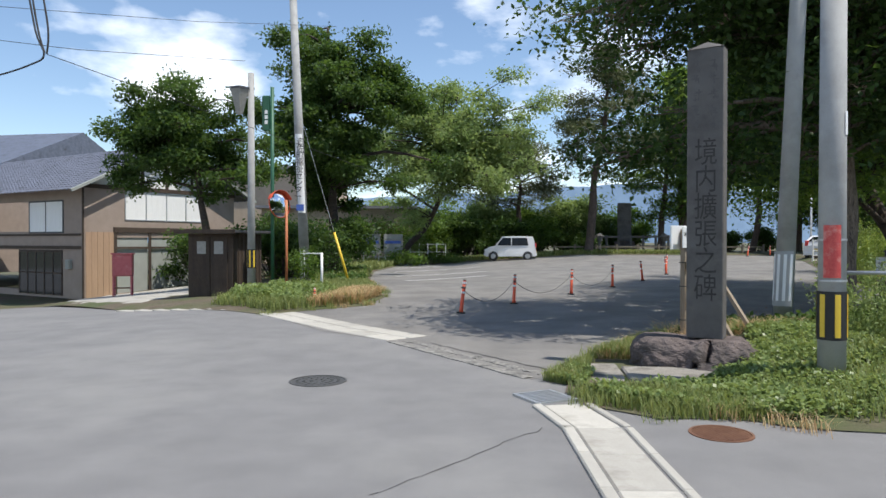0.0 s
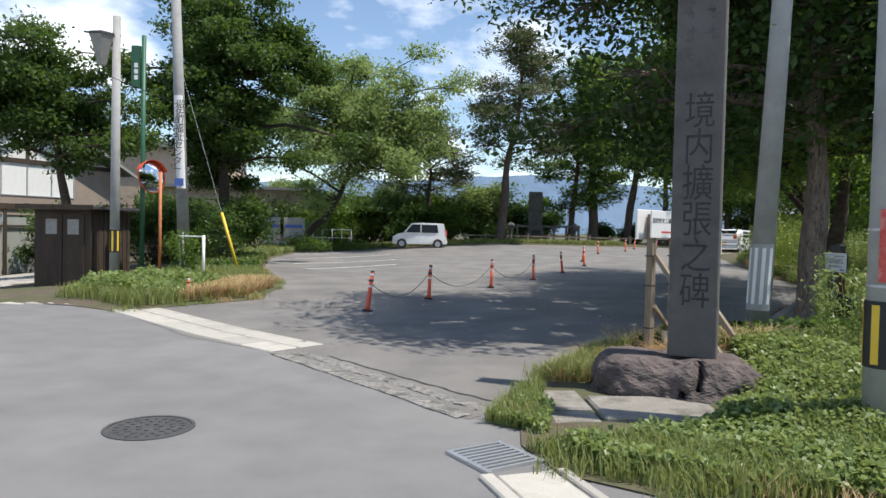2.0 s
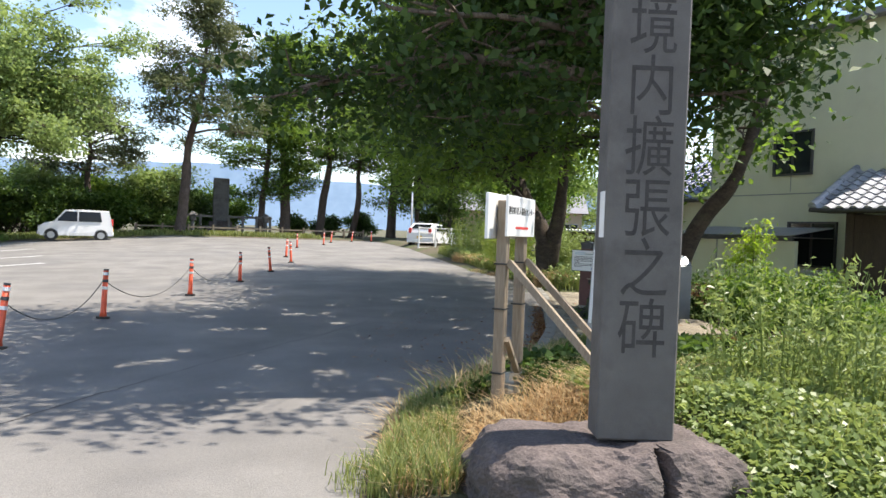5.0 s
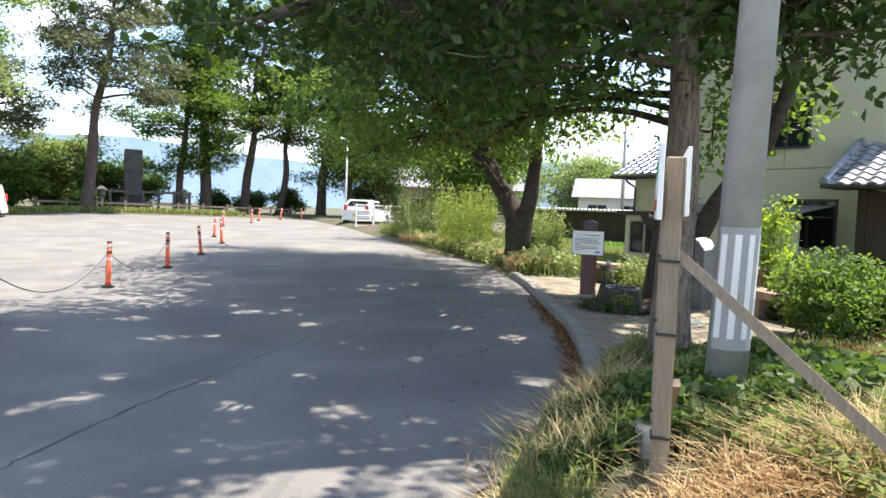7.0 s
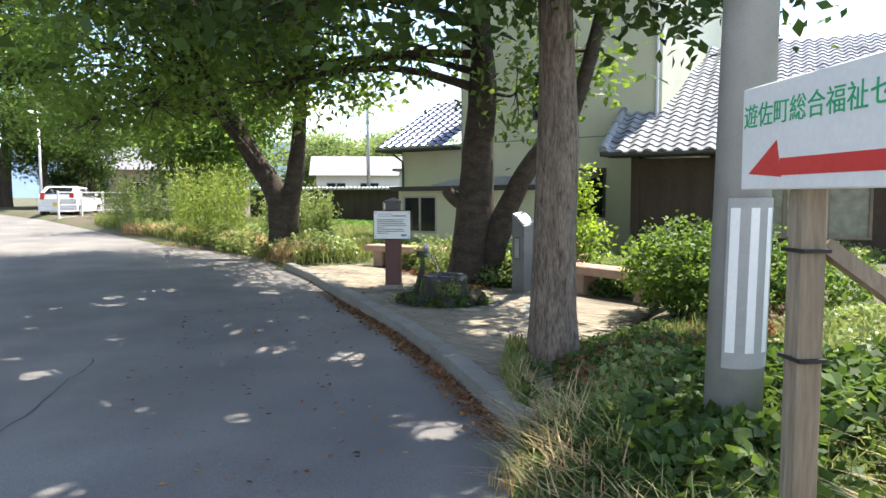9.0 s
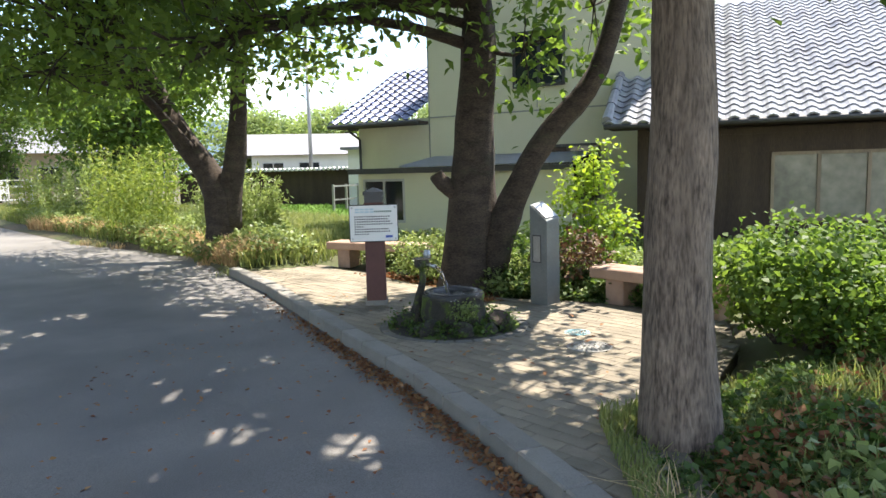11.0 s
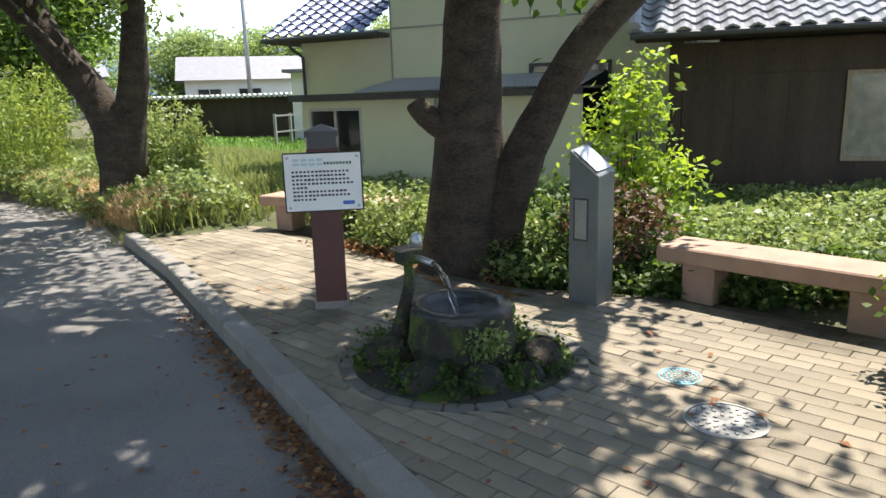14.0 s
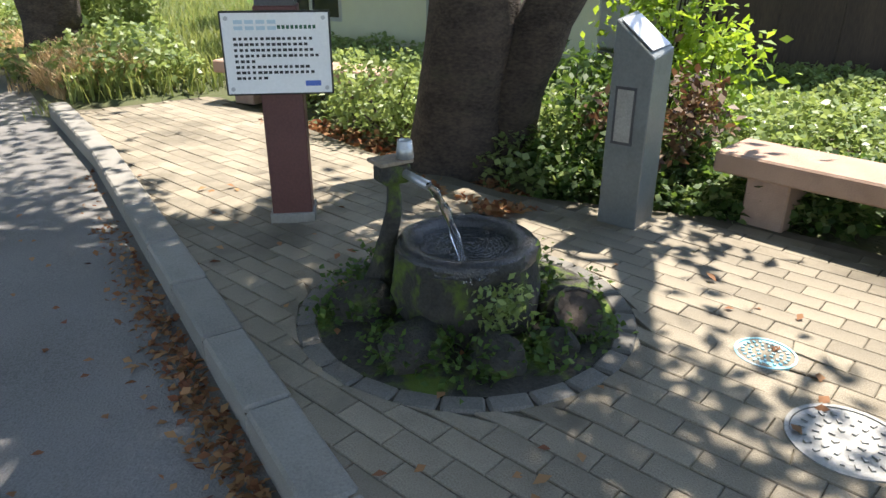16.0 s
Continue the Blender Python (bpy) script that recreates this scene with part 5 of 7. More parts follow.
flow = thing("water_stream", pose(9.42, 14.80, PLAZA_Z + 0.025, 0, 0, -40), "clear water falling from the pipe into the basin", "water")
pts = [Vector((0.05 + 0.012 * t, -0.20 - 0.26 * t, 0.56 - 0.05 * t - 0.255 * t * t)) for t in np.linspace(0, 1, 14)]
part("stream", tube(bmesh.new(), pts, [0.016 - 0.003 * math.sin(k * 1.9) for k in range(14)], 10, wob=0.4), STREAM, flow, smooth=True)
rngd = np.random.default_rng(2)
bm = bmesh.new()
end = pts[-1]
for k in range(40):
    d = rngd.normal(0, 1, 3)
    p = end + Vector((d[0] * 0.035, d[1] * 0.035, abs(d[2]) * 0.02 + 0.004))
    v = bmesh.ops.create_icosphere(bm, subdivisions=1, radius=float(rngd.uniform(0.003, 0.007)))["verts"]
    bmesh.ops.translate(bm, verts=v, vec=p)
part("splash", bm, STREAM, flow, "small water drops")

for k, (dx, dy, s, lab) in enumerate(((-0.38, 0.10, (0.17, 0.13, 0.10), "dark wet stone"), (-0.36, -0.22, (0.14, 0.10, 0.09), "dark wet stone"), (0.08, -0.42, (0.15, 0.12, 0.09), "mossy stone"), (-0.12, 0.42, (0.16, 0.12, 0.11), "mossy stone"), (0.40, -0.05, (0.15, 0.13, 0.1), "mossy stone"), (-0.20, -0.42, (0.11, 0.09, 0.06), "mossy stone"))):
    rock("mossy_stone", pose(basin_c[0] + dx, basin_c[1] + dy, PLAZA_Z + 0.02, 0, 0, 40 * k), s, MOSS, lab + " beside the water basin", k * 3)
stump = thing("log_slice", pose(basin_c[0] - 0.05, basin_c[1] - 0.48, PLAZA_Z + 0.07, 20, -30, 0), "cut log section leaning by the basin", "log")
part("log", revolve(bmesh.new(), [(0.0, 0.05), (0.095, 0.048), (0.105, 0.04), (0.105, -0.04), (0.0, -0.05)], 28, 0.05), BARK, stump, smooth=False)
part("bark_rim", revolve(bmesh.new(), [(0.098, 0.053), (0.112, 0.05), (0.116, -0.04), (0.10, -0.05)], 28, 0.06), MOSS, stump)
bm = bmesh.new()
rngp = np.random.default_rng(8)
Pm = []
for k in range(75):
    a = rngp.uniform(0, 6.28)
    r = rngp.uniform(0.33, 0.62)
    Pm.append(np.array((basin_c[0] + r * math.cos(a), basin_c[1] + r * math.sin(a), PLAZA_Z + 0.05)) + rngp.normal(0, 0.035, (26, 3)) * np.array((1, 1, 1.2)))
Pm = np.concatenate(Pm)
Pm[:, 2] = np.maximum(Pm[:, 2], PLAZA_Z + 0.005)
stuff("moss_plants", leaves("moss_plants", Pm, 0.035, rngp, 0.6, 0.7), LEAF_DARK, "small dark ferns and moss round the basin", "plants")
Pm = np.array((basin_c[0] - 0.28, basin_c[1] - 0.2, PLAZA_Z + 0.2)) + rngp.normal(0, 1, (260, 3)) * np.array((0.05, 0.06, 0.05))
stuff("fern", leaves("fern", Pm, 0.035, rngp, 0.3, 0.6), LEAF_IVY, "bright fern growing on the basin wall", "plants")

cover("manhole_cover", pose(8.94, 13.08, PLAZA_Z - 0.004), 0.19, PALE_IRON, "pale iron inspection cover in the paving")
cover("valve_cover", pose(9.42, 13.27, PLAZA_Z - 0.004), 0.115, BLUE_PAINT, "small round cover with worn pale blue paint")

PAVER_GREY = surf("grey_paver", (0.10, 0.093, 0.08), (0.185, 0.175, 0.152), 0.85, 6, 150, 0.3, jitter=0.15)
# ring of kerb blocks round the basin bed
bed = thing("basin_edging", pose(*basin_c, 0), "ring of small grey paving blocks round the basin", "edging", kind="structure")
bmb = boxes((-0.045, 0.045, -0.078, 0.078, PLAZA_Z - 0.05, PLAZA_Z + 0.006), bevel=0.01)
bme = bpy.data.meshes.new("edging_block")
bmb.to_mesh(bme)
bmb.free()
bme.materials.append(PAVER_GREY)
for k in range(26):
    o = new("edging_block", bme)
    o.parent = bed
    o.matrix_basis = Matrix.Rotation(2 * math.pi * k / 26, 4, "Z") @ Matrix.Translation((0.68, 0, 0))
part("bed_soil", disc(bmesh.new(), 0.64, PLAZA_Z - 0.03, PLAZA_Z - 0.002, 32), MOSS, bed, "dark damp soil")

# ---- cream house with lean-to ----
def wall_slab(name, m, L, H, t, openings, material, kind_label):
    """A wall along local x with openings (x0, x1, z0, z1) right through it."""
    bm = bmesh.new()
    xs = sorted({0, L, *[o[0] for o in openings], *[o[1] for o in openings]})
    zs = sorted({0, H, *[o[2] for o in openings], *[o[3] for o in openings]})
    for x0, x1 in zip(xs, xs[1:]):
        for z0, z1 in zip(zs, zs[1:]):
            cx, cz = (x0 + x1) / 2, (z0 + z1) / 2
            if not any(o[0] < cx < o[1] and o[2] < cz < o[3] for o in openings):
                box(bm, x0, x1, 0, t, z0, z1)
    bmesh.ops.remove_doubles(bm, verts=bm.verts, dist=1e-4)
    return bm


def window_in(parent, x0, x1, z0, z1, y=0.0, frame_mat=None, glass=None, mull=1, name="window"):
    w = part(name, boxes((x0, x0 + 0.05, y - 0.03, y + 0.05, z0, z1), (x1 - 0.05, x1, y - 0.03, y + 0.05, z0, z1), (x0 + 0.05, x1 - 0.05, y - 0.03, y + 0.05, z1 - 0.05, z1), (x0 + 0.05, x1 - 0.05, y - 0.03, y + 0.05, z0, z0 + 0.05), *[(x0 + (x1 - x0) * (k + 1) / (mull + 1) - 0.025, x0 + (x1 - x0) * (k + 1) / (mull + 1) + 0.025, y - 0.02, y + 0.04, z0 + 0.05, z1 - 0.05) for k in range(mull)]), frame_mat or CAP_GREY, parent, "window frame")
    for k in range(mull + 1):
        a, b = x0 + (x1 - x0) * k / (mull + 1) + 0.03, x0 + (x1 - x0) * (k + 1) / (mull + 1) - 0.03
        part("pane", boxes((a, b, y + 0.012, y + 0.02, z0 + 0.04, z1 - 0.04)), glass or GLASS_DARK, w, "glass pane")
    return w


def tiled_roof(parent, m, width, run, pitch, material, tile_w=0.27, tile_l=0.24, name="roof_tile"):
    """Courses of pantiles on a slope: local x along the eave, rising along y. Each course is one wavy strip with its own butt edge."""
    n = int(run / tile_l)
    nx = int(width / tile_w)
    c, s = math.cos(pitch), math.sin(pitch)
    seg = 6
    for j in range(n):
        bm = bmesh.new()
        lo, hi, bt = [], [], []
        for k in range(nx * seg + 1):
            u = k / seg
            f = u - math.floor(u)
            h = 0.045 * math.sin(math.pi * min(1, f / 0.62)) if f < 0.62 else -0.018 * math.sin(math.pi * (f - 0.62) / 0.38)
            x = u * tile_w
            y0, y1 = j * tile_l - 0.03, (j + 1) * tile_l
            for lst, yy, hh in ((lo, y0, h + 0.035), (hi, y1, h + 0.005), (bt, y0, h + 0.005)):
                lst.append(bm.verts.new((x, yy * c - hh * s, yy * s + hh * c)))
        for k in range(nx * seg):
            bm.faces.new((lo[k], lo[k + 1], hi[k + 1], hi[k]))
            bm.faces.new((bt[k], bt[k + 1], lo[k + 1], lo[k]))
        o = part("tile_course", bm, material, parent)
        o.matrix_basis = m
        o["kind"] = "stuff"


GB = 0.25
TH = math.atan2(0.99, 0.14)
cream = thing("cream_house", Matrix.Translation((17.6, 19.8, GB)) @ Matrix.Rotation(TH + math.pi, 4, "Z"), "two-storey cream house with a blue tiled wing and lean-to", "house")
# local x runs along the front towards the shed, local -y is towards the viewer's side
CM = Matrix.Identity(4)
w = part("wing_wall", wall_slab("w", CM, 1.9, 2.55, 0.15, [], CREAM, ""), CREAM, cream)
w = part("tall_wall", boxes((1.9, 6.9, 0, 0.15, 0, 6.4)), CREAM, cream)
for d in ((0, 0.15, 0.15, 6, 0, 2.55), (1.9, 2.05, 0.15, 6, 2.5, 6.4), (6.75, 6.9, 0.15, 6, 0, 6.4)):
    part("side_wall", boxes(d), CREAM, cream)
part("roof", boxes((1.7, 7.1, -0.3, 6.2, 6.4, 6.55)), SLATE, cream)
part("seam", boxes((1.9, 6.9, -0.008, 0.0, 2.53, 2.56), (1.885, 1.915, -0.008, 0, 0, 6.4), (4.4, 4.42, -0.006, 0, 2.6, 6.4)), WALL_GREY, cream)
window_in(cream, 3.9, 5.0, 3.0, 4.1, -0.02, CAP_GREY)
window_in(cream, 4.4, 5.7, 0.75, 1.85, -0.02, CAP_GREY)
tiled_roof(cream, Matrix.Translation((-0.5, -0.45, 2.5)), 2.4, 3.4, radians(27), ROOF_BLUE)
part("eave", boxes((-0.5, 1.9, -0.42, -0.05, 2.40, 2.47)), BROWN_WOOD, cream)
part("gutter", rod((-0.5, -0.5, 2.44), (1.9, -0.5, 2.44), 0.045, 0.045, 10), CAP_GREY, cream)
part("downpipe", tube(bmesh.new(), [(0.05, -0.48, 2.42), (0.06, -0.4, 2.3), (0.06, -0.06, 2.15), (0.06, -0.06, 0.0)], [0.03] * 4, 8), CAP_GREY, cream)
part("gable_board", boxes((-0.5, -0.42, -0.4, 2.6, 2.40, 2.5)), BROWN_WOOD, cream)
part("downpipe", rod((6.82, -0.06, 0), (6.82, -0.06, 6.4), 0.035, 0.035, 8), WHITE_PAINT, cream)
# lean-to
part("lean_to_wall", wall_slab("w", CM, 4.7, 1.36, 0.1, [(0.12, 1.15, 0.35, 1.25)], CREAM, ""), CREAM, cream).matrix_basis = Matrix.Translation((0.85, -1.25, 0))
part("lean_to_side", boxes((0.85, 0.95, -1.15, 0, 0, 1.36)), CREAM, cream)
window_in(cream, 0.97, 2.0, 0.35, 1.25, -1.22, STEEL)
part("lean_to_fascia", boxes((0.7, 5.6, -1.42, -1.36, 1.36, 1.47)), CAP_GREY, cream)
bm = bmesh.new()
cor = [[bm.verts.new((2.0 + k * 0.02, y, z + 0.02 * math.sin(k * 2.1))) for y, z in ((-1.46, 1.49), (0.0, 1.70))] for k in range(181)]
for a, b in zip(cor, cor[1:]):
    bm.faces.new((a[0], b[0], b[1], a[1]))
bmesh.ops.solidify(bm, geom=bm.faces[:], thickness=0.004)
part("lean_to_sheet", bm, SHEET_METAL, cream, "pale corrugated roof sheet")
part("lean_to_roof", boxes((0.68, 5.6, -1.42, 0.0, 1.44, 1.46)), SLATE, cream)
part("wall_batten", boxes((3.3, 3.35, -1.262, -1.25, 0, 1.36)), WALL_GREY, cream)
part("base_unit", boxes((5.0, 5.8, -0.5, -0.1, 0.1, 0.7), bevel=0.02), WHITE_WALL, cream, "pale outdoor unit")

# ---- brown timber shed with a big tiled roof ----
barn = thing("timber_house", Matrix.Translation((15.5, 13.32, GB - 0.1)) @ Matrix.Rotation(radians(-90), 4, "Z"), "dark timber house with a grey glazed tile roof", "house")
# local x runs along the front, away from the cream house; local y runs back
part("wall", wall_slab("w", CM, 11.0, 2.05, 0.14, [(2.05, 4.1, 0.55, 1.65), (4.9, 7.0, 0.55, 1.65)], BROWN_WOOD, ""), BROWN_WOOD, barn)
part("side_wall", boxes((0, 0.14, 0.14, 9.5, 0, 2.1)), BROWN_WOOD, barn)
part("corner_post", boxes((-0.02, 0.14, -0.05, 0.1, 0, 2.1)), BROWN_WOOD, barn)
part("rail", boxes((0.14, 11, -0.035, -0.0, 1.66, 1.74), (0.14, 11, -0.03, -0.0, 1.95, 2.05)), BROWN_WOOD, barn)
for k in range(3):
    part("board", boxes((0.16 + k * 0.63, 0.785 + k * 0.63, -0.016, 0.0, 0.05, 1.65)), BROWN_WOOD, barn)
FROST = surf("frosted_glass", (0.13, 0.125, 0.10), (0.30, 0.29, 0.24), 0.25, 1.2, 6, 0.02)
window_in(barn, 2.05, 4.1, 0.55, 1.65, -0.01, TIMBER, FROST, 2)
window_in(barn, 4.9, 7.0, 0.55, 1.65, -0.01, TIMBER, FROST, 2)
part("gutter", rod((-0.5, -0.62, 2.13), (11.2, -0.62, 2.13), 0.045, 0.045, 10), CAP_GREY, barn)
part("soffit", boxes((-0.45, 11.2, -0.58, 0.1, 2.09, 2.13)), BROWN_WOOD, barn)
tiled_roof(barn, Matrix.Translation((-0.5, -0.6, 2.16)), 11.5, 6.6, radians(27), ROOF_TILE)
for k in range(11):
    y = -0.6 + k * 0.56
    part("verge_tile", tube(bmesh.new(), [(-0.46, y, 2.22 + (y + 0.6) * 0.51), (-0.46, y + 0.6, 2.22 + (y + 1.2) * 0.51)], [0.09, 0.075], 10), ROOF_TILE, barn)
part("roof_back", boxes((-0.5, 11.2, 5.3, 5.6, 0, 5.0)), BROWN_WOOD, barn)

# ---- house across the street ----
hz0 = float(gz(-16.7, 32))
house = thing("street_house", Matrix.Translation((-16.7, 32.0, hz0)) @ Matrix.Rotation(math.atan2(0.856, 0.516), 4, "Z"), "two-storey tan and timber house with a grey tiled roof", "house")
# local x runs along the gable wall, local y to the street front
part("gable_wall", wall_slab("w", CM, 9.0, 5.3, 0.2, [(2.1, 6.9, 3.75, 5.2), (1.6, 8.4, 0.2, 2.9)], MORTAR_WALL, ""), MORTAR_WALL, house)
bm = bmesh.new()
g = [bm.verts.new(p) for p in ((0, 0.0, 5.3), (9, 0.0, 5.3), (4.5, 0.0, 7.6), (0, 0.2, 5.3), (9, 0.2, 5.3), (4.5, 0.2, 7.6))]
bm.faces.new(g[:3])
bm.faces.new(g[5:2:-1])
bm.faces.new((g[0], g[2], g[5], g[3]))
bm.faces.new((g[2], g[1], g[4], g[5]))
part("gable", bm, WHITE_WALL, house, "white plaster gable")
part("gable_beam", boxes((0, 9, -0.06, 0.0, 5.22, 5.42), (1.5, 1.66, -0.05, 0, 5.42, 6.0), (3.0, 3.16, -0.05, 0, 5.42, 6.8), (4.42, 4.58, -0.05, 0, 5.42, 7.5), (6.0, 6.16, -0.05, 0, 5.42, 6.7), (1.5, 9, -0.07, 0, 3.15, 3.4), (1.5, 1.66, -0.05, 0, 0, 3.15), (3.4, 3.55, -0.05, 0, 0, 3.15), (1.66, 8.6, -0.045, 0, 2.35, 2.45)), BROWN_WOOD, house, "dark timber beams")
BOARD_TAN = surf("fresh_boards", (0.34, 0.22, 0.14), (0.42, 0.28, 0.18), 0.7, 5, 50, 0.3, stretch=(1, 1, 0.1))
for k in range(5):
    part("board", boxes((0.1 + k * 0.29, 0.375 + k * 0.29, -0.03, 0, 0, 3.15)), BOARD_TAN, house, "tan vertical board")
part("shutter", boxes((1.66, 3.4, 0.05, 0.12, 0.0, 2.9), (3.55, 8.4, 0.05, 0.12, 0.0, 2.9)), WALL_GREY, house, "grey-green shutter panels")
window_in(house, 2.1, 6.9, 3.75, 5.2, 0.0, STEEL, CURTAIN, 3)
part("curtain", boxes((2.2, 6.8, 0.06, 0.09, 3.8, 4.75)), CURTAIN, house, "white curtain")
part("front_wall", boxes((0.0, 0.2, 0.2, 4.2, 0, 5.3), (0.0, 0.2, 9.5, 14, 0, 5.3), (0.0, 0.2, 4.2, 9.5, 0, 0.3), (0.0, 0.2, 4.2, 9.5, 2.3, 3.2), (0.0, 0.2, 4.2, 9.5, 4.7, 5.3)), MORTAR_WALL, house)
fw = part("front_window", boxes((-0.03, 0.03, 1.6, 4.6, 3.1, 3.18), (-0.03, 0.03, 1.6, 4.6, 4.62, 4.7), (-0.03, 0.03, 1.6, 1.68, 3.18, 4.62), (-0.03, 0.03, 4.52, 4.6, 3.18, 4.62), (-0.03, 0.03, 3.06, 3.14, 3.18, 4.62)), CAP_GREY, house)
part("pane", boxes((-0.02, -0.005, 1.68, 3.06, 3.18, 4.62), (-0.02, -0.005, 3.14, 4.52, 3.18, 4.62)), CURTAIN, fw, "curtained panes")
fd = part("sliding_door", boxes(*[(-0.04, 0.0, 1.7 + k * 0.75, 1.78 + k * 0.75, 0.1, 2.2) for k in range(6)], (-0.04, 0, 1.7, 5.5, 2.2, 2.3), (-0.04, 0, 1.7, 5.5, 1.15, 1.22)), BROWN_WOOD, house, "dark sliding door frames")
part("pane", boxes((-0.02, -0.006, 1.7, 5.5, 0.12, 2.2)), GLASS_DARK, fd)
part("belt", boxes((-0.06, 0, 0.2, 9, 2.35, 2.5), (-0.05, 0, 0.2, 9, 2.98, 3.08)), BROWN_WOOD, house)
part("downpipe", rod((-0.06, -0.06, 0), (-0.06, -0.06, 5.2), 0.05, 0.05, 8), BROWN_WOOD, house)
part("meter_box", boxes((-0.2, 0, 0.9, 1.2, 1.4, 1.85), bevel=0.02), WALL_GREY, house)
tiled_roof(house, Matrix.Translation((-0.9, 15.0, 5.05)) @ Matrix.Rotation(radians(-90), 4, "Z"), 15.7, 5.9, radians(27), ROOF_GREY, 0.3, 0.3)
tiled_roof(house, Matrix.Translation((9.9, -0.7, 5.05)) @ Matrix.Rotation(radians(90), 4, "Z"), 15.7, 5.9, radians(27), ROOF_GREY, 0.3, 0.6)
part("barge_board", tube(bmesh.new(), [(-1.0, -0.72, 5.0), (4.5, -0.72, 7.75)], [0.09, 0.09], 4), WALL_GREY, house)
part("barge_board", tube(bmesh.new(), [(10.0, -0.72, 5.0), (4.5, -0.72, 7.75)], [0.09, 0.09], 4), WALL_GREY, house)
part("ramp", boxes((1.0, 8.5, -1.0, -0.02, -0.1, 0.12), bevel=0.03), CONCRETE, house, "pale concrete step")
house2 = thing("neighbour_house", Matrix.Translation((-29.2, 45, -0.4)) @ Matrix.Rotation(math.atan2(0.98, 0.18), 4, "Z"), "larger grey-roofed house behind the street house", "house")
part("wall", boxes((0, 14, 0, 10, 0, 7)), MORTAR_WALL, house2)
bm = bmesh.new()
g = [bm.verts.new(p) for p in ((-1, -1, 6.9), (15, -1, 6.9), (15, 11, 6.9), (-1, 11, 6.9), (7, -1, 10.2), (7, 11, 10.2))]
for f in ((0, 1, 4), (2, 3, 5), (1, 2, 5, 4), (3, 0, 4, 5), (3, 2, 1, 0)):
    bm.faces.new([g[i] for i in f])
part("roof", bm, ROOF_GREY, house2)

FORECOURT = [(-15.6, 30.6), (-11.5, 37.5), (-8.6, 35.0), (-8.3, 24.0), (-8.6, 19.0), (-12.6, 23.2), (-15.0, 26.6)]
forecourt = tagged(sheet("forecourt", FORECOURT, 0.4, lambda X, Y, d: gz(X, Y) + 0.02 + 0.10 * np.clip(d / 0.4, 0, 1), CONCRETE), "pale concrete forecourt before the street house", "paving", kind="structure")
redbox = thing("hose_box", pose(-12.5, 26.9, float(gz(-12.5, 26.9)) + 0.11, 0, 0, 15), "faded red steel fire hose box on a stand", "fire hose box")
part("cabinet", boxes((-0.36, 0.36, -0.2, 0.2, 0.78, 1.62), bevel=0.02), RED_PAINT, redbox)
part("roof", boxes((-0.4, 0.4, -0.25, 0.24, 1.62, 1.68), bevel=0.01), RED_PAINT, redbox)
part("door", boxes((-0.33, 0.33, -0.215, -0.2, 0.82, 1.58)), RED_PAINT, redbox)
for sx in (-0.32, 0.32):
    for sy in (-0.17, 0.17):
        part("leg", boxes((sx - 0.025, sx + 0.025, sy - 0.025, sy + 0.025, 0, 0.78)), RED_PAINT, redbox)
part("stretcher", boxes((-0.32, 0.32, -0.19, 0.19, 0.3, 0.33)), RUST, redbox)

shed = thing("timber_shed", pose(-6.2, 20.3, float(gz(-6.2, 20.3)) - 0.03, 0, 0, -15), "small dark brown shed with two doors and a lean roof", "shed")
for d in ((-1.5, 0, 0, 0.05, 0, 1.95), (-1.5, -1.45, 0.05, 1.6, 0, 1.95), (-0.05, 0, 0.05, 1.6, 0, 1.95), (-1.5, 0, 1.6, 1.65, 0, 1.95)):
    part("wall", boxes(d), BROWN_WOOD, shed)
for k in range(8):
    part("batten", boxes((-0.0, 0.02, 0.1 + k * 0.2, 0.13 + k * 0.2, 0, 1.95)), BROWN_WOOD, shed)
for x in (-1.3, -0.72):
    d = part("door", boxes((x, x + 0.55, -0.03, 0, 0.1, 1.85)), BROWN_WOOD, shed)
    part("notice", boxes((x + 0.12, x + 0.42, -0.036, -0.031, 1.35, 1.72)), PALE_IRON, d, "faded paper notice")
    for z in (0.62, 1.2):
        part("rail", boxes((x, x + 0.55, -0.045, -0.0305, z, z + 0.06)), BROWN_WOOD, d)
part("roof", boxes((-1.75, 0.25, -0.3, 1.9, 1.97, 2.05), bevel=0.01), CAP_GREY, shed)
part("roof_edge", boxes((-1.77, 0.27, -0.33, -0.3, 1.95, 2.07)), BROWN_WOOD, shed)

# ---- lamps, mirror, posts at the entrance ----
lamp = thing("street_lamp", pose(-5.62, 20.2, float(gz(-5.6, 20.2)) - 0.03), "street lantern on a grey concrete pole", "street lamp")
part("pole", tube(bmesh.new(), [(0, 0, -0.2), (0, 0, 6.6)], [0.12, 0.09], 16), POLE_CONCRETE, lamp, smooth=True)
warn_band(lamp, 0.9, 1.45, 0.117)
part("arm", rod((0.1, 0, 6.15), (-0.75, 0, 6.2), 0.025), GREEN_PAINT, lamp)
hd_ = part("lantern", tube(bmesh.new(), [(-0.32, -0.05, 5.4), (-0.32, -0.05, 5.5), (-0.32, -0.05, 6.1)], [0.10, 0.13, 0.30], 6), PALE_IRON, lamp, "frosted tapered lantern")
part("lid", tube(bmesh.new(), [(-0.32, -0.05, 6.1), (-0.32, -0.05, 6.16), (-0.32, -0.05, 6.22)], [0.32, 0.32, 0.1], 6), CAP_GREY, hd_)
gp = thing("sign_pole", pose(-5.1, 20.6, float(gz(-5.1, 20.6)) - 0.03), "green steel pole with a hanging green shopping-street sign", "sign")
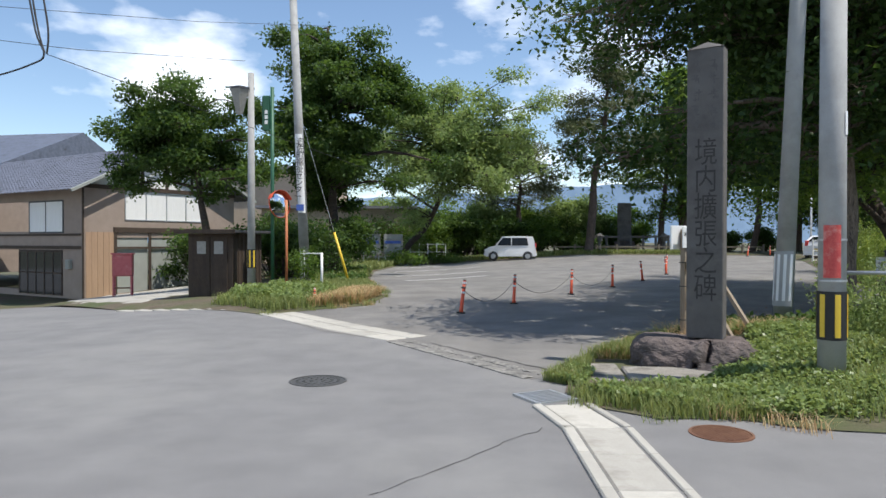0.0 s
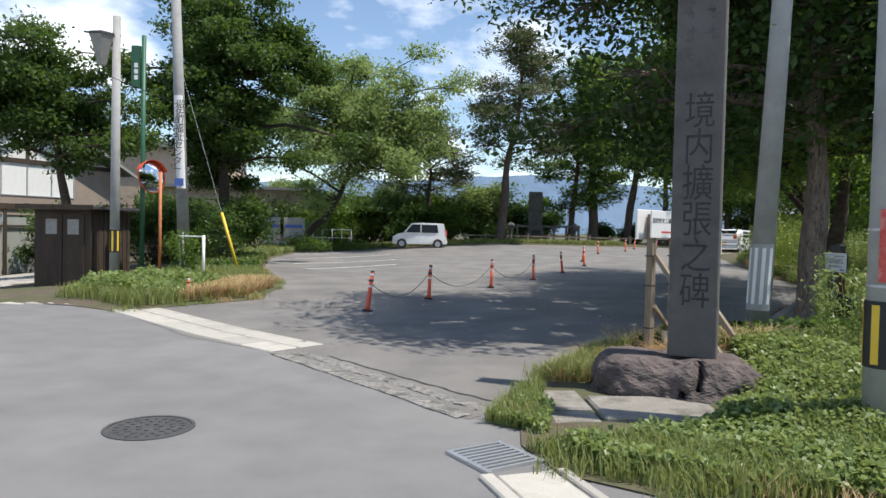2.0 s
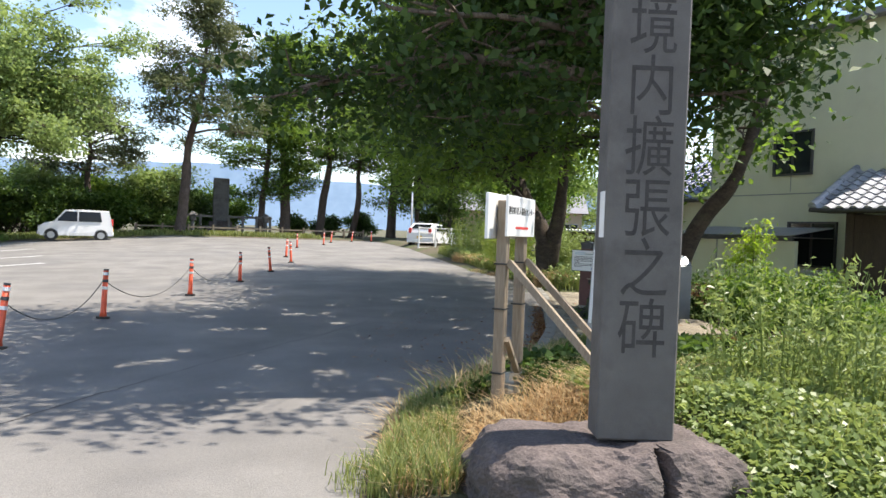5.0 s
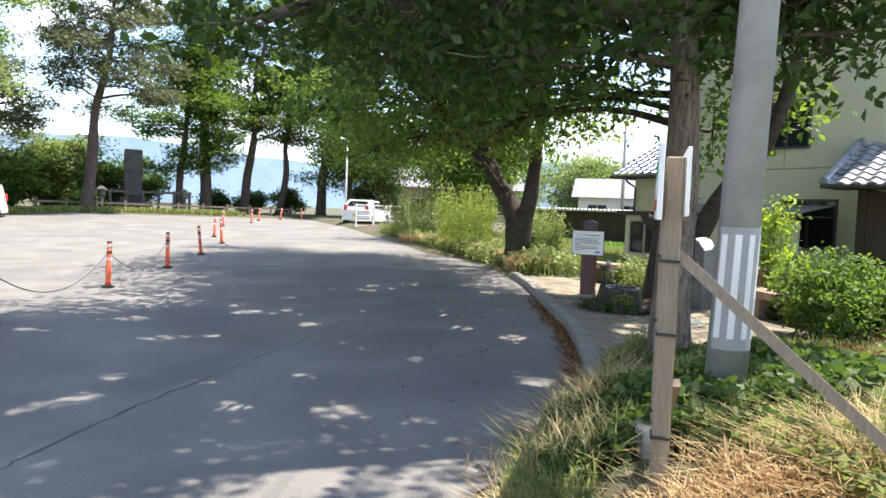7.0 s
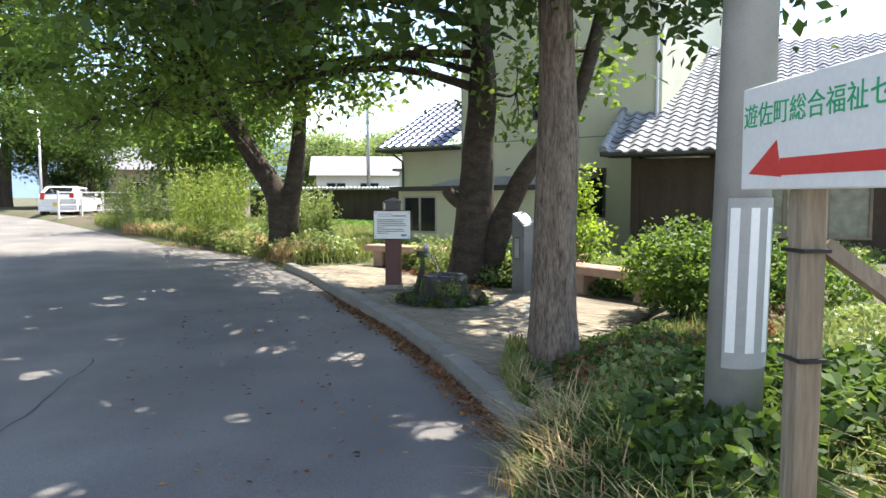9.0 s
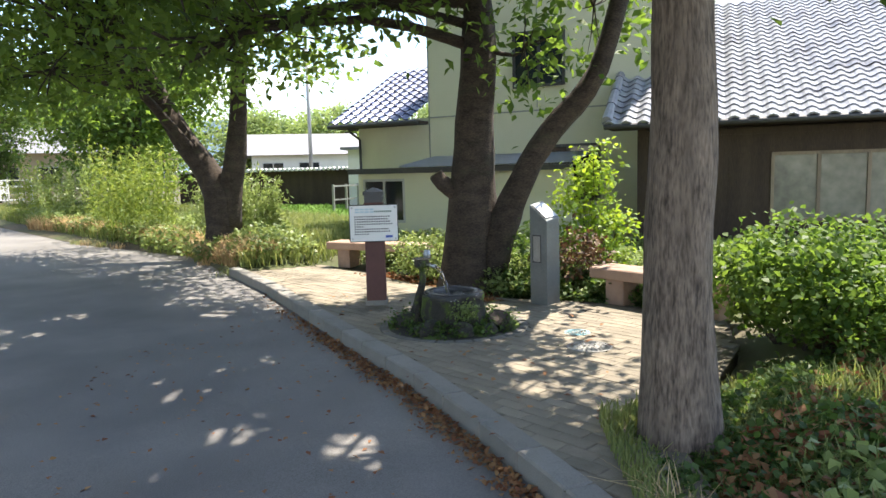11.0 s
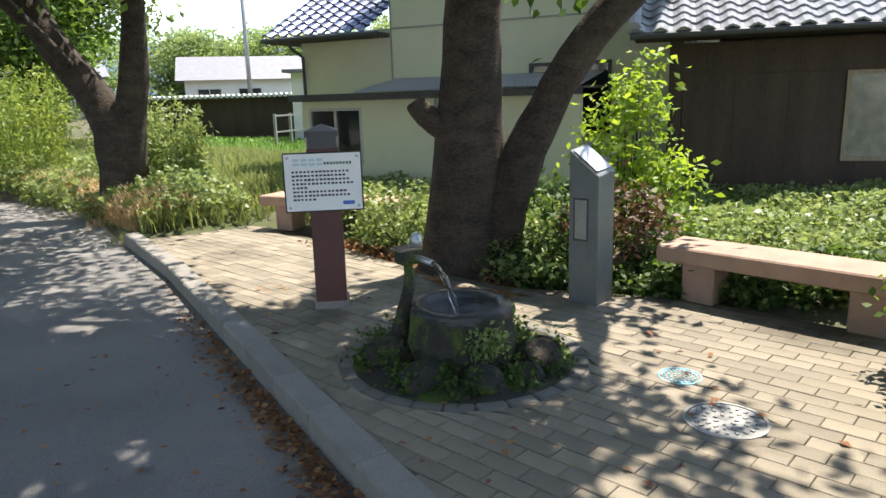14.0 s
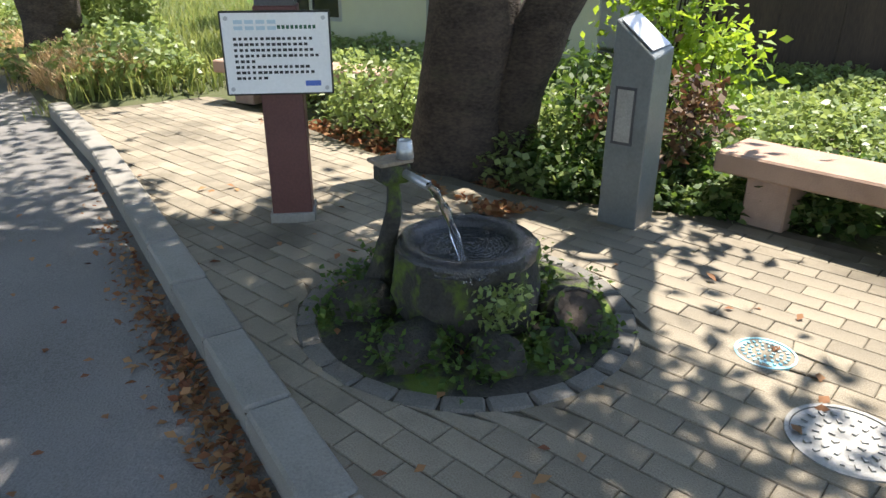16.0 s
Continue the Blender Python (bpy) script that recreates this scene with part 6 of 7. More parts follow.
part("pole", rod((0, 0, -0.2), (0, 0, 6.25), 0.055), GREEN_PAINT, gp, smooth=True)
sp = part("sign", boxes((-0.30, -0.06, -0.03, 0.03, 4.95, 6.0), bevel=0.025), GREEN_PAINT, gp, "green hanging sign")
part("sign_text", boxes(*[(-0.22, -0.13, -0.036, -0.031, 5.15 + 0.15 * k, 5.26 + 0.15 * k) for k in range(3)]), WHITE_PAINT, sp)
mir = thing("traffic_mirror", pose(-4.75, 20.9, float(gz(-4.75, 20.9)) - 0.03), "orange convex traffic mirror on a rusty orange pole", "traffic mirror")
part("pole", rod((0, 0, -0.2), (0, 0, 2.9), 0.04), ORANGE_POLE, mir, smooth=True)
mm = pose(-0.2, -0.12, 2.75, 82, 0, 55)
o = part("back_shell", revolve(bmesh.new(), [(0.0, -0.07), (0.3, -0.05), (0.40, 0.0), (0.42, 0.03), (0.40, 0.05)], 28), ORANGE, mir, smooth=True)
o.matrix_basis = mm
o = part("mirror", revolve(bmesh.new(), [(0.40, 0.03), (0.28, 0.075), (0.14, 0.10), (0.0, 0.108)], 28), MIRROR, mir, "convex mirror face", True)
o.matrix_basis = mm
o = part("hood", wrap(mir, -0.02, 0.16, 0.42, ORANGE, "hood", "", 20, 160).data.copy() and boxes((-0.03, 0.03, -0.03, 0.2, -0.04, 0.0)), ORANGE_POLE, mir)
o.matrix_basis = pose(-0.05, -0.05, 2.6)
bpy.data.objects["hood"].matrix_basis = mm
wp = thing("marker_post", pose(-3.75, 21.3, 0.03), "white steel marker post in the weeds", "post")
part("post", rod((0, 0, -0.1), (0, 0, 1.25), 0.04), WHITE_PAINT, wp, smooth=True)
part("rail", rod((0, 0, 1.22), (-0.7, 0.2, 1.22), 0.02), WHITE_PAINT, wp)
gw = thing("guy_wire_cover", pose(-3.3, 24.4, 0.05), "yellow plastic guy wire cover", "guy wire")
part("sleeve", rod((0, 0, 0), (-0.55, 0.0, 1.9), 0.045), YELLOW, gw, smooth=True)
part("wire", rod((-0.55, 0, 1.9), (-2.2, 0.0, 7.6), 0.008, None, 5), STEEL, gw)
sb = bollard(pose(-3.15, 16.9, 0.03), "short orange marker post at the verge")
sb.scale = (0.7, 0.7, 0.62)

# ---- rail and plate by the near pole ----
rail = thing("pipe_rail", pose(4.8, 7.3, 0.1), "grey pipe rail with a white plate by the pole", "rail")
part("bar", rod((-0.55, 0.05, 1.18), (1.8, -0.2, 1.18), 0.022), STEEL, rail, smooth=True)
for x in (0.25, 1.7):
    part("upright", rod((x, -0.04 - x * 0.08, -0.1), (x, -0.04 - x * 0.08, 1.18), 0.022), STEEL, rail, smooth=True)
part("plate", boxes((0.28, 0.75, -0.16, -0.13, 0.62, 1.2), bevel=0.03), WHITE_PAINT, rail, "white plate")
part("lower_plate", boxes((0.28, 0.75, -0.155, -0.135, 0.3, 0.6)), POLE_CONCRETE, rail)

# ---- pines and far greenery ----
def pine(base, h, lean, seed, label, pads=16, start=0.42, reach=2.6, leaf=None, size=0.3, r=0.26):
    rng = np.random.default_rng(seed)
    pts = [(0, 0, -0.2)]
    for k in range(1, 6):
        f = k / 5
        pts.append((lean[0] * f + rng.normal(0, 0.25) * f, lean[1] * f + rng.normal(0, 0.25), h * 0.97 * f))
    cl = []
    for k in range(pads):
        f = start + (1 - start) * (k + 0.5) / pads
        a = rng.uniform(0, 2 * math.pi)
        d = reach * (1.15 - f * 0.75) * rng.uniform(0.5, 1.1)
        s = rng.uniform(0.65, 1.15) * (1.25 - 0.4 * f)
        cl.append((lean[0] * f + d * math.cos(a), lean[1] * f + d * math.sin(a), h * f + rng.uniform(-0.2, 0.3), s * 1.55, s * 1.55, s * 0.5, 40))
    return tree("pine_tree", base, [(pts, r, 0.05)], cl, PINE_BARK, leaf or LEAF_PINE, size, 12, 0.26, label, seed, "pines along the far edge", up=0.9, droop=-0.2, wide=0.35)


def at(x, y, dz=0.0):
    return (x, y, float(gz(x, y)) + dz)


pine(at(10.9, 51.7), 15.0, (1.8, 0), 21, "tall pine with open layered crown and bare lower trunk", 34, 0.42, 4.8, r=0.36)
pine(at(6.8, 57.5), 9.5, (-1.0, 0), 22, "spreading pine seen behind the hedge", 24, 0.45, 4.8)
pine(at(17.5, 55.5), 14.5, (0.6, 0), 23, "slender pine beside the memorial", 30, 0.36, 3.4, LEAF_MID)
pine(at(19.3, 55.2), 13.5, (-0.4, 0), 24, "stout pine with dense low foliage", 40, 0.2, 2.7, LEAF_MID, r=0.42)
pine(at(22.3, 55.8), 15.5, (1.3, 0), 25, "pine with a bent dark trunk", 28, 0.4, 3.6, LEAF_DARK, r=0.34)
pine(at(24.8, 55.4), 14.0, (1.6, 0), 26, "pine with a forked bare trunk", 26, 0.4, 3.6, LEAF_DARK)
pine(at(28.0, 54.5), 15.5, (0.5, 0), 27, "dark pine at the corner of the car park", 34, 0.35, 3.6, LEAF_DARK, r=0.4)
pine(at(29.5, 53.0), 12.0, (0.5, 0), 28, "dark pine at the corner of the car park", 34, 0.25, 3.2, LEAF_DARK)
rng = np.random.default_rng(31)
for k, (x, y, h, w) in enumerate(((27.2, 49.5, 7.5, 2.4), (30.5, 50.0, 8.0, 2.6), (18.6, 33.6, 0, 0), (24.5, 34.5, 6.5, 2.8), (20.5, 29.5, 7.0, 3.4), (29.0, 38.0, 8.0, 3.6))):
    if h:
        tree("broadleaf_tree", at(x, y), [([(0, 0, -0.2), (0.1, 0, h * 0.4), (0, 0, h * 0.9)], 0.18, 0.05)], crown(rng, (0, 0, h * 0.56), (w, w, h * 0.42), 34, 1.0, 26), BARK, LEAF_DARK if k < 2 else LEAF_MID, 0.2, 14, 0.34, "dense broadleaf tree beyond the verge", 40 + k, "trees along the verge")
for k, (x, y, h, w) in enumerate(((-1.5, 55.5, 4.6, 2.2), (1.5, 56.5, 3.9, 2.0), (4.6, 55.0, 3.7, 1.9), (7.4, 56.2, 3.6, 1.9), (10.2, 57.5, 3.4, 2.0), (13.0, 60.0, 4.2, 2.2), (16.2, 60.5, 4.0, 2.2), (-4.6, 56.5, 5.2, 2.4))):
    bush("hedge_shrub", at(x, y), crown(rng, (0, 0, h * 0.5), (w, w * 0.8, h * 0.5), 18, 0.8, 26), LEAF_DARK if k % 3 else LEAF_MID, 0.24, "dark green hedge shrub behind the car park", 60 + k, 14, 0.26, group="hedge behind the car park")
for k, (x, y, h, w) in enumerate(((20.8, 57.5, 1.5, 1.3), (23.6, 57.2, 2.0, 1.4), (26.3, 56.8, 2.2, 1.5), (31.5, 52.0, 3.4, 2.2), (14.6, 58.6, 2.2, 1.6), (11.6, 54.8, 1.2, 0.9))):
    bush("hedge_shrub", at(x, y), crown(rng, (0, 0, h * 0.5), (w, w * 0.8, h * 0.5), 12, 0.55, 24), LEAF_DARK, 0.2, "low clipped dark shrub under the pines", 80 + k, 14, 0.2, group="low shrubs under the pines")

# memorial under the pines
me_x, me_y = 14.74, 56.0
mz = float(gz(me_x, me_y))
memo = thing("memorial_stone", pose(me_x, me_y, mz, 0, 0, -15), "grey upright memorial stone on a stepped base inside a stone fence", "monument")
part("slab", boxes((-0.55, 0.55, -0.15, 0.15, 1.0, 4.1), bevel=0.06), STELE_STONE, memo)
part("base", boxes((-1.0, 1.0, -0.7, 0.7, 0.0, 0.5), (-0.8, 0.8, -0.45, 0.45, 0.5, 1.0), bevel=0.04), BOULDER, memo)
sf = thing("stone_fence", pose(me_x, me_y - 2.0, mz, 0, 0, -15), "low stone fence of posts and rails round the memorial", "fence")
for k in range(7):
    part("post", boxes((-2.8 + k * 0.93 - 0.09, -2.8 + k * 0.93 + 0.09, -0.09, 0.09, 0, 1.45), bevel=0.02), STELE_STONE, sf)
part("rail", boxes((-2.9, 2.9, -0.06, 0.06, 1.25, 1.4)), STELE_STONE, sf)
part("rail", boxes((-2.9, 2.9, -0.05, 0.05, 0.55, 0.66)), STELE_STONE, sf)
for dx in (-2.6, 2.4):
    ln = thing("stone_lantern", pose(me_x + dx, me_y - 2.6, mz), "small grey stone lantern before the memorial", "lantern", "stone lanterns")
    part("shaft", tube(bmesh.new(), [(0, 0, 0), (0, 0, 0.15), (0, 0, 0.16), (0, 0, 1.0)], [0.3, 0.28, 0.14, 0.12], 10), STELE_STONE, ln)
    part("light_box", boxes((-0.18, 0.18, -0.18, 0.18, 1.0, 1.35), bevel=0.03), STELE_STONE, ln)
    part("roof", tube(bmesh.new(), [(0, 0, 1.35), (0, 0, 1.42), (0, 0, 1.62)], [0.34, 0.3, 0.05], 6), STELE_STONE, ln)
lf = thing("low_rail_fence", pose(0, 0, 0), "low wooden rail fence at the far edge", "fence")
for k in range(11):
    x = 8.5 + k * 1.6
    part("post", boxes((x - 0.06, x + 0.06, 52.6, 52.72, float(gz(x, 52.6)), float(gz(x, 52.6)) + 0.75)), TIMBER, lf)
part("rail", boxes((8.5, 24.5, 52.63, 52.69, float(gz(15, 52.6)) + 0.5, float(gz(15, 52.6)) + 0.6)), TIMBER, lf)

def panel_fence(a, b, h, label, n, material=WHITE_PAINT, bars=5):
    a, b = Vector((*a, float(gz(*a)) + 0.05)), Vector((*b, float(gz(*b)) + 0.05))
    L = (b - a).length
    ob = thing("panel_fence", Matrix.Translation(a) @ Matrix.Rotation(math.atan2(b.y - a.y, b.x - a.x), 4, "Z"), label, "fence")
    for k in range(n + 1):
        part("post", boxes((L * k / n - 0.035, L * k / n + 0.035, -0.035, 0.035, -0.1, h)), material, ob)
    for z in np.linspace(0.12, h - 0.06, bars):
        part("rail", boxes((0, L, -0.02, 0.02, z - 0.025, z + 0.025)), material, ob)
    return ob


panel_fence((21.1, 39.3), (25.4, 40.6), 1.3, "white slatted metal fence at the verge", 3)
panel_fence((-3.2, 52.5), (0.2, 53.3), 1.35, "white metal fence behind the leaning cherry", 5, bars=3)
panel_fence((23.5, 24.0), (30.5, 24.0), 1.1, "pale metal fence behind the lawn", 8, PALE_IRON, 3)
panel_fence((-9.5, 46.0), (-3.5, 48.5), 1.3, "grey wire fence beside the beige building", 5, STEEL, 4)
wl = thing("street_lamp", pose(23.83, 44.6, float(gz(23.8, 44.6))), "thin white lamp post by the car park exit", "street lamp")
part("pole", rod((0, 0, -0.1), (0, 0, 5.2), 0.07, 0.05), WHITE_PAINT, wl, smooth=True)
part("head", boxes((-0.5, 0.1, -0.08, 0.08, 5.15, 5.28), bevel=0.03), WHITE_PAINT, wl)

nb = thing("notice_board", pose(-3.7, 45.0, float(gz(-3.7, 45))), "pair of faded notice boards on steel legs", "notice board")
for x in (-1.0, 0.45):
    p = part("panel", boxes((x - 0.62, x + 0.62, -0.03, 0.03, 0.75, 2.05), bevel=0.01), PALE_IRON, nb, "faded printed panel")
    for k in range(4):
        part("poster", boxes((x - 0.55, x + 0.5, -0.038, -0.032, 0.88 + 0.28 * k, 1.06 + 0.28 * k)), TEXT_BLUE if k == 2 else WALL_GREY, p)
    for s in (-0.5, 0.5):
        part("leg", rod((x + s, 0, -0.1), (x + s, 0, 0.8), 0.03), STEEL, nb)

# beige building behind the trees
bb = thing("beige_building", pose(-14.5, 55.0, -0.1, 0, 0, 4), "low beige building with windows behind the trees", "building")
part("wall", wall_slab("w", CM, 12.0, 4.4, 0.2, [(1, 3.5, 1.1, 2.6), (4.5, 7, 1.1, 2.6), (8.2, 10.2, 1.1, 2.6)], BEIGE, ""), BEIGE, bb)
part("side_wall", boxes((11.8, 12, 0.2, 9, 0, 4.4), (0, 0.2, 0.2, 9, 0, 4.4)), BEIGE, bb)
part("roof", boxes((-0.4, 12.4, -0.5, 9.4, 4.4, 4.62)), SLATE, bb)
for a, b in ((1, 3.5), (4.5, 7), (8.2, 10.2)):
    window_in(bb, a, b, 1.1, 2.6, 0.0, STEEL, None, 1)
bb2 = thing("tall_building", pose(-26, 62, -0.8), "grey-roofed two-storey hall behind the trees", "building")
part("wall", boxes((0, 16, 0, 10, 0, 8.6)), BEIGE, bb2)
part("roof", boxes((-0.6, 16.6, -0.6, 10.6, 8.6, 9.2), bevel=0.1), SLATE, bb2)

# far houses seen past the verge
def small_house(m, w, d, h, rise, wall, label, seed=0):
    ob = thing("distant_house", m, label, "house", "houses beyond the verge")
    part("wall", boxes((0, w, 0, d, 0, h)), wall, ob)
    bm = bmesh.new()
    g = [bm.verts.new(p) for p in ((-0.5, -0.6, h), (w + 0.5, -0.6, h), (w + 0.5, d + 0.6, h), (-0.5, d + 0.6, h), (-0.5, d / 2, h + rise), (w + 0.5, d / 2, h + rise))]
    for f in ((0, 1, 5, 4), (2, 3, 4, 5), (3, 0, 4), (1, 2, 5), (3, 2, 1, 0)):
        bm.faces.new([g[i] for i in f])
    part("roof", bm, SLATE, ob)
    for k in range(int(w // 2.4)):
        x = 0.7 + k * 2.4
        window_in(ob, x, x + 1.4, 0.9, 2.1, -0.05, STEEL)
    return ob


small_house(pose(34, 56, 0.5, 0, 0, -40), 12, 8, 3.0, 1.9, BEIGE, "low house with a broad grey roof beyond the fence")
small_house(pose(42, 41, 0.4, 0, 0, -55), 7, 7, 2.6, 1.6, WHITE_WALL, "small white house with a grey roof behind the lawn")
dk = thing("dark_shed", Matrix.Translation((27.4, 25.4, 0.3)) @ Matrix.Rotation(radians(108), 4, "Z"), "long dark shed with a corrugated white roof edge", "shed")
part("wall", boxes((0, 7, -3, 0, 0, 1.5)), BROWN_WOOD, dk)
bm = bmesh.new()
for k in range(40):
    tube(bm, [(k * 0.18, 0.25, 1.55), (k * 0.18, -3, 1.50)], [0.07, 0.07], 6)
part("roof", bm, WHITE_WALL, dk)["kind"] = "stuff"
part("roof_sheet", boxes((-0.1, 7.1, -3.1, 0.15, 1.5, 1.56)), SLATE, dk)
an = thing("white_annex", Matrix.Translation((26.2, 22.3, 0.3)) @ Matrix.Rotation(radians(100), 4, "Z"), "small white shed at the end of the lawn", "shed")
part("wall", boxes((0, 2.4, -3, 0, 0, 2.2)), WHITE_WALL, an)
part("roof", boxes((-0.2, 2.6, -3.2, 0.25, 2.2, 2.3)), SLATE, an)
tp = thing("utility_pole", pose(31, 29.5, 0.3), "thin grey pole behind the sheds", "utility pole")
part("shaft", rod((0, 0, 0), (0, 0, 7.5), 0.1, 0.07), POLE_CONCRETE, tp, smooth=True)
for k, (x, y, h, w) in enumerate(((52, 48, 8, 5), (60, 45, 9, 6), (50, 58, 8, 5.5), (66, 36, 9, 6), (44, 62, 8, 5), (58, 30, 8, 5))):
    tree("broadleaf_tree", (x, y, 0.5), [([(0, 0, -0.2), (0.1, 0, h * 0.4), (0, 0, h * 0.8)], 0.22, 0.05)], crown(rng, (0, 0, h * 0.55), (w, w, h * 0.42), 36, 1.5, 22), BARK, LEAF_LIGHT, 0.34, 12, 0.5, "pale green tree in the distance", 120 + k, "distant trees")

# taller growth behind the hedge
for k, (x, y, h, w) in enumerate(((-4.5, 58, 5.6, 3.0), (-0.5, 59.5, 5.0, 3.2), (3.2, 59, 5.4, 2.8), (7.2, 60, 4.6, 3.0), (11.0, 58.5, 5.2, 2.6))):
    bush("background_tree", at(x, y), crown(rng, (0, 0, h * 0.55), (w, w * 0.8, h * 0.45), 34, 0.95, 26), LEAF_MID if k % 2 else LEAF_LIGHT, 0.26, "leafy green tree behind the hedge", 140 + k, 15, 0.3, category="tree", group="trees behind the hedge")

# hills on the skyline, blue from the haze in their material
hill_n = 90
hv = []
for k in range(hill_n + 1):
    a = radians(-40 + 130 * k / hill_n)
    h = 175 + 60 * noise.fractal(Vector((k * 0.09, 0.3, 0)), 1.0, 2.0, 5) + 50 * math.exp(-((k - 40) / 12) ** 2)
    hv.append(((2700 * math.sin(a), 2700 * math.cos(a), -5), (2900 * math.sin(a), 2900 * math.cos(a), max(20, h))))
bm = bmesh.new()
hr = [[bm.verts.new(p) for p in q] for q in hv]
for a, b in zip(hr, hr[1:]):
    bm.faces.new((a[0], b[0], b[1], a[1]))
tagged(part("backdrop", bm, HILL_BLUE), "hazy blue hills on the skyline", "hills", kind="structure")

# overhead cables
cb = thing("overhead_cable", pose(-6.2, 10.0, 3.9), "black overhead cables hanging in a loop", "cable")
for pts in ([(0.15, 0, 1.6), (0.3, 0, 0.75), (0.42, 0, 0.42), (0.25, 0, 0.28), (-0.4, 0, 0.08), (-1.6, 0, -0.1)], [(0.35, 0, 1.6), (0.48, 0, 0.8), (0.46, 0, 0.42)], [(0.2, 0, 1.6), (0.33, 0, 0.8), (0.43, 0, 0.44)]):
    part("cable", tube(bmesh.new(), smoothed(pts, 5), [0.014] * (5 * (len(pts) - 1) + 1), 6), BLACK, cb)
for a, b in (((-3, 0, 0.95), (1.6, 6, 1.9)), ((0.46, 0, 0.42), (8, 22, -0.6)), ((-3, 2, 1.9), (2.5, 14, 5.2))):
    part("wire", tube(bmesh.new(), [a, Vector(a).lerp(Vector(b), 0.5) - Vector((0, 0, 0.1)), b], [0.006] * 3, 5), BLACK, cb)

# ---- ground plants ----
rngv = np.random.default_rng(77)


def on_verge(XY):
    d = poly_dist(XY[:, 0], XY[:, 1], VERGE)[0]
    return verge_z(XY[:, 0], XY[:, 1], d)


def carpet(name, poly, n, size, height, leaf, label, category="ground cover", zf=on_verge, patch=1.0):
    XY = scatter(poly, n, rngv)
    lump = 0.5 + 0.5 * bumps(XY[:, 0], XY[:, 1], 1.3)
    keep = rngv.uniform(0, 1, n) < np.clip(lump * 1.2 + 0.35, 0, 1) * patch + (1 - patch)
    XY, lump = XY[keep], lump[keep]
    z = zf(XY) + rngv.uniform(0.15, 1, len(XY)) * height * np.clip(0.3 + lump, 0.2, 1.3)
    return stuff(name, leaves(name, np.column_stack([XY, z]), size, rngv, 0.7, 0.8, 0.1), leaf, label, category)


NEAR_V = [(3.0, 6.6), (3.6, 5.9), (9, 5.6), (9, 11), (7.2, 11.9), (5.4, 11.6), (3.8, 10.9), (4.2, 9.0), (3.6, 7.6)]
IVY_V = [(2.5, 6.9), (2.8, 6.5), (3.6, 6.0), (9.5, 5.7), (9.3, 10.6), (6.0, 10.6), (4.2, 9.6), (3.9, 8.8), (3.5, 7.7), (3.0, 7.1)]
carpet("ivy", IVY_V, 85000, 0.048, 0.13, LEAF_IVY, "bright green ivy covering the bank")
carpet("ivy", [(3.8, 9.3), (4.6, 9.6), (6.6, 10.9), (6.8, 11.8), (5.4, 11.5), (4.4, 10.8)], 9000, 0.06, 0.16, LEAF_IVY, "creeping leaves under the sign")
carpet("ivy", [(3.75, 7.6), (4.2, 8.7), (4.4, 9.4), (4.9, 9.2), (4.6, 8.0), (4.1, 7.2), (3.6, 7.2)], 6000, 0.05, 0.16, LEAF_IVY, "ivy climbing towards the boulder")
carpet("ivy", [(2.6, 7.45), (3.3, 7.1), (4.0, 8.1), (4.0, 8.6), (3.4, 8.0), (3.0, 7.65)], 4500, 0.05, 0.15, LEAF_IVY, "ivy and weeds before the plinth")
carpet("weeds", [(1.5, 7.0), (1.8, 6.65), (2.3, 6.4), (3.3, 6.0), (3.6, 6.6), (2.9, 7.2), (2.3, 7.4)], 9000, 0.05, 0.16, LEAF_IVY, "low leafy weeds at the bank's foot")


def turf(name, poly, n, height, mat, label, zf=on_verge, width=0.006, lean=0.45):
    XY = scatter(poly, n, rngv)
    return stuff(name, blades(name, XY, zf(XY), height, rngv, width, lean), mat, label, "grass")


turf("grass", [(1.15, 7.9), (1.5, 7.6), (1.75, 8.3), (2.0, 9.2), (1.7, 8.9)], 1800, 0.13, GRASS, "tufts of grass at the cracked corner")
carpet("weeds", [(1.2, 7.9), (1.55, 7.5), (1.8, 8.2), (1.7, 8.7)], 1500, 0.05, 0.12, LEAF_IVY, "small weeds at the cracked corner")
turf("grass", NEAR_V, 16000, 0.16, GRASS, "green grass among the ivy")
turf("grass", [(1.3, 7.2), (1.5, 6.7), (2.1, 6.2), (2.9, 6.1), (3.0, 6.7), (2.1, 7.2)], 2600, 0.15, GRASS, "green grass at the corner")
turf("dry_grass", [(2.9, 9.6), (3.4, 9.3), (5.0, 9.4), (4.9, 9.9), (4.0, 10.05), (3.3, 10.2)], 2600, 0.15, GRASS_DRY, "heap of cut dry brown grass", lean=2.4, width=0.004)
turf("dry_grass", [(2.1, 9.3), (2.5, 9.2), (3.2, 10.2), (3.3, 10.8), (2.9, 10.7)], 1500, 0.14, GRASS_DRY, "dry yellow grass at the edge of the asphalt", lean=1.6, width=0.004)
turf("grass", [(2.0, 9.4), (2.5, 9.2), (3.3, 10.4), (3.2, 10.9)], 3000, 0.18, GRASS, "green grass at the edge of the asphalt")
turf("grass", [(4.6, 11.0), (5.4, 11.6), (7.0, 11.6), (8.3, 11.0), (8.4, 12.0), (7.2, 12.75), (6.3, 12.45), (5.3, 11.9), (4.5, 11.6)], 8000, 0.10, GRASS, "grass and weeds round the tree foot")
turf("dry_grass", [(4.0, 11.0), (5.4, 11.5), (6.5, 12.4), (5.6, 12.05), (4.6, 11.65)], 1200, 0.15, GRASS_DRY, "dry grass along the kerb end", lean=1.6, width=0.004)
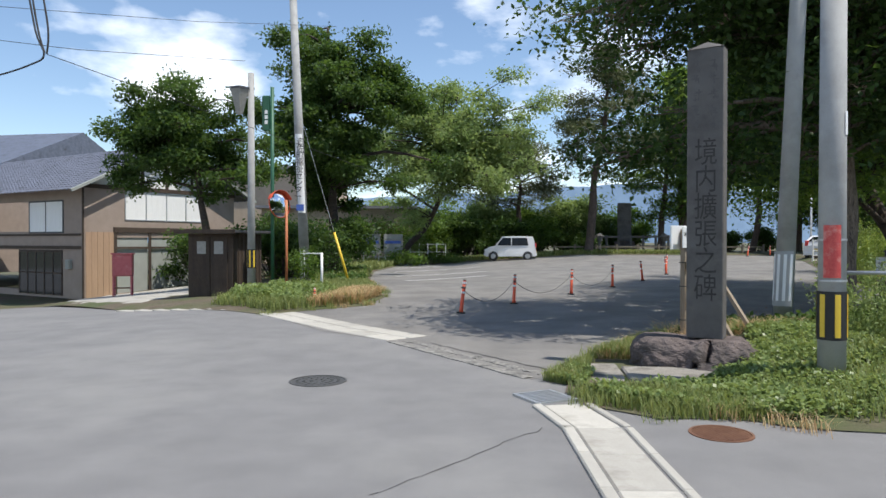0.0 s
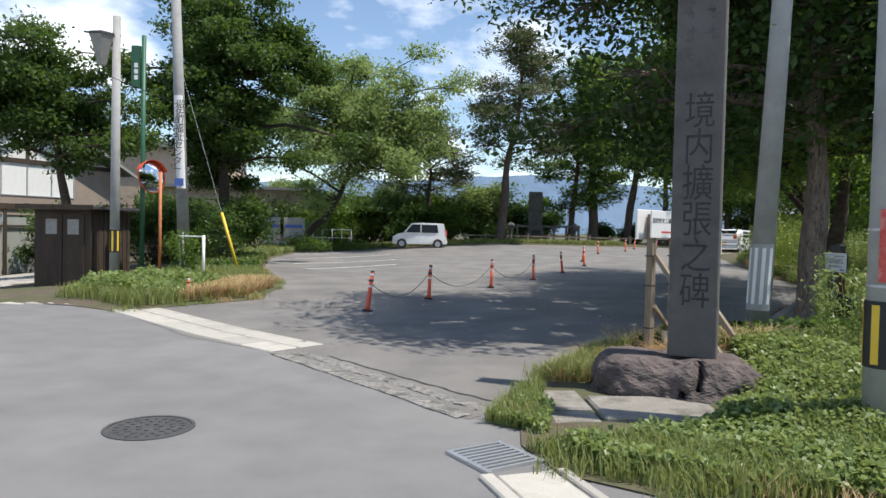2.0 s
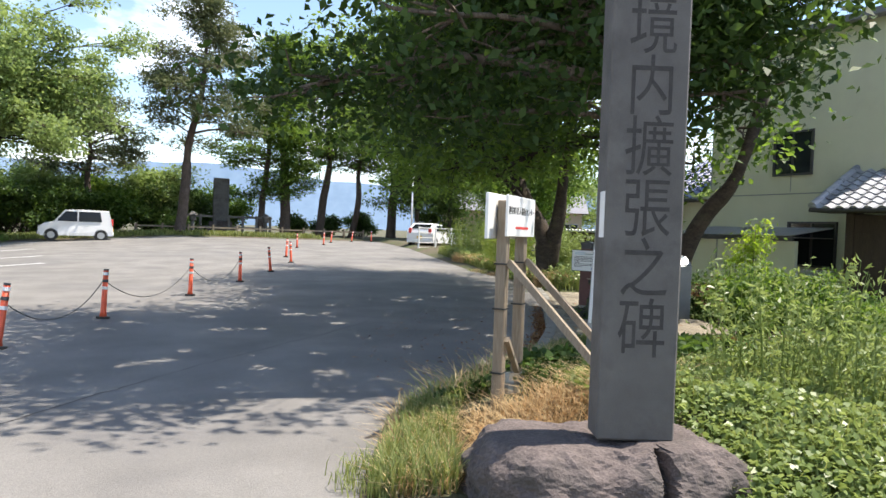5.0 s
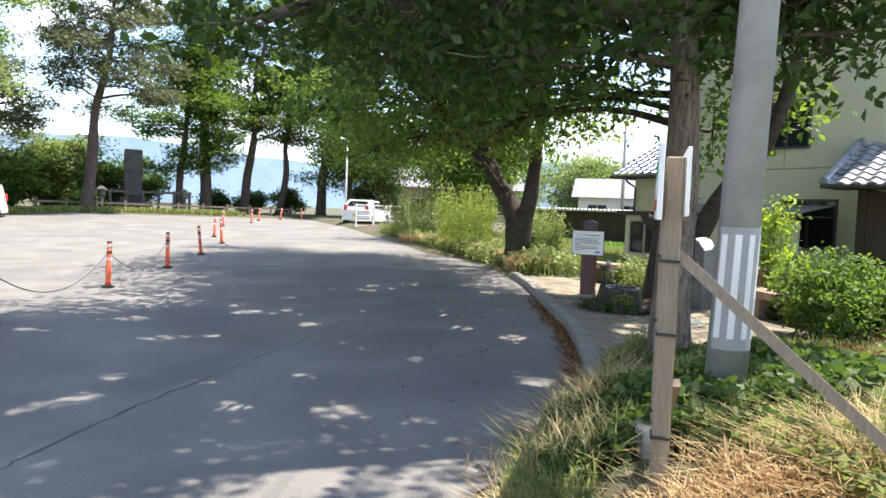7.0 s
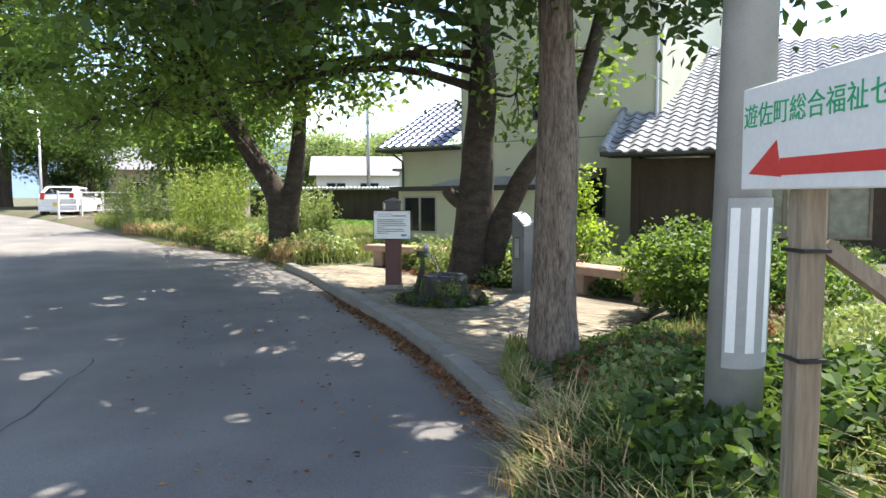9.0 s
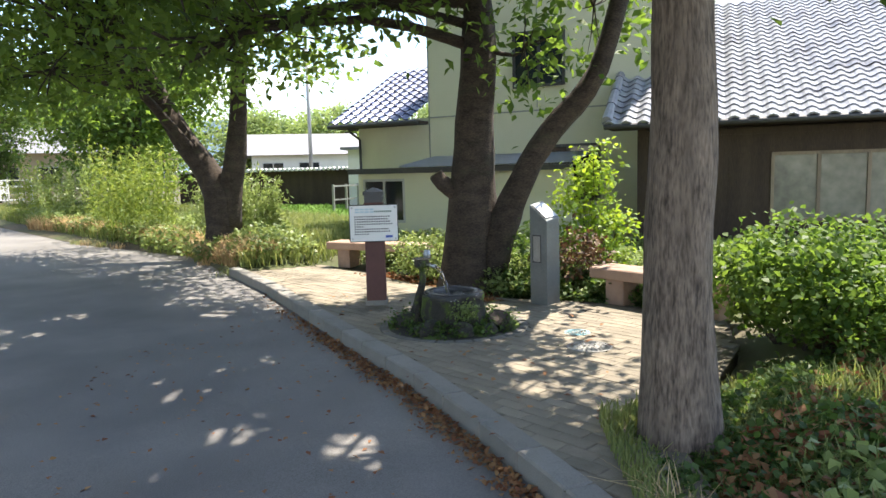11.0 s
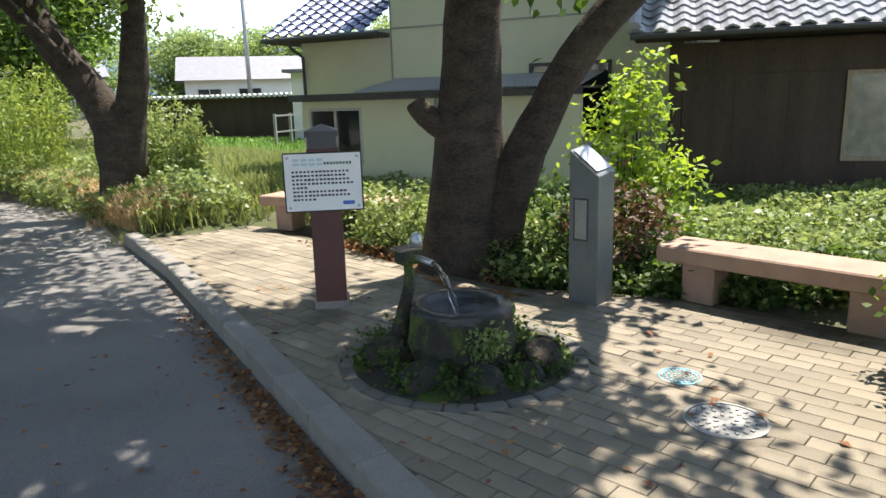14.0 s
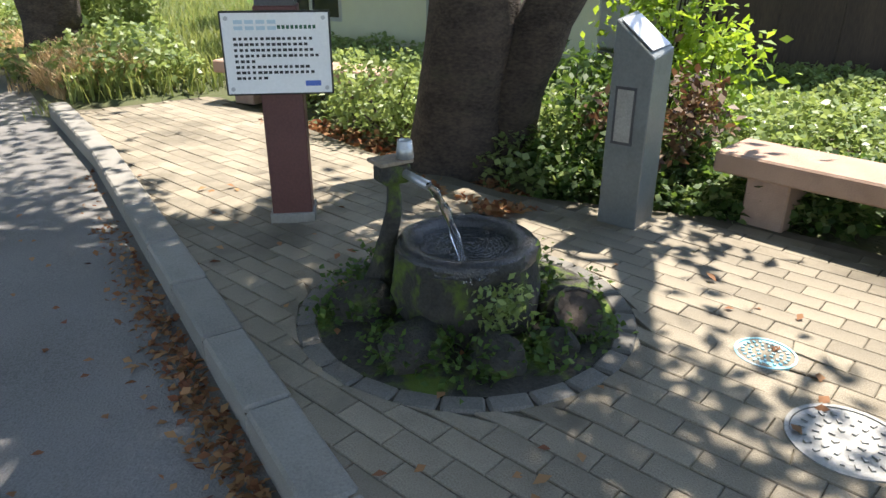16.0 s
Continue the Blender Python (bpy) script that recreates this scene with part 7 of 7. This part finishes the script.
carpet("weeds", [(4.4, 11.0), (6.0, 11.2), (8.8, 10.6), (8.6, 11.8), (7.0, 12.5), (5.6, 11.9)], 11000, 0.05, 0.14, LEAF_DARK, "low dark weeds under the tree")
carpet("weeds", [(8.0, 10.6), (9.4, 10.2), (10.2, 11.0), (9.0, 11.4)], 3500, 0.06, 0.2, LEAF_RED, "withered reddish weeds")
BACK_V = [(10.85, 12.6), (11.0, 14.4), (11.9, 15.8), (12.9, 17.2), (13.5, 18.0), (16.0, 18.5), (15.2, 13.6), (15.0, 9.0), (10.6, 10.8)]
carpet("ivy", BACK_V, 60000, 0.06, 0.28, LEAF_IVY, "tangled weeds and ivy behind the benches")
carpet("ivy", [(10.85, 12.6), (11.0, 14.4), (11.5, 14.6), (11.6, 12.4), (11.2, 10.8), (10.7, 10.9)], 9000, 0.06, 0.3, LEAF_DARK, "dark ivy behind the bench")
carpet("litter", [(10.9, 14.2), (10.5, 14.6), (11.6, 15.9), (12.3, 17.2), (12.6, 17.0), (11.9, 15.5)], 2200, 0.06, 0.04, LITTER, "fallen brown leaves under the cherry")
FAR_V = [(12.3, 19.2), (13.4, 18.2), (16.5, 18.8), (20, 21), (24, 30), (22, 38), (18.9, 34.0), (15.1, 25.6), (14.1, 21.5)]
turf("grass", FAR_V, 42000, 0.26, GRASS, "long green grass on the verge", width=0.011)
turf("dry_grass", [(12.4, 19.4), (13.2, 19.0), (15.2, 23.5), (17.5, 30), (16.9, 30), (14.2, 22.2)], 9000, 0.3, GRASS_DRY, "dry weeds at the verge's edge", width=0.009, lean=0.7)
carpet("weeds", [(12.4, 19.2), (13.4, 18.4), (16.5, 22), (19, 31), (17.2, 30.5), (14.6, 24)], 20000, 0.085, 0.45, LEAF_IVY, "leafy weeds on the verge")
LAWN = [(16, 20.5), (20, 20.5), (27, 23), (26, 30), (20, 30), (17, 25)]
turf("grass", LAWN, 24000, 0.14, surf("lawn_green", (0.16, 0.30, 0.045), (0.24, 0.40, 0.07), 0.8, 3, 30, 0), "bright mown lawn", width=0.02)
LEFT_V = [(-3.8, 15.4), (-3.0, 16.4), (-2.1, 17.3), (-1.8, 20.3), (-2.8, 24.8), (-5.0, 25), (-5.6, 20.5), (-5.8, 17.2)]
lz = lambda XY: gz(XY[:, 0], XY[:, 1]) + 0.07
turf("grass", LEFT_V, 15000, 0.26, GRASS, "weeds and grass at the entrance", lz, 0.01)
turf("dry_grass", [(-3.2, 16.3), (-2.1, 17.4), (-1.8, 20.2), (-2.6, 20.0), (-3.0, 17.6)], 7000, 0.26, GRASS_DRY, "dry yellow grass at the entrance", lz, 0.01, 0.8)
carpet("weeds", [(-5.6, 17.2), (-3.2, 16.4), (-2.8, 18.5), (-4.0, 20.5), (-5.4, 20)], 9000, 0.09, 0.4, LEAF_IVY, "leafy weeds round the poles", zf=lz)
turf("grass", [(-3.1, 28), (-3.7, 36), (-2.8, 46.3), (2.4, 49.7), (8, 50.3), (14, 50.8), (20, 50.2), (20, 53), (-6, 54), (-8, 40), (-5, 27)], 26000, 0.3, GRASS, "grass along the car park edge", lz, 0.03)
carpet("litter", [(-2.7, 25), (-3.2, 28), (-3.8, 36), (-5, 36), (-4.5, 25)], 5000, 0.12, 0.3, LEAF_DARK, "dark undergrowth below the trees", zf=lz)

carpet("creeper", [(4.0, 10.1), (5.0, 9.9), (6.6, 9.9), (6.9, 10.9), (5.8, 11.4), (4.6, 11.1), (3.9, 10.8)], 6500, 0.085, 0.22, LEAF_DARK, "broad-leaved creeper tangled round the sign posts")
carpet("weeds", [(3.1, 10.6), (3.8, 10.5), (5.3, 11.6), (6.3, 12.3), (5.5, 11.95), (4.4, 11.6)], 5000, 0.06, 0.14, LEAF_DARK, "mixed dark weeds along the asphalt")
turf("dry_grass", [(3.5, 10.5), (4.6, 11.2), (5.6, 11.7), (5.2, 11.85), (4.2, 11.4), (3.4, 10.9)], 450, 0.26, GRASS_DRY, "long arching dry grass among the weeds", lean=1.3, width=0.005)
turf("grass", [(3.4, 10.4), (4.6, 11.0), (5.8, 11.6), (5.2, 11.9), (4.2, 11.5), (3.2, 10.9)], 800, 0.22, GRASS, "long arching grass among the weeds", lean=1.2, width=0.006)
carpet("litter", [(5.6, 11.2), (7.2, 10.4), (9.0, 10.2), (8.6, 11.2), (7.4, 11.9), (6.4, 12.2)], 4200, 0.07, 0.12, LITTER, "withered leaves and stalks under the bush")

def tall_weed(base, h, r, n, leaf, label, seed, size=0.07, category="weeds"):
    rng = np.random.default_rng(seed)
    ob = thing("tall_weeds", pose(*base), label, category, "clumps of tall weeds")
    bm = bmesh.new()
    P = []
    for k in range(n):
        a, d = rng.uniform(0, 2 * math.pi), r * math.sqrt(rng.uniform(0, 1))
        x, y = d * math.cos(a), d * math.sin(a)
        hh = h * rng.uniform(0.65, 1.1)
        tx, ty = x * 1.35 + rng.normal(0, 0.05), y * 1.35 + rng.normal(0, 0.05)
        tube(bm, [(x, y, -0.03), ((x + tx) / 2, (y + ty) / 2, hh * 0.55), (tx, ty, hh)], [0.006, 0.005, 0.002], 4, cap=False)
        f = rng.uniform(0.15, 1, 46)
        P.append(np.column_stack([x + (tx - x) * f, y + (ty - y) * f, hh * f]) + rng.normal(0, 0.035, (46, 3)))
    part("stem", bm, leaf, ob)["kind"] = "stuff"
    mesh_part("foliage", leaves("foliage", np.concatenate(P), size, rng, 0.2, 0.3, -0.2), leaf, ob)
    return ob


tall_weed((5.5, 9.0, 0.3), 1.05, 0.5, 44, LEAF_IVY, "tall feathery green weeds on the bank", 1)
tall_weed((5.7, 7.6, 0.3), 0.8, 0.45, 34, LEAF_IVY, "tall feathery green weeds on the bank", 2)
tall_weed((5.2, 8.3, 0.3), 0.8, 0.25, 16, LEAF_IVY, "tall weeds behind the pole", 3)
for k, (x, y, h, r, lf) in enumerate(((15.4, 24.2, 1.9, 0.8, LEAF_GOLD), (16.6, 26.0, 2.1, 0.9, LEAF_GOLD), (15.8, 22.2, 1.5, 0.7, LEAF_IVY), (17.5, 28.5, 1.8, 0.9, LEAF_IVY), (15.3, 21.0, 1.3, 0.5, LEAF_IVY), (18.6, 31.5, 1.7, 0.9, LEAF_GOLD))):
    tall_weed((x, y, float(gz(x, y)) + 0.15), h, r, 60, lf, "tall yellow-green weeds on the verge", 10 + k, 0.11)
bush("hydrangea", (9.15, 11.5, 0.2), [(0, 0, 0.55, 0.7, 0.6, 0.5, 190), (0.55, 0.3, 0.45, 0.45, 0.4, 0.42, 90), (0.45, -0.55, 0.5, 0.65, 0.6, 0.48, 150), (-0.35, -0.5, 0.35, 0.5, 0.5, 0.35, 80), (0.1, -1.2, 0.4, 0.7, 0.6, 0.4, 110)], LEAF_MID, 0.062, "dense green hydrangea bush beside the tree", 5, 22, 0.07, wide=0.7)
bush("sapling", (12.5, 13.75, 0.2), [(0, 0, 0.8, 0.35, 0.4, 0.7, 60), (-0.1, -0.35, 0.5, 0.35, 0.35, 0.4, 36), (0.15, -0.1, 1.45, 0.22, 0.25, 0.35, 18)], LEAF_BRIGHT, 0.085, "bright green sapling behind the pillar", 6, 18, 0.11)
bush("shrub", (11.6, 13.75, 0.2), [(0, 0, 0.35, 0.4, 0.45, 0.35, 60)], LEAF_RED, 0.07, "reddish withered shrub behind the pillar", 7, 14, 0.08)
bush("shrub", (12.2, 15.9, 0.2), [(0, 0, 0.3, 0.4, 0.5, 0.3, 60)], LEAF_IVY, 0.07, "leafy shrub by the bench end", 9, 14, 0.08)
bush("shrub", (11.9, 14.3, 0.2), [(0, 0, 0.35, 0.5, 0.5, 0.4, 70)], LEAF_DARK, 0.08, "dark shrub behind the cherry", 10, 14, 0.1)
bush("shrub", (-4.35, 21.6, 0.05), [(0, 0, 0.75, 0.5, 0.4, 0.75, 90)], LEAF_MID, 0.08, "leafy shrub between the poles", 11, 14, 0.09)
bush("shrub", (-5.0, 28.5, 0.1), [(0, 0, 1.2, 1.3, 0.9, 1.2, 120)], LEAF_DARK, 0.14, "dark undergrowth below the evergreen", 12, 14, 0.15)
bush("shrub", (-2.4, 44.0, 0.1), [(0, 0, 0.5, 1.4, 0.9, 0.5, 90), (2.5, 4, 0.4, 1.6, 0.8, 0.4, 90)], LEAF_MID, 0.14, "low shrubs by the notice board", 13, 14, 0.15)

# tufts along the edges of the asphalt
for edge in (VERGE[6:9], VERGE[20:34], VERGE_L[:6]):
    for (x0, y0), (x1, y1) in zip(edge, edge[1:]):
        L = math.hypot(x1 - x0, y1 - y0)
        for k in range(int(L / 0.5)):
            t = rngv.uniform(0, 1)
            c = np.array((x0 + (x1 - x0) * t, y0 + (y1 - y0) * t))
            XY = c + rngv.normal(0, 0.09, (60, 2))
            stuff("grass_tuft", blades("grass_tuft", XY, gz(XY[:, 0], XY[:, 1]) + 0.01, 0.13, rngv, 0.004, 0.7), GRASS if rngv.uniform() < 0.65 else GRASS_DRY, "small grass tuft at the asphalt edge", "grass")

# cracks and seams in the asphalt
def crack(pts, w, label, seed, lift):
    rng = np.random.default_rng(seed)
    line = []
    for (x0, y0), (x1, y1) in zip(pts, pts[1:]):
        n = max(2, int(math.hypot(x1 - x0, y1 - y0) / 0.12))
        for k in range(n):
            line.append((x0 + (x1 - x0) * k / n + rng.normal(0, 0.014), y0 + (y1 - y0) * k / n + rng.normal(0, 0.014)))
    bm = bmesh.new()
    pv_ = []
    for k, (x, y) in enumerate(line):
        a = line[min(k + 1, len(line) - 1)]
        b = line[max(k - 1, 0)]
        d = Vector((a[0] - b[0], a[1] - b[1], 0)).normalized()
        h = w * rng.uniform(0.3, 1.0)
        z = float(gz(x, y)) + lift
        pv_.append((bm.verts.new((x - d.y * h, y + d.x * h, z)), bm.verts.new((x + d.y * h, y - d.x * h, z))))
    for a, b in zip(pv_, pv_[1:]):
        bm.faces.new((a[0], a[1], b[1], b[0]))
    ob = part("asphalt_crack", bm, CRACK)
    return tagged(ob, label, "crack", kind="structure")


CRACK = surf("crack_fill", (0.045, 0.044, 0.043), (0.075, 0.073, 0.07), 0.95, 8, 90, 0.2)
crack([(-0.47, 4.33), (0.1, 4.97), (0.6, 5.63), (0.95, 6.0)], 0.006, "thin dark crack across the street", 1, 0.004)
crack([(0.0, 11.7), (0.94, 12.56), (2.43, 13.78), (4.47, 15.23), (5.7, 16.2)], 0.009, "long dark seam across the car park", 2, 0.008)
crack([(-0.2, 10.9), (0.7, 9.5), (1.5, 8.4)], 0.02, "broken joint along the entrance channel", 3, 0.010)

for k, (x, y, w, h) in enumerate(((-8.0, 33.5, 2.0, 3.2), (-6.2, 36.5, 1.8, 3.0), (-9.5, 39.0, 2.2, 3.6), (-11.8, 35.0, 2.2, 3.6), (-6.8, 43.0, 1.6, 2.6))):
    bush("shrub", (x, y, float(gz(x, y))), crown(rng, (0, 0, h * 0.5), (w, w * 0.8, h * 0.5), 16, 0.75, 26), LEAF_DARK, 0.2, "dark undergrowth behind the evergreen", 200 + k, 14, 0.2, group="undergrowth behind the evergreen")

# fallen leaves along the kerb
KL = []
for (x0, y0), (x1, y1) in zip(KERB, KERB[1:]):
    n = int(430 * math.hypot(x1 - x0, y1 - y0))
    t = rngv.uniform(0, 1, n)
    off = np.abs(rngv.normal(0, 0.085, n)) + 0.03
    dx, dy = (x1 - x0) / math.hypot(x1 - x0, y1 - y0), (y1 - y0) / math.hypot(x1 - x0, y1 - y0)
    KL.append(np.column_stack([x0 + (x1 - x0) * t - dy * off, y0 + (y1 - y0) * t + dx * off, 0.012 + rngv.uniform(0, 0.015, n)]))
KL = np.concatenate(KL)
stuff("fallen_leaves", leaves("fallen_leaves", KL, 0.042, rngv, 1.4, 0.6), LITTER, "fallen brown and red leaves along the kerb", "leaves")
PL = scatter([(6.4, 13.0), (9.0, 16.0), (11, 17.5), (10.4, 14.5), (9.8, 12.4), (8.0, 12.4)], 90, rngv)
stuff("fallen_leaves", leaves("fallen_leaves", np.column_stack([PL, np.full(90, PLAZA_Z + 0.006)]), 0.055, rngv, 2.5, 0.6), LITTER, "scattered fallen leaves on the pavers", "leaves")
RL = scatter([(3.5, 11.5), (6.0, 13.2), (8.2, 15.2), (10, 17.5), (7, 17), (4, 14)], 300, rngv)
stuff("fallen_leaves", leaves("fallen_leaves", np.column_stack([RL, gz(RL[:, 0], RL[:, 1]) + 0.01]), 0.045, rngv, 2.5, 0.6), LITTER, "scattered fallen leaves on the asphalt", "leaves")

# ---- pavers ----
pa = math.atan2(0.9, 0.43)
ca, sa = math.cos(pa), math.sin(pa)
BL, BW = 0.222, 0.111
bmp = boxes((-BL / 2 + 0.0016, BL / 2 - 0.0016, -BW / 2 + 0.0016, BW / 2 - 0.0016, -0.05, 0.0))
bmesh.ops.bevel(bmp, geom=[e for e in bmp.edges if all(v.co.z > -0.01 for v in e.verts)], offset=0.004, segments=1, affect="EDGES")
paver_me = bpy.data.meshes.new("paver")
bmp.to_mesh(paver_me)
bmp.free()
paver_me.materials.append(PAVER)
pv = np.array([v.co[:] for v in paver_me.vertices])
pf = [list(p.vertices) for p in paver_me.polygons]
spots = []
for i in range(-45, 45):
    for j in range(-70, 70):
        u, v = (i + (0.5 if j % 2 else 0)) * BL, j * BW
        spots.append((8.8 + u * ca - v * sa, 14.0 + u * sa + v * ca))
spots = np.array(spots)
dd, _, _, ins = poly_dist(spots[:, 0], spots[:, 1], PLAZA)
kd = np.min([np.hypot(spots[:, 0] - a, spots[:, 1] - b) - r for a, b, r in ((basin_c[0], basin_c[1], 0.71), (8.94, 13.08, 0.20), (9.42, 13.27, 0.125))], axis=0)
ok = ins & (dd > 0.115) & (kd > -0.09)
spots, kd = spots[ok], kd[ok]
WELLS = ((basin_c[0], basin_c[1], 0.727), (8.94, 13.08, 0.195), (9.42, 13.27, 0.12))
near = np.argsort(np.hypot(spots[:, 0] - 8.5, spots[:, 1] - 13.9))
rest_v, rest_f = [], []
for r, k in enumerate(near):
    x, y = spots[k]
    z = PLAZA_Z + random.uniform(-0.0025, 0.0025)
    if r < 300 and kd[k] > 0.13:
        o = new("paver", paver_me)
        o.parent = plaza
        o.matrix_basis = Matrix.Translation((x, y, z)) @ Matrix.Rotation(pa, 4, "Z")
    else:
        b = len(rest_v)
        for q in pv:
            vx, vy = x + q[0] * ca - q[1] * sa, y + q[0] * sa + q[1] * ca
            for wx, wy, wr in WELLS:
                # pavers are cut to the round edges
                dw = math.hypot(vx - wx, vy - wy)
                if dw < wr:
                    vx, vy = wx + (vx - wx) * wr / dw, wy + (vy - wy) * wr / dw
            rest_v.append((vx, vy, z + q[2]))
        rest_f += [[b + i for i in f] for f in pf]
me = bpy.data.meshes.new("pavers")
me.from_pydata(rest_v, [], rest_f)
rest = mesh_part("pavers", me, PAVER, plaza)
rest["kind"] = "stuff"
